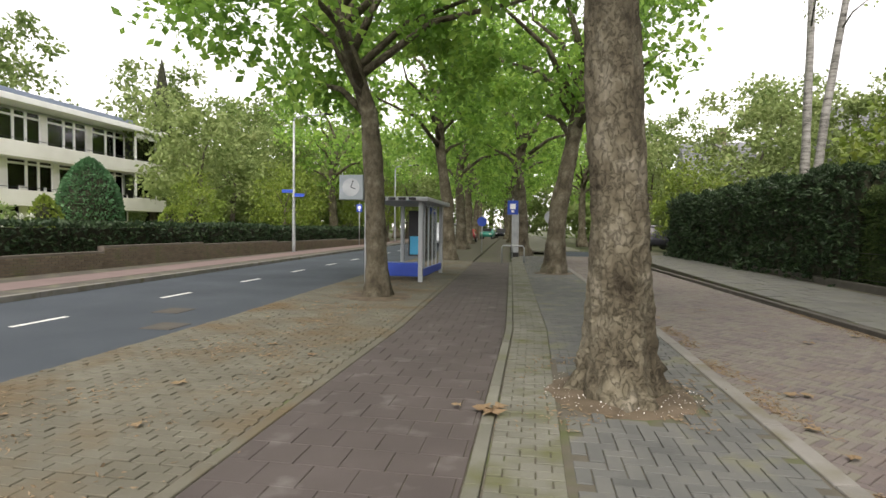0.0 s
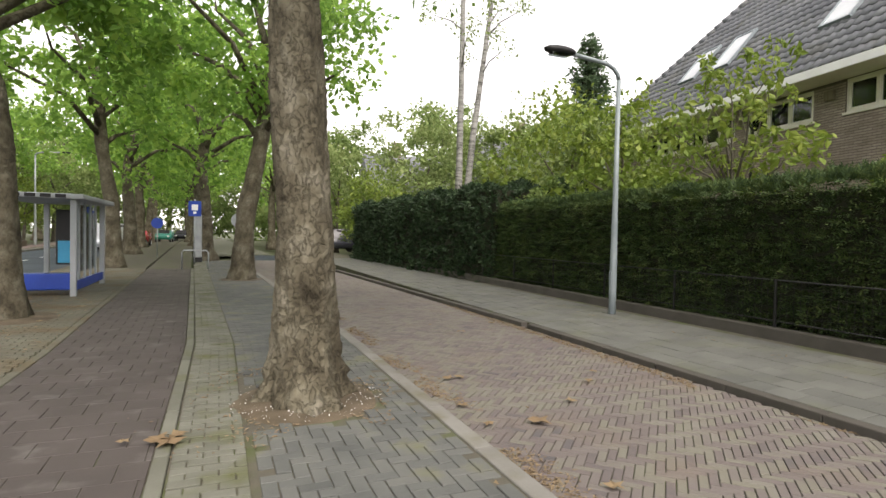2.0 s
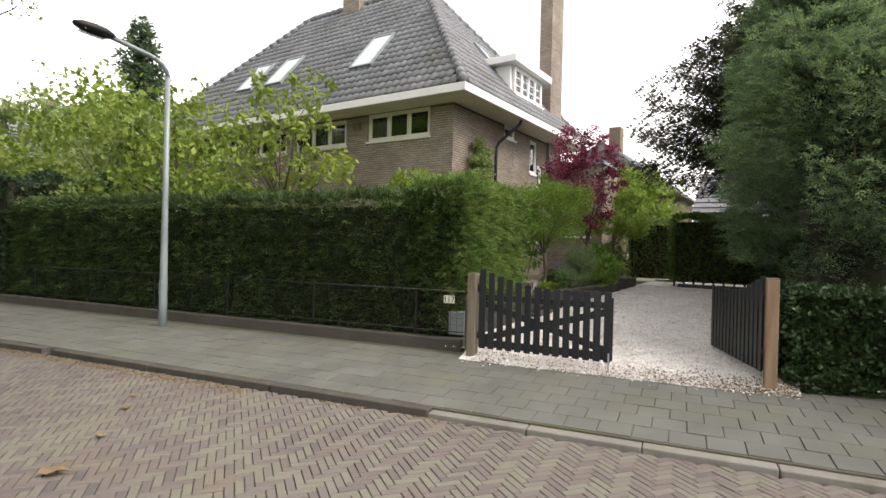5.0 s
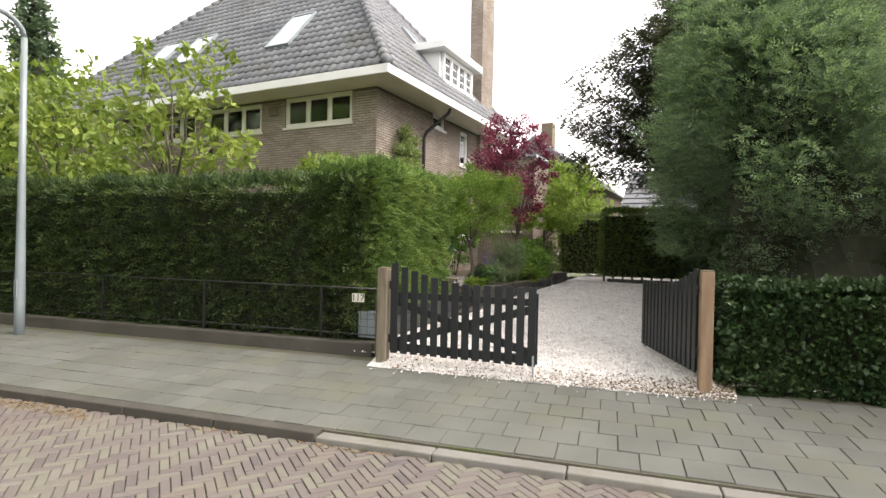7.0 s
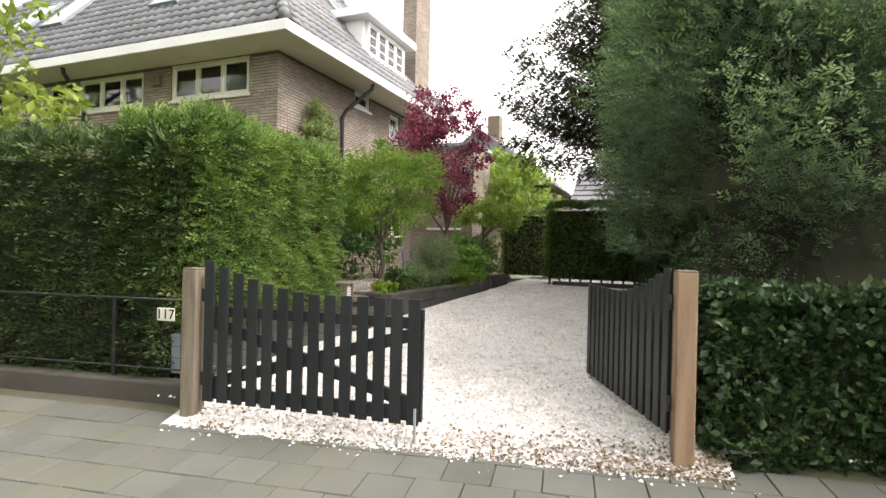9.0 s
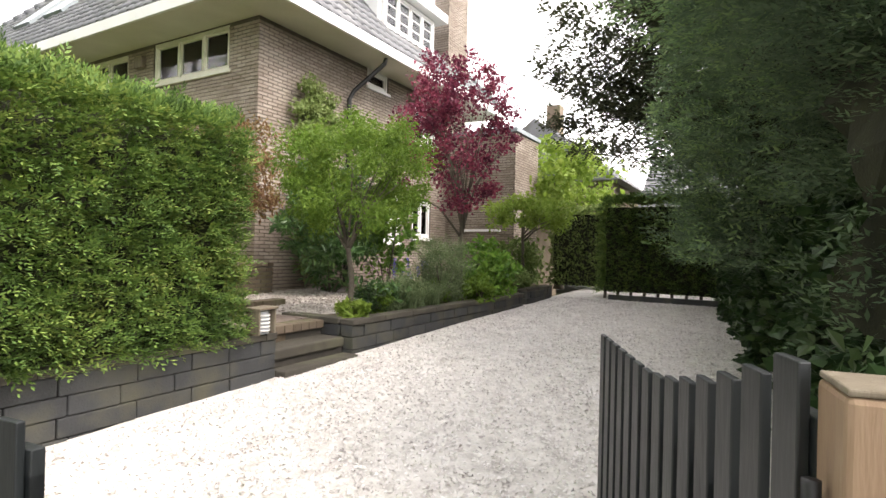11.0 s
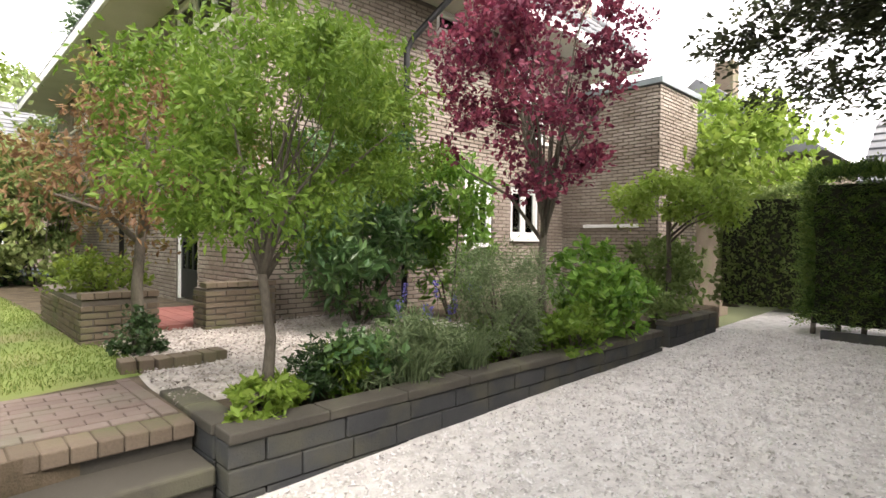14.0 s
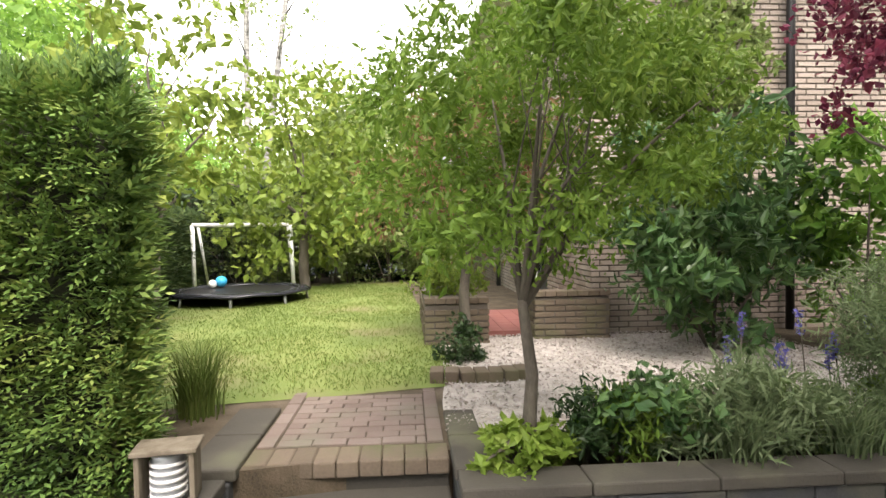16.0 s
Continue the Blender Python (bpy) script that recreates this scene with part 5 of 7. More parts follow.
# the avenue, near to far
tree("plane_tree", (0.76, 5.05, 0.0), [(0, 0, 0), (0.0, 0, 1.6), (-0.12, 0.05, 3.4), (-0.2, 0.1, 5.2)], 0.285, (0.3, 0.6, 8.4), (5.0, 5.6, 3.0), 95, 170, 0.2, PLANE_LEAF, BARK, PLANE_LABEL, 9, sides=110, flare=1.2, r_top=0.74, clump_r=1.05)
tree("plane_tree", (-3.3, 11.15, 0.0), [(0, 0, 0), (-0.08, 0, 2.4), (-0.2, 0, 3.9), (-1.1, 0.1, 6.4)], 0.23, (-0.8, 0.3, 7.4), (4.8, 4.8, 3.1), 92, 150, 0.2, PLANE_LEAF, BARK, PLANE_LABEL, 10, sides=20, r_top=0.7, clump_r=1.0)
tree("plane_tree", (0.66, 18.4, 0.0), [(0, 0, 0), (0.15, 0, 2.2), (0.6, 0.1, 4.6), (0.9, 0.2, 7)], 0.33, (0.4, 0, 9), (4.8, 5, 4.2), 66, 120, 0.24, PLANE_LEAF, BARK, PLANE_LABEL, 10, sides=18, r_top=0.6, clump_r=1.15)
tree("plane_tree", (-3.9, 25.2, 0.0), [(0, 0, 0), (-0.1, 0, 2.5), (-0.5, 0.1, 5), (-0.7, 0.2, 8)], 0.3, (-0.8, 0, 9), (5, 5, 4.5), 66, 110, 0.26, PLANE_LEAF, BARK, PLANE_LABEL, 9, r_top=0.6, clump_r=1.2)
far_plane = tree("plane_tree", (-0.6, 30.3, 0.0), [(0, 0, 0), (-0.1, 0, 2.5), (-0.3, 0.1, 5), (0.2, 0.2, 8)], 0.38, (0.2, 0, 9), (5, 5, 5), 60, 80, 0.3, PLANE_LEAF, BARK, PLANE_LABEL, 9, r_top=0.55, clump_r=1.3)
for i, (x, y, s) in enumerate(((-5.0, 38, 1.0), (-1.2, 43, 1.05), (-6.2, 52, 1.1), (-2.2, 58, 1.0), (-7.5, 70, 1.1), (-3.5, 76, 1.1), (-9, 92, 1.2), (-4.8, 98, 1.15), (-17.5, 46, 1.1), (-19, 62, 1.1), (-21, 82, 1.2), (-9.0, 116, 1.4), (-3, 122, 1.4), (-16, 124, 1.4), (4.5, 52, 1.0), (6, 70, 1.1))):
    copy_thing(far_plane, pose(x, y, 0, 0, 0, 47 * i) @ Matrix.Scale(s, 4))

# woodland trees: three kinds, then copies behind the houses and along the roads
wood_a = tree("broadleaf_tree", (-27, 55, 0.0), [(0, 0, 0), (0.1, 0, 3), (0, 0.1, 7)], 0.3, (0, 0, 7.5), (4.2, 4.2, 6), 80, 90, 0.32, WOOD_LEAF, GREY_BARK, "tall green broadleaf tree in the distance", 5, clump_r=1.25, flare=0.4)
wood_b = tree("broadleaf_tree", (-22, 47, 0.0), [(0, 0, 0), (-0.1, 0, 2), (0.1, 0.1, 5)], 0.25, (0, 0, 6), (3.6, 3.6, 4.6), 70, 90, 0.28, PALE_LEAF, GREY_BARK, "pale green broadleaf tree", 5, clump_r=1.1, flare=0.4)
wood_c = tree("yellow_green_tree", (-17.5, 36, 0.0), [(0, 0, 0), (0.1, 0, 1.2), (0.1, 0.1, 2.8)], 0.14, (0, 0, 3.4), (2.3, 2.3, 2.2), 60, 60, 0.17, YELLOW_LEAF, GREY_BARK, "low yellow-green garden tree", 5, clump_r=0.75, flare=0.3)
SPOTS_A = ((-38, 50, 1.35), (-31, 60, 1.3), (-24, 66, 1.1), (-40, 70, 1.5), (-30, 84, 1.4), (-20, 100, 1.3), (-26, 118, 1.5), (14, 62, 1.1), (24, 58, 1.3), (10, 84, 1.3), (18, 100, 1.4), (4, 104, 1.3), (34, 46, 1.2), (25, 38, 0.9), (-46, 40, 1.5), (-44, 24, 1.3))
for i, (x, y, s) in enumerate(SPOTS_A):
    copy_thing(wood_a, pose(x, y, 0, 0, 0, 61 * i) @ Matrix.Scale(s, 4))
SPOTS_B = ((-29, 49, 1.15), (-20, 58, 1.2), (-34, 44, 1.3), (-16.5, 70, 1.1), (9, 45, 0.9), (15, 40, 1.1), (21, 46, 1.2), (12.5, 22.0, 0.7), (12.8, 15.8, 0.6), (-24, 36, 1.0))
for i, (x, y, s) in enumerate(SPOTS_B):
    copy_thing(wood_b, pose(x, y, 0, 0, 0, 83 * i) @ Matrix.Scale(s, 4))
SPOTS_C = ((-19, 42, 1.1), (-16.5, 50, 1.0), (-21, 31, 0.8), (10.8, 12.6, 1.02), (11.2, 16.2, 1.15), (-16.5, 60, 1.1), (26, 3.2, 0.9), (9, 34, 1.0))
for i, (x, y, s) in enumerate(SPOTS_C):
    copy_thing(wood_c, pose(x, y, 0, 0, 0, 71 * i) @ Matrix.Scale(s, 4))
# the end of the avenue and the back of the gardens: far woods in one piece
p = []
for x0, y0, x1, y1, h, n in ((-60, 112, 40, 114, 11, 420), (-62, 20, -60, 110, 13, 300), (-56, 60, -22, 62, 4, 120), (6, 66, 44, 64, 4, 120), (62, -30, 64, 128, 6, 160), (-50, -40, 60, -42, 10, 120)):
    for i in range(n):
        k = R.random()
        p.append((x0 + (x1 - x0) * k + R.normal() * 2, y0 + (y1 - y0) * k + R.normal() * 2, h * R.random() ** 0.8))
pp, dd = clump_points(np.array(p), 2.4, 70, 0.3)
tagged(leaves("far_woods", pp, 0.75, WOOD_LEAF, out=dd * 0.5), "dense green far woods closing the view", "woods", kind="stuff")

# garden trees and shrubs of the house
tree("green_maple", (12.1, 2.53, 0.74), [(0, 0, 0), (0.02, -0.02, 0.45), (-0.02, 0.02, 0.85)], 0.04, (0.17, 0.0, 1.78), (1.06, 1.0, 0.74), 125, 210, 0.05, MAPLE_LEAF, GREY_BARK, "small green Japanese maple in the raised bed", 9, clump_r=0.24, droop=0.3, width=0.4, flare=0.6, r_top=0.75, twigs=22, fork=0.93)
tree("bronze_maple", (12.47, 5.05, 0.74), [(0, 0, 0), (-0.03, 0, 0.6), (0.03, 0.05, 1.15)], 0.06, (0.0, 0.0, 1.95), (1.05, 1.0, 0.85), 80, 90, 0.075, BROWN_MAPLE, GREY_BARK, "bronze-leaved Japanese maple beside the lawn", 7, clump_r=0.27, droop=0.35, width=0.4, flare=0.5, r_top=0.8, twigs=8, fork=0.85)
tree("purple_tree", (15.1, 2.08, 0.74), [(0, 0, 0), (-0.02, 0.02, 0.7), (0.0, 0.0, 1.3)], 0.052, (0.0, 0.15, 2.95), (0.85, 1.12, 1.45), 125, 90, 0.06, PURPLE_LEAF, GREY_BARK, "dark red purple-leaved ornamental tree", 16, clump_r=0.24, droop=-0.2, width=0.7, flare=0.4, r_top=0.72, twigs=16, fork=0.8)
tree("lime_maple", (19.05, 1.85, 0.72), [(0, 0, 0), (0.05, 0, 0.8), (-0.05, 0, 1.5)], 0.045, (0, -0.1, 1.8), (0.95, 1.0, 0.4), 45, 80, 0.1, LIME_LEAF, GREY_BARK, "small lime-green maple with an umbrella crown", 6, clump_r=0.28, droop=0.3, width=0.5, flare=0.4, r_top=0.8)
tree("garden_tree", (8.98, 7.3, 0.5), [(0, 0, 0), (0.05, 0, 1.2), (0, 0, 2.1)], 0.06, (0.0, 0.0, 3.25), (1.2, 1.6, 1.5), 75, 22, 0.15, YELLOW_LEAF, GREY_BARK, "young light green garden tree before the house", 14, clump_r=0.27, droop=0.35, width=0.55, flare=0.4, r_top=0.8, twigs=14)
tree("light_tree", (23.5, 1.6, 0.6), [(0, 0, 0), (0, 0, 1.5), (0.1, 0, 2.5)], 0.1, (0, 0, 3.2), (1.7, 1.7, 1.3), 60, 70, 0.17, LIME_LEAF, GREY_BARK, "bright green tree at the end of the driveway", 6, clump_r=0.5)


def shrub(name, base, center, radii, clumps, per, size, leaf, label, clump_r=None, stems=5, **kw):
    """A bush: stems from one root and leaves in clumps."""
    ob = empty(name, pose(*base), label=label, category="shrub")
    cl = crown_clumps(center, radii, clumps)
    for i in range(stems):
        g = Vector(cl[i * len(cl) // stems])
        tube("stem", [(0.04 * i - 0.08, 0.03 * i, -0.05), Vector((0, 0, 0)).lerp(g, 0.5) + Vector((0, 0, 0.08)), g], [0.018, 0.013, 0.005], GREY_BARK, ob, 5)
    p, d = clump_points(cl, (clump_r or 0.35 * min(radii)) * (0.6 + 0.8 * R.random(len(cl))), per, 0.3)
    p[:, 2] = np.maximum(p[:, 2], 0.01)
    leaves("foliage", p, size, leaf, ob, out=d * 0.7, **kw)
    return ob


shrub("laurel_bush", (16.1, 1.86, 0.74), (0, 0, 0.5), (0.55, 0.55, 0.5), 60, 45, 0.11, LAUREL, "glossy bright green rounded laurel bush", 0.18, width=0.5)
shrub("rhododendron", (14.9, 4.5, 0.74), (0, 0, 1.3), (1.25, 0.8, 1.25), 110, 50, 0.15, RHODO, "large dark glossy evergreen bush before the house wall", 0.3, width=0.38)
shrub("camellia", (16.2, 4.0, 0.74), (0, 0, 1.3), (0.7, 0.6, 0.95), 50, 45, 0.13, LAUREL, "tall green bush against the house", 0.26, width=0.5)
shrub("fennel", (14.4, 2.15, 0.74), (0, 0, 0.6), (0.6, 0.35, 0.5), 60, 160, 0.07, GREY_LEAF, "feathery soft green plant swaying in the bed", 0.2, 8, width=0.1)
shrub("trailing_plant", (15.2, 1.75, 0.74), (0, 0, 0.2), (0.5, 0.22, 0.25), 30, 50, 0.07, MAPLE_LEAF, "green plant trailing over the coping", 0.14)
shrub("lavender", (13.3, 2.3, 0.74), (0, 0, 0.25), (0.6, 0.25, 0.25), 50, 60, 0.09, GREY_LEAF, "grey-green lavender with thin stalks", 0.14, width=0.14)
shrub("low_bush", (12.75, 2.45, 0.74), (0, 0, 0.2), (0.35, 0.25, 0.22), 30, 45, 0.07, RHODO, "low dark green bush in the bed", 0.13)
shrub("variegated_plant", (12.03, 2.42, 0.76), (0, 0, 0.08), (0.28, 0.19, 0.11), 40, 24, 0.075, LIME_LEAF, "low variegated plant spilling at the bed corner", 0.09, 3, width=0.5, flat=0.4)
shrub("low_bush", (12.35, 4.75, 0.74), (0, 0, 0.18), (0.28, 0.25, 0.2), 26, 40, 0.05, IVY, "small dark bush under the bronze maple", 0.12)
shrub("yellow_shrub", (12.65, 6.4, 1.2), (0, 0, 0.18), (0.4, 0.8, 0.22), 40, 45, 0.06, YELLOW_LEAF, "yellow-green plants in the brick planter", 0.16)
shrub("tall_shrub", (9.3, 4.5, 0.74), (0, 0, 1.9), (0.42, 0.6, 0.55), 40, 34, 0.1, YELLOW_LEAF, "bright yellow-green shrub rising behind the clipped hedge", 0.22)
shrub("low_bush", (17.6, 1.6, 0.84), (0, 0, 0.22), (0.6, 0.3, 0.22), 30, 45, 0.06, WOOD_LEAF, "green plants in the further bed", 0.15)
shrub("dark_bush", (19.6, 2.0, 0.7), (0, 0, 0.6), (0.8, 0.5, 0.7), 50, 45, 0.1, WOOD_LEAF, "leafy bush beside the wing", 0.25)
shrub("wall_climber", tuple(HOUSE @ Vector((1.5, -0.14, 3.3))), (0, 0, 0.85), (0.8, 0.13, 0.8), 80, 60, 0.08, PALE_LEAF, "climbing plant on the brick side wall", 0.2, 4)
shrub("wall_climber", tuple(HOUSE @ Vector((1.2, -0.15, 0.75))), (0, 0, 1.4), (0.5, 0.15, 1.3), 45, 55, 0.085, WOOD_LEAF, "climbing plant rising along the brick wall", 0.2, 4)


for i, (x, leaf, lab) in enumerate(((12.5, IVY, "dark leafy plant in the raised bed"), (13.0, GREY_LEAF, "grey-green plant in the raised bed"), (13.6, WOOD_LEAF, "green plant in the raised bed"), (14.0, GREY_LEAF, "wispy grey plant in the raised bed"), (14.9, MAPLE_LEAF, "fresh green plant in the raised bed"), (15.6, WOOD_LEAF, "green plant beside the laurel"), (12.7, MAPLE_LEAF, "leafy green plant in the raised bed"), (13.3, GREY_LEAF, "wispy grey plant in the raised bed"), (14.25, MAPLE_LEAF, "fresh green plant in the raised bed"), (14.6, GREY_LEAF, "soft grey-green plant in the raised bed"))):
    shrub("bed_plant", (x, planter_y(x) + 0.42, 0.74), (0, 0, 0.17), (0.28, 0.2, 0.2), 24, 40, 0.055, leaf, lab, 0.12, 4, width=0.35)


def blades(name, base, n, h, spread, mat, label):
    """A tuft of arching grass blades."""
    ob = empty(name, pose(*base), label=label, category="grass")
    v = []
    for i in range(n):
        a = R.uniform(0, 2 * math.pi)
        d = np.array([math.cos(a), math.sin(a), 0])
        w = np.array([-d[1], d[0], 0]) * 0.006
        o = d * R.uniform(0, 0.08) + np.array([R.normal() * 0.05, R.normal() * 0.05, 0])
        hh, sp = h * R.uniform(0.6, 1.0), spread * R.uniform(0.3, 1.0)
        prev = None
        for k in range(4):
            t0, t1 = k / 4, (k + 1) / 4
            p0 = o + d * sp * t0 ** 2 + np.array([0, 0, hh * (t0 - 0.25 * t0 ** 3)])
            p1 = o + d * sp * t1 ** 2 + np.array([0, 0, hh * (t1 - 0.25 * t1 ** 3)])
            v += [p0 - w * (1 - t0 * 0.8), p0 + w * (1 - t0 * 0.8), p1 + w * (1 - t1 * 0.8), p1 - w * (1 - t1 * 0.8)]
    tagged(array_object("foliage", np.array(v), 4, mat, ob), kind="stuff")
    return ob


blades("lavender_tuft", (13.15, 2.2, 0.74), 220, 0.5, 0.42, GREY_LEAF, "wispy grey-green stalks in the raised bed")
blades("lavender_tuft", (13.75, 2.1, 0.74), 220, 0.55, 0.45, GREY_LEAF, "wispy grey-green stalks hanging over the coping")
blades("ornamental_grass", (10.2, 3.75, 0.74), 260, 0.75, 0.35, GRASS, "tuft of tall ornamental grass beside the path")
blades("ornamental_grass", (9.75, 3.8, 0.74), 160, 0.6, 0.3, GRASS, "tuft of tall ornamental grass beside the hedge")

# back of the garden: a planted screen
for i in range(13):
    x = 9.1 + i * 0.46
    shrub("screen_shrub", (x, 13.9 + 0.5 * math.sin(i * 2.1), 0.74), (0, 0, 1.35 + 0.3 * math.sin(i * 1.7)), (0.75, 0.6, 1.35), 34, 60, 0.13, (WOOD_LEAF, IVY, PALE_LEAF)[i % 3], ("green leafy shrub at the back of the lawn", "dark evergreen shrub at the back of the lawn", "light green shrub at the back of the lawn")[i % 3], 0.32)


def birch(x, y, h, lean, label="birch with a pale trunk and thin drooping twigs", z=0.0, full=True):
    return tree("birch", (x, y, z), [(0, 0, 0), (lean * 0.3, 0, h * 0.35), (lean, 0.1, h * 0.9)], 0.17, (lean * 0.8, 0, h * 0.72), (1.7, 1.7, h * 0.26), 34 if full else 12, 60, 0.12, PALE_LEAF, BIRCH_BARK, label, 8, clump_r=0.55, droop=0.5, flare=0.2, r_top=0.35)


birch(8.75, 19.6, 15, 0.1, "tall pale birch with thin bare limbs behind the hedge", z=0.3, full=False)
birch(9.0, 19.9, 15, 1.6, "leaning birch with thin bare limbs behind the hedge", z=0.3, full=False)


def conifer(name, base, h, r, label, mat, n, size, z0=0.3, flat_top=0.3, droop=0.5, lean=(0, 0), trunk=0.16, tip_mat=None):
    """A conifer: whorls of boughs that carry hanging sprays."""
    ob = empty(name, pose(*base), label=label, category="tree")
    tube("trunk", [(0, 0, -0.1), (lean[0] * 0.5, lean[1] * 0.5, h * 0.5), (lean[0], lean[1], h * 0.97)], [trunk, trunk * 0.7, 0.03], GREY_BARK, ob, 10)
    pts, out, tip = [], [], []
    boughs = 340
    for i in range(boughs):
        k = R.random() ** 0.9
        z = z0 + (h - z0) * k
        a = R.uniform(0, 2 * math.pi)
        ln = r * (1 - k) ** 0.65 * R.uniform(0.65, 1.12) + 0.15
        up = R.uniform(0.05, 0.5) * ln
        d = np.array([math.cos(a), math.sin(a), 0])
        o = np.array([lean[0] * k, lean[1] * k, z])
        if i % 14 == 0 and base[1] + d[1] * ln < -1.5:
            tube("bough", [tuple(o), tuple(o + d * ln * 0.5 + np.array([0, 0, up * 0.3])), tuple(o + d * ln * 0.9 + np.array([0, 0, up * 0.7]))], [0.02, 0.012, 0.004], GREY_BARK, ob, 5)
        m = int(n * (0.3 + ln / r) / boughs)
        t = R.random(m) ** 0.6
        p = o + d * (ln * t)[:, None] + np.array([0, 0, 1]) * (up * t ** 2)[:, None]
        p += R.normal(size=(m, 3)) * (0.05 + 0.13 * ln / r) * np.array([1, 1, 0.75])
        pts.append(p)
        tip.append(t > 0.72)
        out.append(np.tile(d * 0.8 + np.array([0, 0, 0.15]), (m, 1)))
    pts, out, tip = np.concatenate(pts), np.concatenate(out), np.concatenate(tip)
    wx, wy, wz = pts[:, 0] + base[0], pts[:, 1] + base[1], pts[:, 2] + base[2]
    clear = ~(((wz < 1.5) & (wy > -1.8)) | ((wx < 10.6) & (wy > -1.8 - 0.2 * np.sin(wx * 3)) & (wz < 2.6 + 0.7 * (wy + 1.7))) | ((wx > 10.6) & (wx < 12.5) & (wy > -0.95)) | ((wx >= 12.5) & (wx < 19) & (wy > -1.3) & (wz < 3.2)) | ((wx >= 12.5) & (wx < 15.5) & (wy > -1.1)))
    young = clear & tip & (R.random(len(tip)) < 0.5) if tip_mat else clear & False
    old = clear & ~young
    sprays("sprays", pts[old], out[old], 5 if tip_mat else 3, size * 0.42, size, mat, ob, 0.32 if tip_mat else 0.58, droop)
    if tip_mat:
        sprays("young_sprays", pts[young], out[young], 5, size * 0.42, size, tip_mat, ob, 0.32, droop)["label"] = "lighter young growth at the tips"
    # an added solid core, coloured as the shade between the boughs
    v, f = [], []
    for k in range(13):
        t = k / 12
        for j in range(18):
            a = j * math.pi / 9
            q = 0.42 * r * (1 - t) ** 0.65 * (1 + 0.5 * noise.noise(Vector((math.cos(a) * 1.7, math.sin(a) * 1.7, t * 7 + base[0])))) + 0.02
            v.append((lean[0] * t + q * math.cos(a), lean[1] * t + q * math.sin(a), z0 + 0.2 + (h - z0 - 0.5) * t))
    for k in range(12):
        for j in range(18):
            f.append((k * 18 + j, k * 18 + (j + 1) % 18, (k + 1) * 18 + (j + 1) % 18, (k + 1) * 18 + j))
    f.append(tuple(range(18))[::-1])
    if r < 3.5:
        mesh_object("shade_core", v, f, CORE, ob)
    return ob


conifer("conifer", (9.6, -3.0, 0.1), 5.1, 2.6, "large bushy grey-green conifer beside the gate", CONIFER, 66000, 0.068, 0.9, droop=0.1, lean=(0.2, 0.9), tip_mat=CONIFER_TIP)
conifer("conifer", (12.9, -2.95, 0.2), 9.2, 2.6, "dense dark conifer overhanging the driveway", CONIFER, 74000, 0.078, 1.2, droop=0.2, tip_mat=CONIFER_TIP)
conifer("cedar", (17.8, -3.3, 0.3), 9.4, 4.3, "old cedar with dark hanging boughs over the driveway", CEDAR_LEAF, 92000, 0.108, 2.9, droop=0.5)
conifer("conifer", (7.6, -8.0, 0.0), 9.0, 2.8, "dark conifer behind the low hedge", CONIFER, 5000, 0.2, 0.6)
conifer("spruce", (20.3, 26.8, 0.0), 13.5, 2.2, "dark pointed spruce behind the gardens", CONIFER, 6000, 0.3, 0.6)
conifer("spruce", (-34, 45.5, 0.0), 17, 3.2, "dark tall spruce behind the flats", CONIFER, 6000, 0.45, 0.8)

# ---- street furniture, the far side of the road ----


def street_lamp(m, h, reach, mat, label, r=0.07):
    """A tapered mast with a bent arm and a flat lantern."""
    ob = empty("street_lamp", m, label=label, category="street lamp")
    tube("mast", [(0, 0, -0.2), (0, 0, 0.5), (0, 0, 0.9), (0, 0, h * 0.55), (0, 0, h)], [r, r, r * 0.95, r * 0.72, r * 0.6], mat, ob, 12)
    arc = [(0, 0, h)] + [(-reach * 0.3 * (1 - math.cos(a)), 0, h + 0.28 * math.sin(a)) for a in (0.4, 0.8, 1.2, 1.57)] + [(-reach * 0.75, 0, h + 0.34)]
    tube("arm", arc, r * 0.55, mat, ob, 10)
    bm = bmesh.new()
    bmesh.ops.create_uvsphere(bm, u_segments=16, v_segments=8, radius=1)
    bmesh.ops.scale(bm, vec=(0.34, 0.13, 0.085), verts=bm.verts)
    bmesh.ops.translate(bm, vec=(-reach * 0.75 - 0.26, 0, h + 0.36), verts=bm.verts)
    part("lantern", bm, BLACK_METAL, ob, "dark flat lantern housing", True)
    box("lens", (-reach * 0.75 - 0.46, -0.09, h + 0.27), (-reach * 0.75 - 0.08, 0.09, h + 0.3), GLASS, ob, 0.01)
    box("hatch", (-r - 0.004, -0.03, 0.6), (-r + 0.02, 0.03, 0.85), mat, ob, 0.003)
    return ob


street_lamp(pose(6.95, 8.17, 0.1), 4.46, 1.42, LAMP_GREY, "grey street lamp with a bent arm at the hedge")
street_lamp(pose(-13.0, 28.0, 0.0, 0, 0, 180), 7.2, 2.4, STEEL, "tall pale street lamp across the road", 0.1)
street_lamp(pose(-13.5, 52.0, 0.0, 0, 0, 180), 7.2, 2.4, STEEL, "tall pale street lamp further along the road", 0.1)
street_lamp(pose(7.2, 40, 0.0), 5.0, 0.6, STEEL, "thin pale lamp post beyond the crossing")

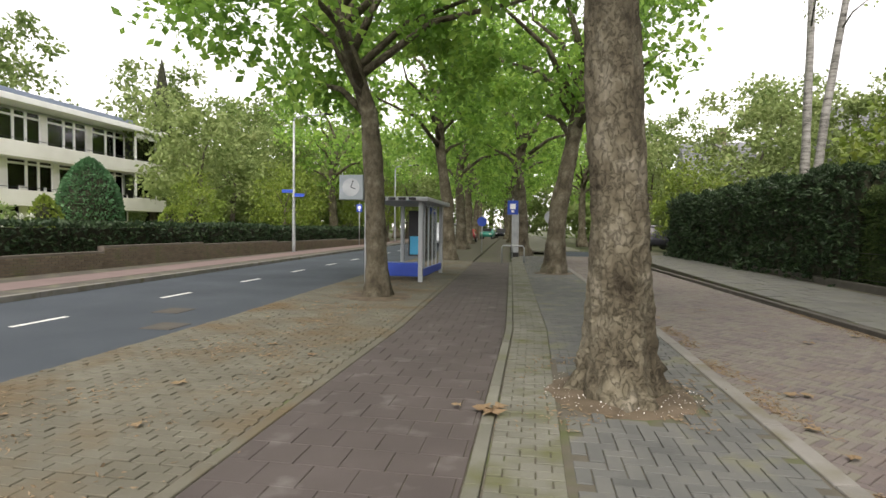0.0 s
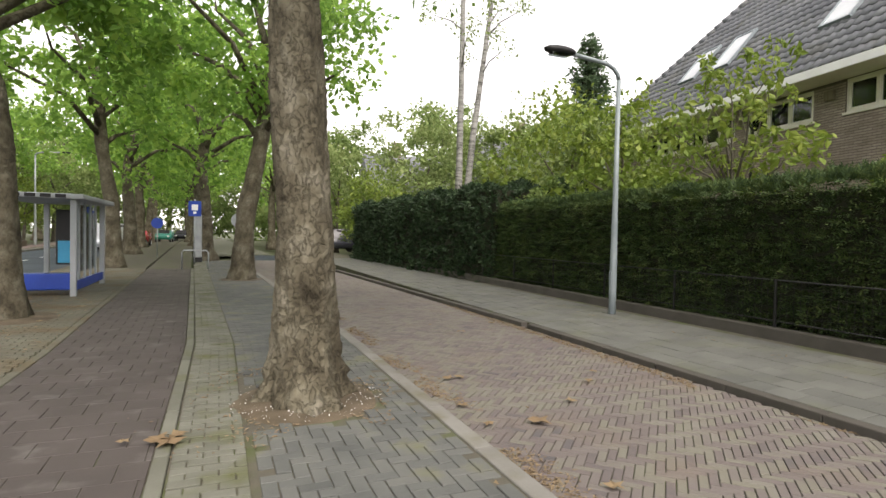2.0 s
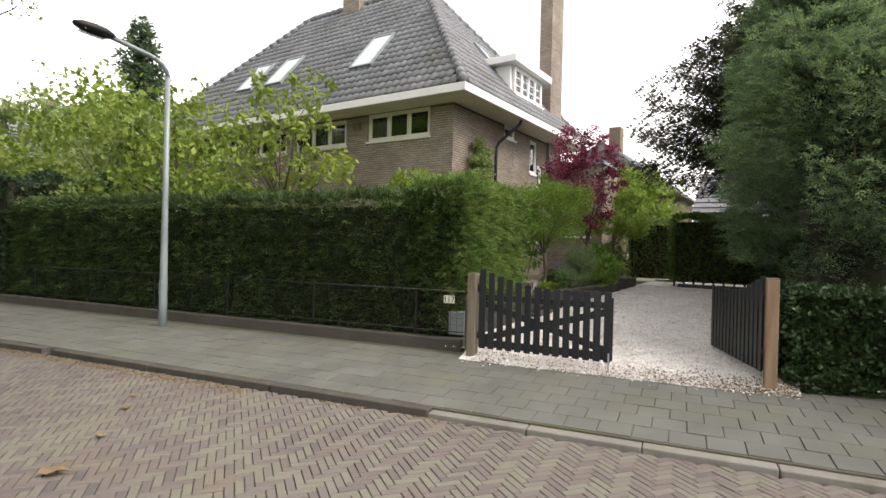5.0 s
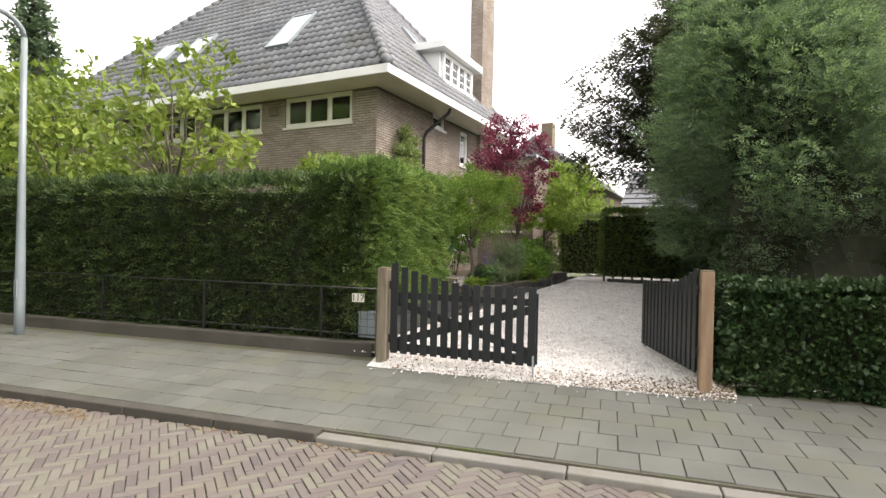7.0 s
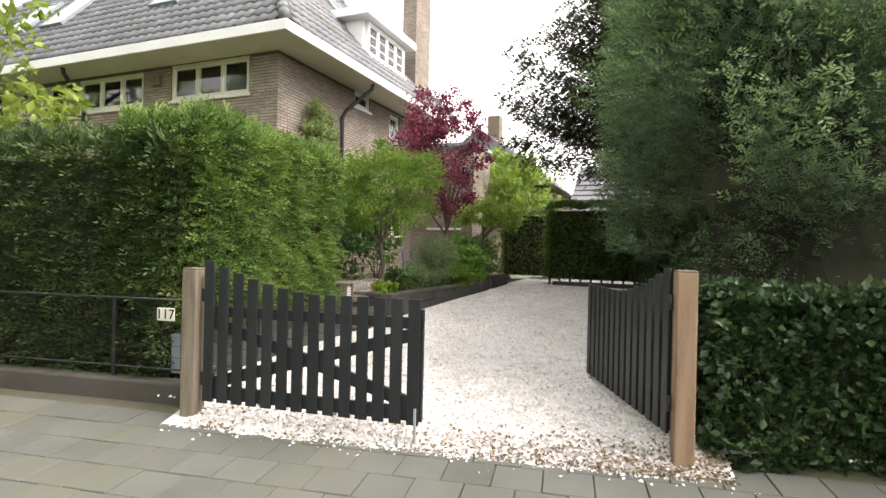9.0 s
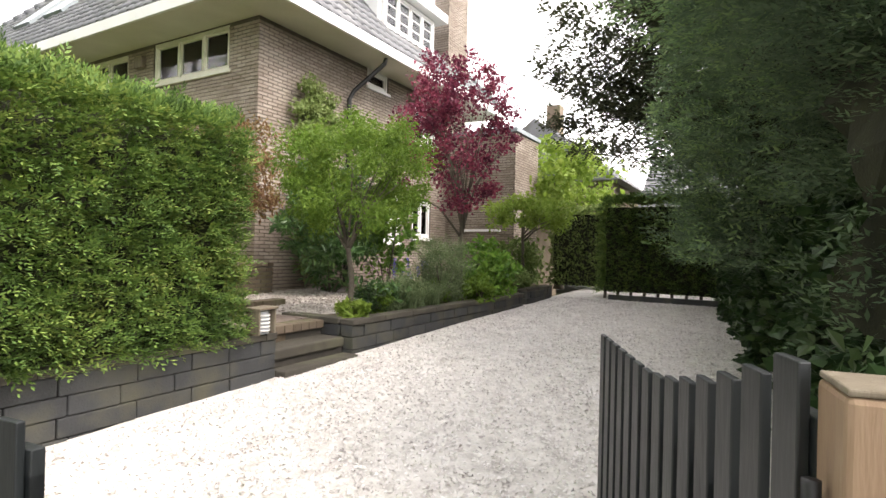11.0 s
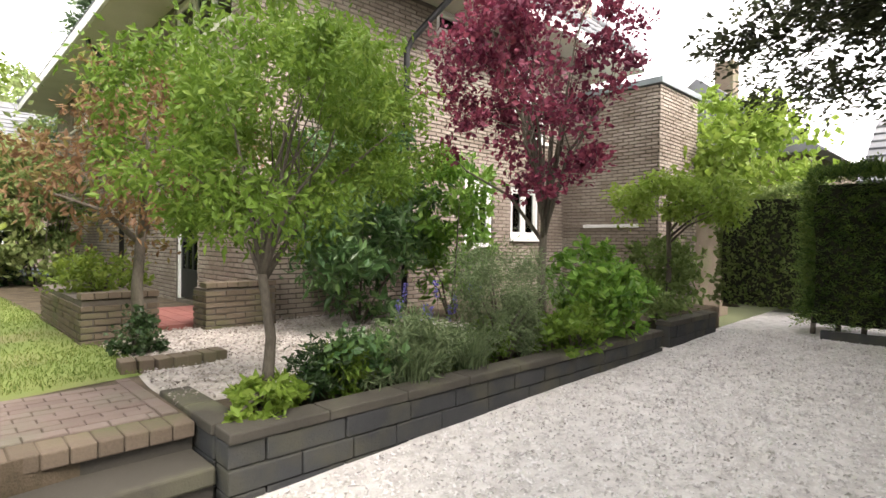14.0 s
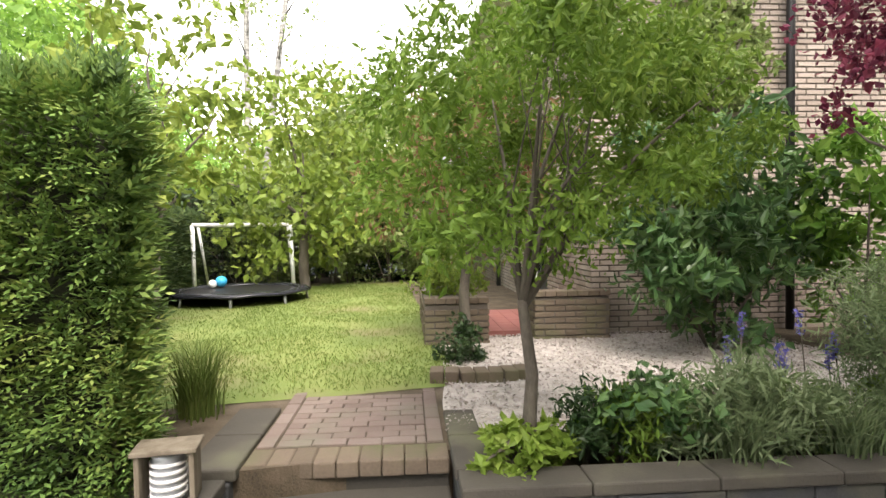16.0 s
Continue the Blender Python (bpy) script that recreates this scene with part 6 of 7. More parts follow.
BLUE = material("blue_enamel", [(0.014, 0.05, 0.32), (0.022, 0.068, 0.4)], 2, 20, 0.4, 0.0)
CYAN = material("cyan_poster", [(0.03, 0.35, 0.6), (0.05, 0.42, 0.68)], 2, 20, 0.4, 0.0)
SHELTER_GREY = material("shelter_grey", [(0.3, 0.32, 0.33), (0.38, 0.4, 0.41)], 2, 30, 0.5, 0.05)
shelter = empty("bus_shelter", pose(-4.45, 14.4, 0), label="grey steel and glass bus shelter with a blue bench panel", category="bus shelter")
for x, y in ((1.4, 0.0), (1.4, 3.25), (0.1, 3.25)):
    box("post", (x - 0.06, y, 0), (x + 0.06, y + 0.12, 2.2), SHELTER_GREY, shelter, 0.012)
for i in range(4):
    box("mullion", (1.37, 0.55 + i * 0.62, 0.25), (1.42, 0.6 + i * 0.62, 2.18), SHELTER_GREY, shelter, 0.004)
    g = box("pane", (1.385, 0.14 + i * 0.62, 0.52), (1.395, 0.53 + i * 0.62, 2.1), GLASS, shelter, 0)
    g.visible_shadow = False
box("kick_panel", (1.36, 0.13, 0.12), (1.43, 3.24, 0.34), BLUE, shelter, 0.01, "deep blue lower panel")
box("bench", (0.1, 0.3, 0.12), (1.3, 0.7, 0.5), BLUE, shelter, 0.03, "blue bench front")
box("roof", (-0.25, -0.25, 2.2), (1.65, 3.6, 2.32), SHELTER_GREY, shelter, 0.03)
for i in range(5):
    box("roof_slot", (0.0 + i * 0.28, -0.262, 2.22), (0.2 + i * 0.28, -0.252, 2.3), BLACK_METAL, shelter, 0.002)
case = box("poster_case", (0.35, 3.1, 0.55), (1.2, 3.2, 2.05), BLACK_METAL, shelter, 0.015, "dark poster case")
box("poster", (0.4, 3.09, 0.6), (1.15, 3.098, 1.2), CYAN, case, 0, "light blue poster half")
box("notice", (0.75, 3.075, 1.1), (1.1, 3.086, 1.75), WHITE, case, 0, "white notice")
clock = empty("street_clock", pose(-3.74, 11.75, 0), label="square grey street clock on a pole behind the plane tree", category="clock")
tube("pole", [(0, 0, -0.1), (0, 0, 2.8)], 0.045, SHELTER_GREY, clock, 10)
box("case", (-0.62, -0.1, 2.1), (-0.05, 0.1, 2.66), LAMP_GREY, clock, 0.02)
bm = bmesh.new()
bmesh.ops.create_cone(bm, cap_ends=True, segments=28, radius1=0.2, radius2=0.2, depth=0.012, matrix=pose(-0.335, -0.108, 2.38, 90))
part("dial", bm, STEEL, clock, "white clock dial")
for a, ln in ((20, 0.16), (110, 0.12)):
    bm = box_bm(-0.008, -0.003, 0, 0.008, 0.003, ln, 0)
    bmesh.ops.transform(bm, matrix=pose(-0.335, -0.118, 2.38, 0, a, 0), verts=bm.verts)
    part("pointer", bm, BLACK_METAL, clock)


def road_sign(x, y, h, kind, mat, label, r=0.3):
    ob = empty("traffic_sign", pose(x, y, 0), label=label, category="traffic sign")
    tube("pole", [(0, 0, -0.1), (0, 0, h + 0.1)], 0.03, STEEL, ob, 8)
    if kind == "disc":
        bm = bmesh.new()
        bmesh.ops.create_cone(bm, cap_ends=True, segments=28, radius1=r, radius2=r, depth=0.02, matrix=pose(0, -0.045, h - r, 90))
        part("plate", bm, mat, ob)
    else:
        box("plate", (-r, -0.055, h - 2.6 * r), (r, -0.035, h), mat, ob, 0.008)
        box("symbol", (-r * 0.5, -0.06, h - 1.6 * r), (r * 0.5, -0.056, h - 0.6 * r), WHITE, ob, 0.002)
        box("symbol", (-r * 0.25, -0.06, h - 2.2 * r), (r * 0.25, -0.056, h - 1.8 * r), WHITE, ob, 0.002)
    return ob


road_sign(-1.05, 27.5, 2.9, "plate", BLUE, "blue rectangular traffic sign with white symbols", 0.27)
road_sign(-3.2, 34.0, 2.2, "disc", BLUE, "round blue traffic sign")
road_sign(0.75, 24.0, 2.3, "disc", SHELTER_GREY, "round traffic sign seen from behind", 0.3)
road_sign(-13.2, 40.0, 3.2, "plate", BLUE, "blue sign across the road", 0.22)
name_sign = empty("street_name_sign", pose(-12.9, 28.0, 3.0), label="blue street name plates on the lamp post", category="sign")
box("plate", (-0.75, -0.12, 0.3), (-0.12, -0.1, 0.48), BLUE, name_sign, 0.004)
box("plate", (-0.02, -0.12, 0.08), (0.55, -0.1, 0.26), BLUE, name_sign, 0.004)
box("bracket", (-0.13, -0.11, 0.05), (-0.02, 0.0, 0.5), STEEL, name_sign, 0.004)
cabinet = empty("utility_cabinet", pose(-0.95, 28.5, 0), label="white utility pillar with a dark foot", category="cabinet")
box("body", (-0.18, -0.15, 0.25), (0.18, 0.15, 2.3), STEEL, cabinet, 0.03)
box("foot", (-0.2, -0.17, 0.0), (0.2, 0.17, 0.25), BLACK_METAL, cabinet, 0.02)
barrier = empty("cycle_barrier", pose(-1.35, 23.6, 0), label="low bent steel barrier", category="barrier")
tube("rail", [(0, 0, 0), (0, 0, 0.65), (0.06, 0, 0.75), (0.9, 0, 0.75), (0.96, 0, 0.65), (0.96, 0, 0)], 0.03, STEEL, barrier, 8)


def car(m, paint, label, van=False):
    """A parked car: body, glasshouse, panes, wheels with rims, lamps."""
    ob = empty("van" if van else "car", m, label=label, category="van" if van else "car")
    h = 1.95 if van else 1.45
    prof = [(-2.1, 0.35), (-2.15, 0.75), (-1.95, 1.0), (-1.1, 1.05), (-0.5, h), (1.7, h), (2.1, 1.05), (2.15, 0.6), (2.1, 0.35)]
    bm = bmesh.new()
    rows = []
    for y, k in ((-0.84, 0.97), (-0.78, 1.0), (0.78, 1.0), (0.84, 0.97)):
        rows.append([bm.verts.new((x * (1 if abs(y) < 0.8 else 0.985), y * (0.86 if z > 1.2 else 1), 0.3 + (z - 0.3) * k)) for x, z in prof])
    for a, b in zip(rows, rows[1:]):
        for i in range(len(prof)):
            j = (i + 1) % len(prof)
            bm.faces.new((a[i], a[j], b[j], b[i]))
    bm.faces.new(rows[0])
    bm.faces.new(rows[-1][::-1])
    bmesh.ops.recalc_face_normals(bm, faces=bm.faces)
    bmesh.ops.bevel(bm, geom=bm.edges[:], offset=0.03, segments=2, affect="EDGES")
    part("body", bm, paint, ob, smooth=True)
    for s in (-1, 1):
        box("side_window", (-0.35, s * 0.735 - 0.012, 1.08), (1.6, s * 0.735 + 0.012, h - 0.12), BLACK_METAL, ob, 0.01)
    bm = box_bm(-0.02, -0.62, -0.3, 0.02, 0.62, 0.3 * (h - 0.9) / 0.55, 0.01)
    bmesh.ops.transform(bm, matrix=pose(-0.86, 0, 1.28, 0, 40 if not van else 34, 0), verts=bm.verts)
    part("windscreen", bm, BLACK_METAL, ob)
    box("rear_window", (2.0, -0.6, 1.08), (2.06, 0.6, h - 0.2), BLACK_METAL, ob, 0.01)
    for x in (-1.35, 1.35):
        for s in (-1, 1):
            bm = bmesh.new()
            bmesh.ops.create_cone(bm, cap_ends=True, segments=20, radius1=0.32, radius2=0.32, depth=0.2, matrix=pose(x, s * 0.76, 0.32, 90))
            w = part("wheel", bm, BLACK_METAL, ob)
            bm = bmesh.new()
            bmesh.ops.create_cone(bm, cap_ends=True, segments=16, radius1=0.19, radius2=0.17, depth=0.02, matrix=pose(x, s * 0.865, 0.32, 90))
            part("rim", bm, STEEL, w)
    for s in (-1, 1):
        box("headlight", (-2.17, s * 0.6 - 0.14, 0.68), (-2.1, s * 0.6 + 0.14, 0.82), WHITE, ob, 0.02)
        box("tail_light", (2.1, s * 0.66 - 0.09, 0.75), (2.16, s * 0.66 + 0.09, 1.0), RED_PAINT, ob, 0.02)
    return ob


RED_PAINT = material("red_car_paint", [(0.3, 0.015, 0.02), (0.36, 0.02, 0.03)], 2, 30, 0.25, 0.0)
DARK_PAINT = material("dark_car_paint", [(0.015, 0.016, 0.022), (0.025, 0.026, 0.032)], 2, 30, 0.25, 0.0)
PALE_PAINT = material("silver_car_paint", [(0.5, 0.52, 0.55), (0.6, 0.62, 0.65)], 2, 30, 0.3, 0.0, metal=0.3)
GREEN_PAINT = material("green_car_paint", [(0.02, 0.2, 0.15), (0.03, 0.25, 0.19)], 2, 30, 0.3, 0.0)
car(pose(9.0, 44.5, -0.05, 0, 0, 8), DARK_PAINT, "dark van parked across the crossing", True)
car(pose(-7.2, 44, -0.05, 0, 0, 88), PALE_PAINT, "pale grey van on the road", True)
car(pose(-6.9, 57, -0.05, 0, 0, 88), RED_PAINT, "red car on the road")
car(pose(-6.3, 76, -0.05, 0, 0, 88), GREEN_PAINT, "green car far along the road")
car(pose(-4.8, 84, -0.05, 0, 0, 88), DARK_PAINT, "dark car far along the road")
garden_wall = empty("garden_wall", label="low brown brick garden wall stepping down along the pavement", category="wall")
for i, (y0, y1, h) in enumerate(((2, 15.2, 0.62), (15.2, 20.5, 0.78), (20.5, 27, 0.7), (27, 38, 0.62), (38, 50, 0.5))):
    sec = box("section", (-13.75, y0, 0), (-13.5, y1, h), MORTAR, garden_wall, 0.01)
    face = empty("face")
    face.parent = garden_wall
    face.matrix_local = pose(-13.49, y0, 0, 0, 0, 90)
    wall_bricks(face, y1 - y0, h, (), 0.02, None, OLD_BRICK, 0.23, 0.078)
hedge("box_hedge", [(-13.8, 2), (-13.8, 27), (-14.9, 27), (-14.9, 2)], 0.4, 1.45, DARK_LEAF, "long clipped dark hedge behind the brick wall", 160, 0.15, 0.1)
hedge("box_hedge", [(-13.8, 27), (-13.8, 44), (-14.9, 44), (-14.9, 27)], 0.4, 1.35, DARK_LEAF, "long clipped hedge further along the wall", 120, 0.17, 0.1)
strip("front_lawn", -40, -14.9, (0, 20, 45), 0.12, LAWN, "lawn before the block of flats", category="lawn")


def topiary(x, y, h, r, leaf, label, z=0.12, egg=1.0):
    """A clipped bush of an egg's shape on a short stem."""
    ob = empty("topiary", pose(x, y, z), label=label, category="topiary")
    tube("stem", [(0, 0, -0.05), (0, 0, h * 0.3)], 0.07, GREY_BARK, ob, 8)
    n = int(2600 * r * h / 2)
    u = R.random(n)
    zz = 0.08 + (h - 0.08) * u
    rr = r * np.sin(np.pi * np.clip(0.16 + 0.84 * u ** egg, 0, 1)) ** 0.62
    a = R.uniform(0, 2 * math.pi, n)
    p = np.stack([rr * np.cos(a), rr * np.sin(a), zz], 1) + R.normal(size=(n, 3)) * 0.03
    d = np.stack([np.cos(a), np.sin(a), u - 0.3], 1)
    leaves("foliage", p, 0.13, leaf, ob, out=d)
    v, f = [], []
    for k in range(9):
        t = k / 8
        q = (r - 0.08) * max(0.02, math.sin(math.pi * min(1, 0.16 + 0.84 * t ** egg)) ** 0.62)
        for j in range(14):
            v.append((q * math.cos(j * 0.4488), q * math.sin(j * 0.4488), 0.1 + (h - 0.18) * t))
    for k in range(8):
        for j in range(14):
            f.append((k * 14 + j, k * 14 + (j + 1) % 14, (k + 1) * 14 + (j + 1) % 14, (k + 1) * 14 + j))
    mesh_object("shade_core", v, f, CORE, ob)
    return ob


BOX_LEAF = leaf_material("clipped_bush_leaf", [(0.04, 0.12, 0.05), (0.07, 0.17, 0.075), (0.11, 0.22, 0.1)], 0.25, 0.6, 1.0)
topiary(-20.5, 22.3, 4.4, 1.35, BOX_LEAF, "large egg-shaped clipped bush on the lawn")
topiary(-17.5, 17.0, 2.35, 0.6, YELLOW_LEAF, "small yellow-green clipped cone")
topiary(-17.2, 23.5, 2.2, 0.65, YELLOW_LEAF, "small yellow-green clipped cone behind the hedge")
topiary(-17.0, 25.0, 2.3, 0.6, YELLOW_LEAF, "slender yellow-green clipped cone behind the hedge")
shrub("hydrangea", (-16.5, 14.2, 0.12), (0, 0, 0.9), (1.0, 1.0, 0.8), 40, 40, 0.16, WOOD_LEAF, "leafy hydrangea bush behind the wall", 0.4)
PETAL = leaf_material("white_petal", [(0.6, 0.62, 0.55), (0.75, 0.75, 0.7)], 0.3, 0.6, 2)
p, d = clump_points(np.array([[-16.0 + 0.7 * math.cos(i * 2.4), 14.0 + 0.8 * math.sin(i * 2.4), 1.35 + 0.35 * math.sin(i * 1.3)] for i in range(14)]), 0.14, 40, 0.6)
tagged(leaves("hydrangea_blooms", p, 0.07, PETAL, out=d), "white round hydrangea blooms", "flowers", kind="stuff")

flats = empty("apartment_building", pose(-32.5, 0, 0.8), label="white three-storey block of flats with long balconies", category="apartment building")
Y0, Y1 = 4.0, 42.5
PALE_WALL = material("pale_render", [(0.66, 0.65, 0.6), (0.76, 0.75, 0.71)], 0.6, 20, 0.8, 0.1)
FLAT_ROOM = material("pale_grey_room", [(0.5, 0.52, 0.53), (0.64, 0.66, 0.66)], 0.4, 10, 0.9, 0.0)
SLATE = material("blue_grey_fascia", [(0.14, 0.18, 0.24), (0.19, 0.23, 0.29)], 1, 20, 0.6, 0.05)
box("back_wall", (-9, Y0, 0), (-0.9, Y1 - 2.5, 8.3), FLAT_ROOM, flats, 0)
box("roof", (-9.3, Y0 - 0.3, 8.2), (0.9, Y1 + 0.5, 8.6), WHITE, flats, 0.03)
box("roof_parapet", (-9.0, Y0, 8.6), (-0.3, Y1 - 2.0, 9.2), SLATE, flats, 0.03, "blue-grey roof parapet")
for z in (1.9, 4.95):
    b = box("balcony", (-1.9, Y0, z - 0.15), (0.75, Y1 + 0.4, z), PALE_WALL, flats, 0.02)
    box("parapet", (0.6, Y0, z), (0.75, Y1 + 0.4, z + 0.85), PALE_WALL, b, 0.02)
    box("rail", (0.62, Y0, z + 1.0), (0.66, Y1 + 0.4, z + 1.04), BLACK_METAL, b, 0)
    box("end_panel", (-1.9, Y1 + 0.3, z), (0.6, Y1 + 0.4, z + 0.85), PALE_WALL, b, 0.01)
fw = 0
for z in (0.1, 1.95, 5.0):
    y = Y0
    while y < Y1 - 3.2:
        kind = fw % 4
        w = (1.4, 0.9, 1.1, 0.45)[kind]
        if kind == 3:
            box("wall_pier", (-0.95, y, z), (-0.6, y + w, z + 3.0), PALE_WALL, flats, 0.01)
        else:
            win = empty("window")
            win.parent = flats
            win.matrix_local = pose(-0.75, y, z)
            bm = box_bm(0, 0, 0.75 if kind != 1 else 0.1, 0.1, 0.09, 3.0, 0)
            box_bm(0, w - 0.09, 0.1, 0.1, w, 3.0, 0, bm)
            box_bm(0, 0.09, 2.55, 0.1, w - 0.09, 2.68, 0, bm)
            box_bm(0, 0.09, 0.1, 0.1, w - 0.09, 0.2, 0, bm)
            part("frame", bm, WHITE, win)
            g = box("pane", (0.045, 0.09, 0.2), (0.055, w - 0.09, 2.95), GLASS, win, 0)
            if kind == 0:
                box("panel", (0.01, 0.09, 0.2), (0.09, w - 0.09, 0.8), WHITE, win, 0)
            box("curtain", (-0.12, 0.1, 0.2), (-0.1, w * (0.3, 0.5, 0.7)[kind], 2.9), WHITE, win, 0)
        y += w
        fw += 1
for z in (1.95, 5.0):
    bay = empty("bay_window")
    bay.parent = flats
    bay.matrix_local = pose(-1.8, Y1 - 3.0, z)
    for x, y in ((0, 0), (2.2, 0), (2.2, 2.4), (0, 2.4)):
        box("corner_post", (x, y, 0), (x + 0.14, y + 0.14, 3.1), WHITE, bay, 0.01)
    box("sill_panel", (2.22, 0.14, 0), (2.32, 2.4, 0.9), WHITE, bay, 0)
    box("pane", (2.26, 0.14, 0.9), (2.28, 2.4, 2.7), GLASS, bay, 0)
    box("head", (2.2, 0.14, 2.7), (2.34, 2.4, 3.1), WHITE, bay, 0)
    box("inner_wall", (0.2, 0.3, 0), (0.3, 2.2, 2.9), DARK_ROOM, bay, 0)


def far_house(m, w, d, h, rh, wall, label, roof_mat=ROOF):
    """A house further off: walls, a gabled roof, windows, chimney."""
    ob = empty("house", m, label=label, category="house")
    box("wall", (0, 0, 0), (w, d, h), wall, ob, 0.02)
    o = 0.4
    v = [(-o, -o, h), (w + o, -o, h), (w + o, d + o, h), (-o, d + o, h), (-o, d / 2, h + rh), (w + o, d / 2, h + rh)]
    rf = mesh_object("roof", v, [(0, 1, 5, 4), (3, 4, 5, 2), (0, 4, 3), (1, 2, 5), (0, 3, 2, 1)], roof_mat, ob)
    for k in range(int(rh * 1.15 / 0.33)):
        t = k / (rh * 1.15 / 0.33)
        for s in (0, 1):
            y = -o + (d / 2 + o) * t
            if s:
                y = d - y
            z = h + rh * t
            bm = box_bm(-o, y - 0.03, z + 0.01, w + o, y + 0.03, z + 0.05, 0)
            part("tile_course", bm, roof_mat, rf)
    for z in (0.9, 3.6):
        if z + 1.4 > h:
            continue
        for i in range(int(w / 2.4)):
            window("window", ob, pose(0.7 + i * 2.4, -0.14, z), 1.3, 1.4, 2, WHITE)
        for i in range(int(d / 3)):
            window("window", ob, pose(-0.14, d - 0.8 - i * 3, z, 0, 0, -90), 1.3, 1.4, 2, WHITE)
    window("skylight", ob, pose(w * 0.6, d * 0.22 - 0.1, h + rh * 0.5, -40), 0.9, 1.1, 1, WHITE, False)
    box("chimney", (w * 0.3, d / 2 - 0.3, h + rh - 0.5), (w * 0.3 + 0.7, d / 2 + 0.4, h + rh + 1.3), OLD_BRICK, ob, 0.02)
    return ob


far_house(pose(13, 48, 0, 0, 0, -5), 9, 9, 5.4, 4, OLD_BRICK, "brown brick house with a grey roof behind the trees")
far_house(pose(20, 38, 0, 0, 0, -8), 12, 9, 5.8, 4.5, RED_BRICK, "red brick house with a grey roof behind birches")
far_house(pose(29, -1.0, 0.4, 0, 0, -99.5), 9, 7, 2.9, 2.6, OLD_BRICK, "low house with a dark tiled roof behind the screen hedge")
neighbour = far_house(pose(13.3, -13.4, 0, 0, 0, -9.5), 9, 8.0, 7.4, 4.0, OLD_BRICK, "brown brick neighbouring house behind the conifers")
far_house(pose(31, 0.5, 0.4, 0, 0, -9.5), 8, 7, 4.4, 3.0, OLD_BRICK, "brick house beyond the end of the driveway")

# ---- things in the garden ----
NET = material("white_net", [(0.3, 0.3, 0.3), (0.4, 0.4, 0.4)], 5, 50, 0.8, 0)
goal = empty("football_goal", pose(8.45, 12.3, 0.77), label="small white football goal on the lawn", category="goal")
for pts in ([(0, 0, 0), (-0.02, 0, 1.45)], [(2.05, 0, 0), (2.0, 0, 1.45)], [(-0.02, 0, 1.45), (2.0, 0, 1.45)]):
    tube("bar", pts, 0.045, WHITE, goal, 8)
for x in (0.1, 1.95):
    tube("stay", [(x, 0, 1.4), (x + 0.05, 0.75, 0.02)], 0.03, WHITE, goal, 6)
bm = bmesh.new()
for i in range(20):
    x = 0.02 + i * 0.103
    box_bm(x, 0.36, 0, x + 0.006, 0.366, 1.42, 0, bm, pose(0, 0.05, 0, 14))
for k in range(13):
    box_bm(0, 0.36, 0.05 + k * 0.11, 2.0, 0.366, 0.056 + k * 0.11, 0, bm, pose(0, 0.05, 0, 14))
tagged(part("net", bm, BLACK_METAL, goal), kind="stuff")
tramp = empty("trampoline", pose(9.6, 10.55, 0.76), label="round black trampoline close to the ground", category="trampoline")
bm = bmesh.new()
bmesh.ops.create_cone(bm, cap_ends=True, segments=48, radius1=1.02, radius2=1.02, depth=0.02, matrix=pose(0, 0, 0.2))
part("mat", bm, BLACK_METAL, tramp)
ring = [(1.18 * math.cos(a * math.pi / 24), 1.18 * math.sin(a * math.pi / 24)) for a in range(49)]
v, f = [], []
for i in range(48):
    a = i * math.pi / 24
    for r, z in ((1.0, 0.22), (1.1, 0.245), (1.22, 0.235), (1.28, 0.19), (1.22, 0.17), (1.0, 0.19)):
        v.append((r * math.cos(a), r * math.sin(a), z + 0.01 * math.sin(a * 9)))
for i in range(48):
    for k in range(6):
        a, b = i * 6 + k, i * 6 + (k + 1) % 6
        c, d2 = ((i + 1) % 48) * 6 + (k + 1) % 6, ((i + 1) % 48) * 6 + k
        f.append((a, b, c, d2))
mesh_object("safety_pad", v, f, DARK_PAINT, tramp, True, "dark padded rim")
for i in range(8):
    a = i * math.pi / 4
    tube("leg", [(1.2 * math.cos(a), 1.2 * math.sin(a), 0.18), (1.22 * math.cos(a), 1.22 * math.sin(a), -0.02)], 0.022, STEEL, tramp, 6)
for dx, dy, mat, lab in ((-0.7, 0.95, CYAN, "turquoise ball on the trampoline"), (-0.95, 0.85, WHITE, "small white ball on the trampoline")):
    bm = bmesh.new()
    bmesh.ops.create_icosphere(bm, subdivisions=3, radius=0.11 if mat is CYAN else 0.08)
    ball = part("ball", bm, mat, None, smooth=True)
    ball.location = (9.6 + dx * 0.6, 10.55 + dy * 0.6, 0.97 + (0.12 if mat is CYAN else 0.08))
    tagged(ball, lab, "ball")
lampbox = empty("garden_lamp", pose(10.22, 2.36, 0.82) @ Matrix.Scale(0.74, 4), label="ribbed steel garden lamp in a wooden frame", category="lamp")
box("frame_side", (0.0, 0, -0.06), (0.03, 0.2, 0.25), OLD_WOOD, lampbox, 0.006)
box("frame_side", (0.3, 0, -0.06), (0.33, 0.2, 0.25), OLD_WOOD, lampbox, 0.006)
box("frame_top", (-0.02, -0.02, 0.25), (0.35, 0.22, 0.28), OLD_WOOD, lampbox, 0.008)
prof = []
for k in range(13):
    prof.append(((0.165, 0.1, -0.05 + k * 0.0235)))
tube("cylinder", prof, [0.085 if k % 2 else 0.1 for k in range(13)], STEEL, lampbox, 20)
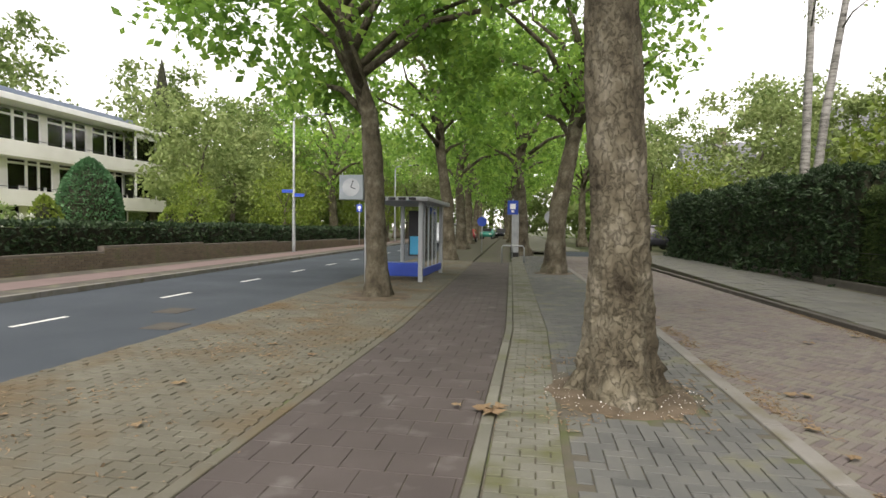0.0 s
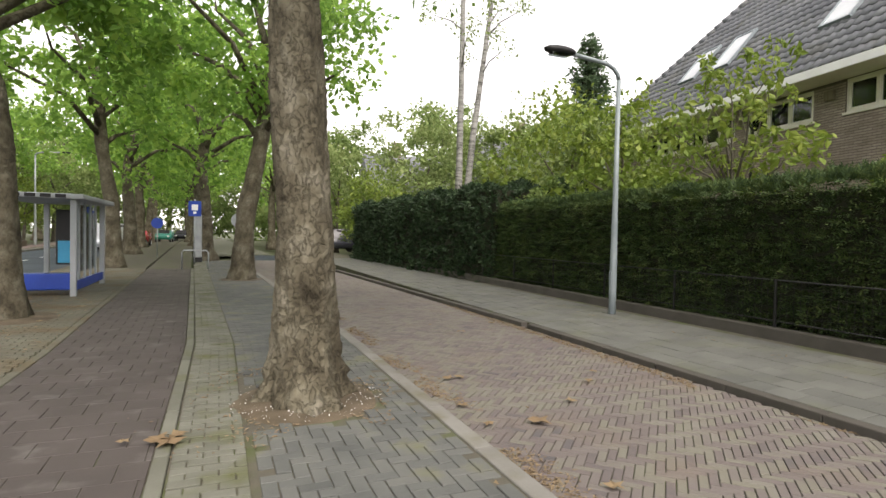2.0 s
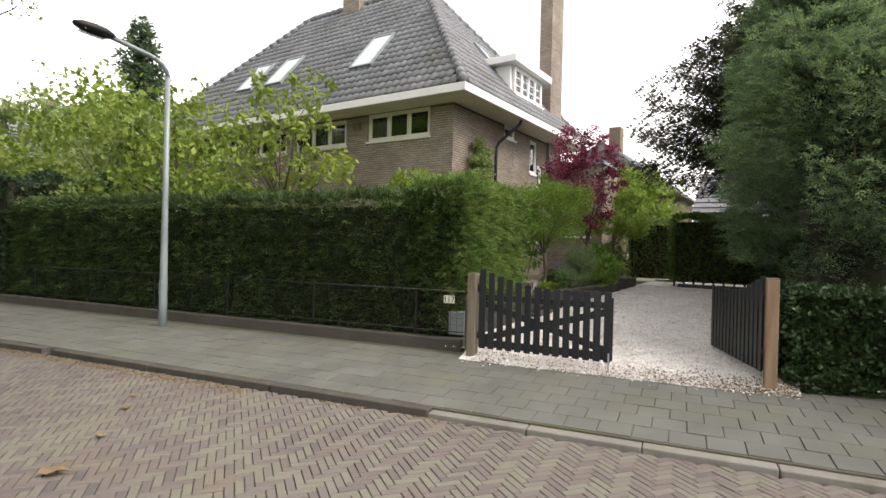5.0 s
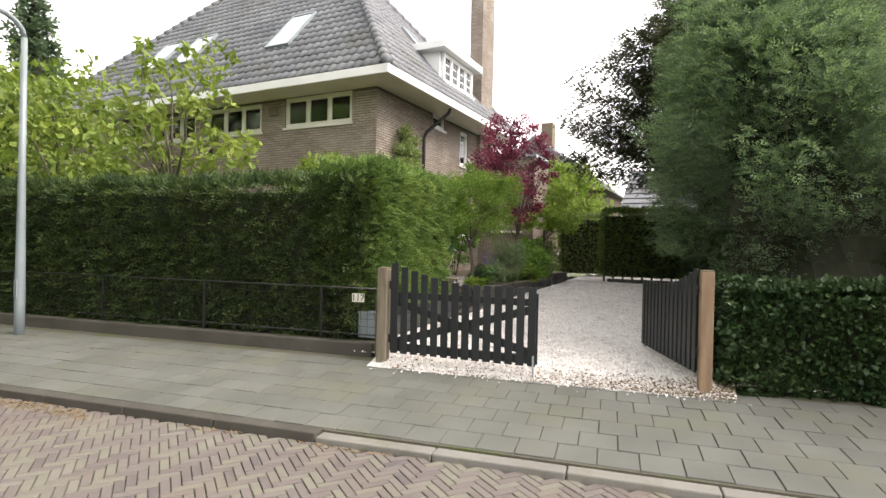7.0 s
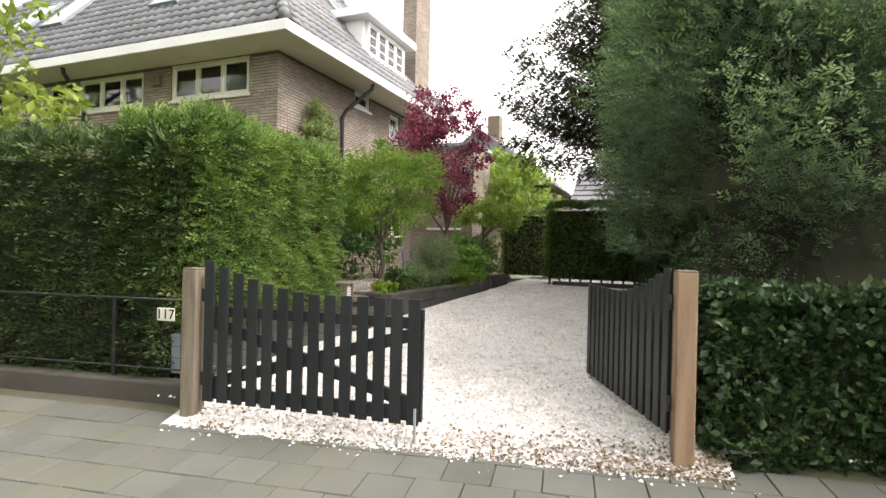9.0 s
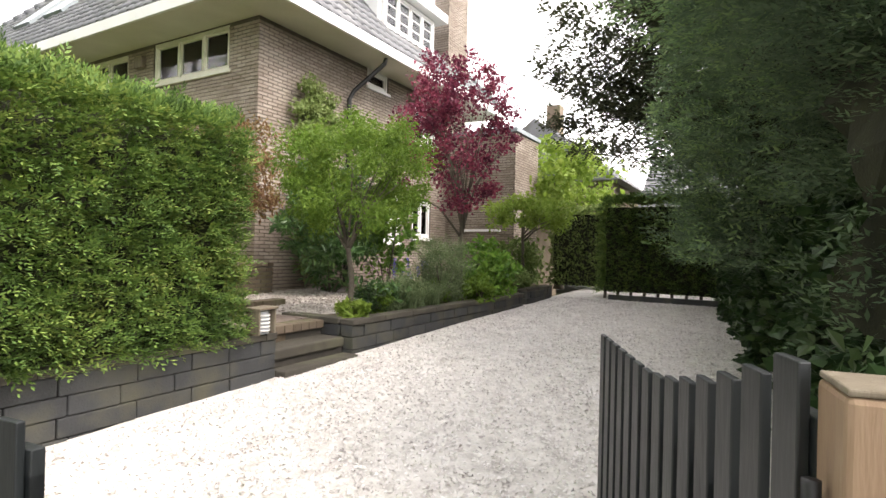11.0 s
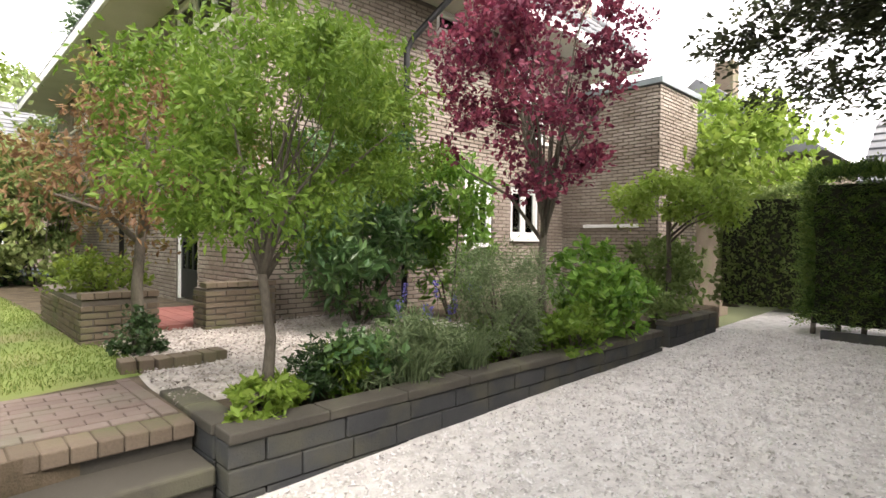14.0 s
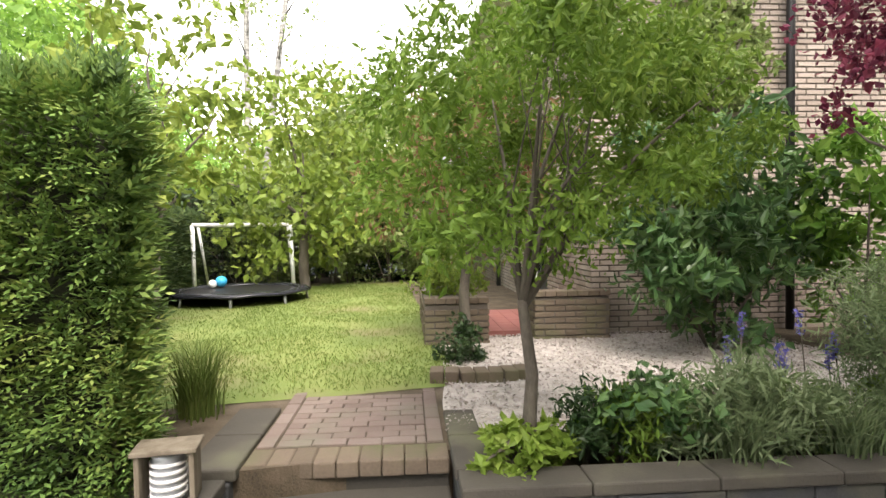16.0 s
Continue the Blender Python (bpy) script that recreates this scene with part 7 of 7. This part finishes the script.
for k in range(5):
    tube("ring", [(0.165, 0.1, -0.02 + k * 0.047), (0.165, 0.1, 0.0 + k * 0.047)], 0.106, WHITE, lampbox, 20)
pot = empty("plant_pot", pose(16.5, 3.2, 0.762), label="grey round plant pot on the terrace", category="pot")
tube("bowl", [(0, 0, 0), (0, 0, 0.1), (0, 0, 0.3), (0, 0, 0.33)], [0.12, 0.15, 0.19, 0.2], SLAB, pot, 16)
SALVIA = leaf_material("blue_flower", [(0.09, 0.09, 0.3), (0.15, 0.14, 0.42), (0.22, 0.2, 0.5)], 0.3, 0.6, 3)
for i in range(9):
    x, y, h = 13.35 + 0.14 * i, 2.5 + 0.1 * math.sin(i * 2.3), 0.55 + 0.13 * math.sin(i * 1.9)
    fl = empty("salvia", pose(x, y, 0.74), label="blue flower spike on a thin stalk", category="flower", group="blue flower spikes")
    tube("stalk", [(0, 0, 0), (0.01, 0.01, h * 0.5), (0.03 * math.sin(i), 0.02, h)], 0.004, GREY_BARK, fl, 5)
    p = np.stack([R.normal(size=60) * 0.012 + 0.03 * math.sin(i), R.normal(size=60) * 0.012 + 0.02, h - 0.12 + 0.16 * R.random(60)], 1)
    leaves("spike", p, 0.025, SALVIA, fl)

# ---- paving, piece by piece ----
paving("bricks", [(x + bend(y), y, a, l, w, r) for x, y, a, l, w, r in running(-4.93, -2, -2.07, 24, 0.21, 0.105, "x", 0.008, 0.005)], VERGE_CLINKER, verge, 0.0, (-4.2, 2.4, -2.25, 5.0), "brick")
paving("tiles", [(x + bend(y), y, a, l, w, r) for x, y, a, l, w, r in running(-1.945, -2, -0.405, 24, 0.3, 0.3, "x", 0.004, 0.0015)], CYCLE, cycle, 0.0, (-2.2, -2, 0, 12), "tile")
paving("bricks", [(q[0] + bend(q[1]), *q[1:]) for q in running(-0.28, -2, 0.2, 30, 0.2, 0.105, "x", 0.009, 0.005)], GREY_CLINKER, island, 0.015, (-0.3, 2.0, 0.5, 6), "brick")
hb = [q for q in running(0.21, -2, 1.74, 30, 0.21, 0.105, "x", 0.007) if q[1] > 6.2]
hb += [q for q in herringbone(0.26, -2, 1.72, 6.2, 0.21, 0.105, math.pi / 2, 0.007) if (q[0] - 0.8) ** 2 + (q[1] - 5.0) ** 2 > 0.55]
paving("bricks", [(q[0] + bend(q[1]), *q[1:]) for q in hb], BLUE_CLINKER, island, 0.015, (0.5, 2.0, 1.75, 6), "brick")
paving("bricks", [(q[0] + bend(q[1]), *q[1:]) for q in herringbone(1.87, -3, 4.99, 31, 0.2, 0.0667, -math.pi / 4, 0.006, 0.003)], STREET_CLINKER, street, -0.025, (2.0, 1.6, 4.9, 3.1), "brick")
tiles = [(x - 5.12, y, a, l, w, r) for x, y, a, l, w, r in running(5.14, -8, 7.5, 31, 0.3, 0.3, "y", 0.007, 0.004)]
paving("tiles", tiles, TILE, footpath, 0.0, (0, -2.5, 2.4, 9), "tile")

# fallen leaves, litter along the kerbs and earth round the trunks
DRY_LEAF = leaf_material("fallen_leaf", [(0.13, 0.08, 0.045), (0.2, 0.14, 0.08), (0.28, 0.22, 0.13)], 0.15, 0.8, 3)


def fallen_leaf(x, y, z, s, a):
    """A dry curled plane leaf with five points."""
    v, f = [(0, 0, 0.012)], []
    for i in range(10):
        r = s * (1.0 if i % 2 == 0 else 0.5) * (0.85 + 0.3 * abs(math.sin(i * 1.7 + a)))
        v.append((r * math.cos(i * 0.628 + a), r * math.sin(i * 0.628 + a), 0.006 + 0.3 * s * abs(math.sin(i * 2.2 + a * 3))))
    for i in range(10):
        f.append((0, 1 + i, 1 + (i + 1) % 10))
    ob = mesh_object("fallen_leaf", v, f, DRY_LEAF)
    ob.location = (x, y, z)
    tagged(ob, "dry curled brown plane leaf on the paving", "leaf", "fallen leaves")


for i in range(26):
    fallen_leaf(R.uniform(-4.8, -2.4), R.uniform(2.5, 14), 0.005, R.uniform(0.04, 0.08), R.uniform(0, 6))
for i in range(22):
    fallen_leaf(R.uniform(0.1, 4.8), R.uniform(2.2, 12), -0.015, R.uniform(0.035, 0.08), R.uniform(0, 6))
for x, y, s in ((-0.32, 4.2, 0.11), (-0.4, 4.3, 0.1), (-0.28, 4.35, 0.09), (-0.62, 4.35, 0.05), (2.55, 3.8, 0.11), (2.35, 2.6, 0.07)):
    fallen_leaf(x, y, 0.02 if x < 0 else -0.01, s, 7 * x)
pts = []
for x0, sx, z, n, ylo, yhi in ((2.02, 0.1, -0.022, 7000, 2.4, 16), (4.87, 0.07, -0.022, 7000, 1, 18), (-3.4, 0.55, 0.006, 5200, 2, 16), (0.85, 0.5, 0.018, 1800, 3.9, 6.4), (6.9, 0.3, 0.13, 500, 2.7, 14)):
    yy = R.uniform(ylo, yhi, n)
    xx = x0 + R.normal(size=n) * sx
    keep = np.array([noise.noise(Vector((a * 1.4, b * 0.9, 7))) > -0.05 for a, b in zip(xx, yy)])
    pts.append(np.stack([xx, yy, np.full(n, z)], 1)[keep])
tagged(leaves("leaf_litter", np.concatenate(pts), 0.04, LITTER, width=0.35, flat=0.85, lift=0.4), "small dry brown leaf litter and twigs", "litter", kind="stuff")


def earth_ring(x, y, r0, r1, z, mat, label, chips=0):
    """A worn patch of earth round a trunk."""
    v, f = [], []
    for i in range(40):
        a = i * math.pi / 20
        k = 1 + 0.2 * noise.noise(Vector((math.cos(a) * 1.5 + x, math.sin(a) * 1.5, y)))
        for j, t in enumerate((0, 0.35, 0.7, 1.0)):
            r = r0 + (r1 * k - r0) * t
            v.append((x + r * math.cos(a), y + r * math.sin(a), z + (0.03, 0.035, 0.02, -0.03)[j] + 0.012 * noise.noise(Vector((i * 0.9, j * 1.3, x)))))
    for i in range(40):
        for j in range(3):
            a, b = i * 4 + j, ((i + 1) % 40) * 4 + j
            f.append((a, a + 1, b + 1, b))
    tagged(mesh_object("tree_earth", v, f, mat, smooth=True), label, "soil", kind="structure")
    if chips:
        a = R.uniform(0, 6.283, chips)
        r = r0 + 0.1 + R.random(chips) * (r1 - r0) * 0.7
        tagged(leaves("bark_chips", np.stack([x + r * np.cos(a), y + r * np.sin(a), np.full(chips, z + 0.04)], 1), 0.012, CHIP, width=0.8, flat=0.4), "small pale chips round the trunk", "chips", kind="stuff")


earth_ring(0.78, 5.0, 0.3, 0.75, 0.005, SOIL, "bare earth round the plane tree's foot", 250)
earth_ring(-3.3, 11.15, 0.25, 0.9, 0.0, SOIL, "mossy earth round the plane tree's foot")
earth_ring(0.66, 18.4, 0.3, 0.8, 0.0, SOIL, "bare earth round the far plane tree")
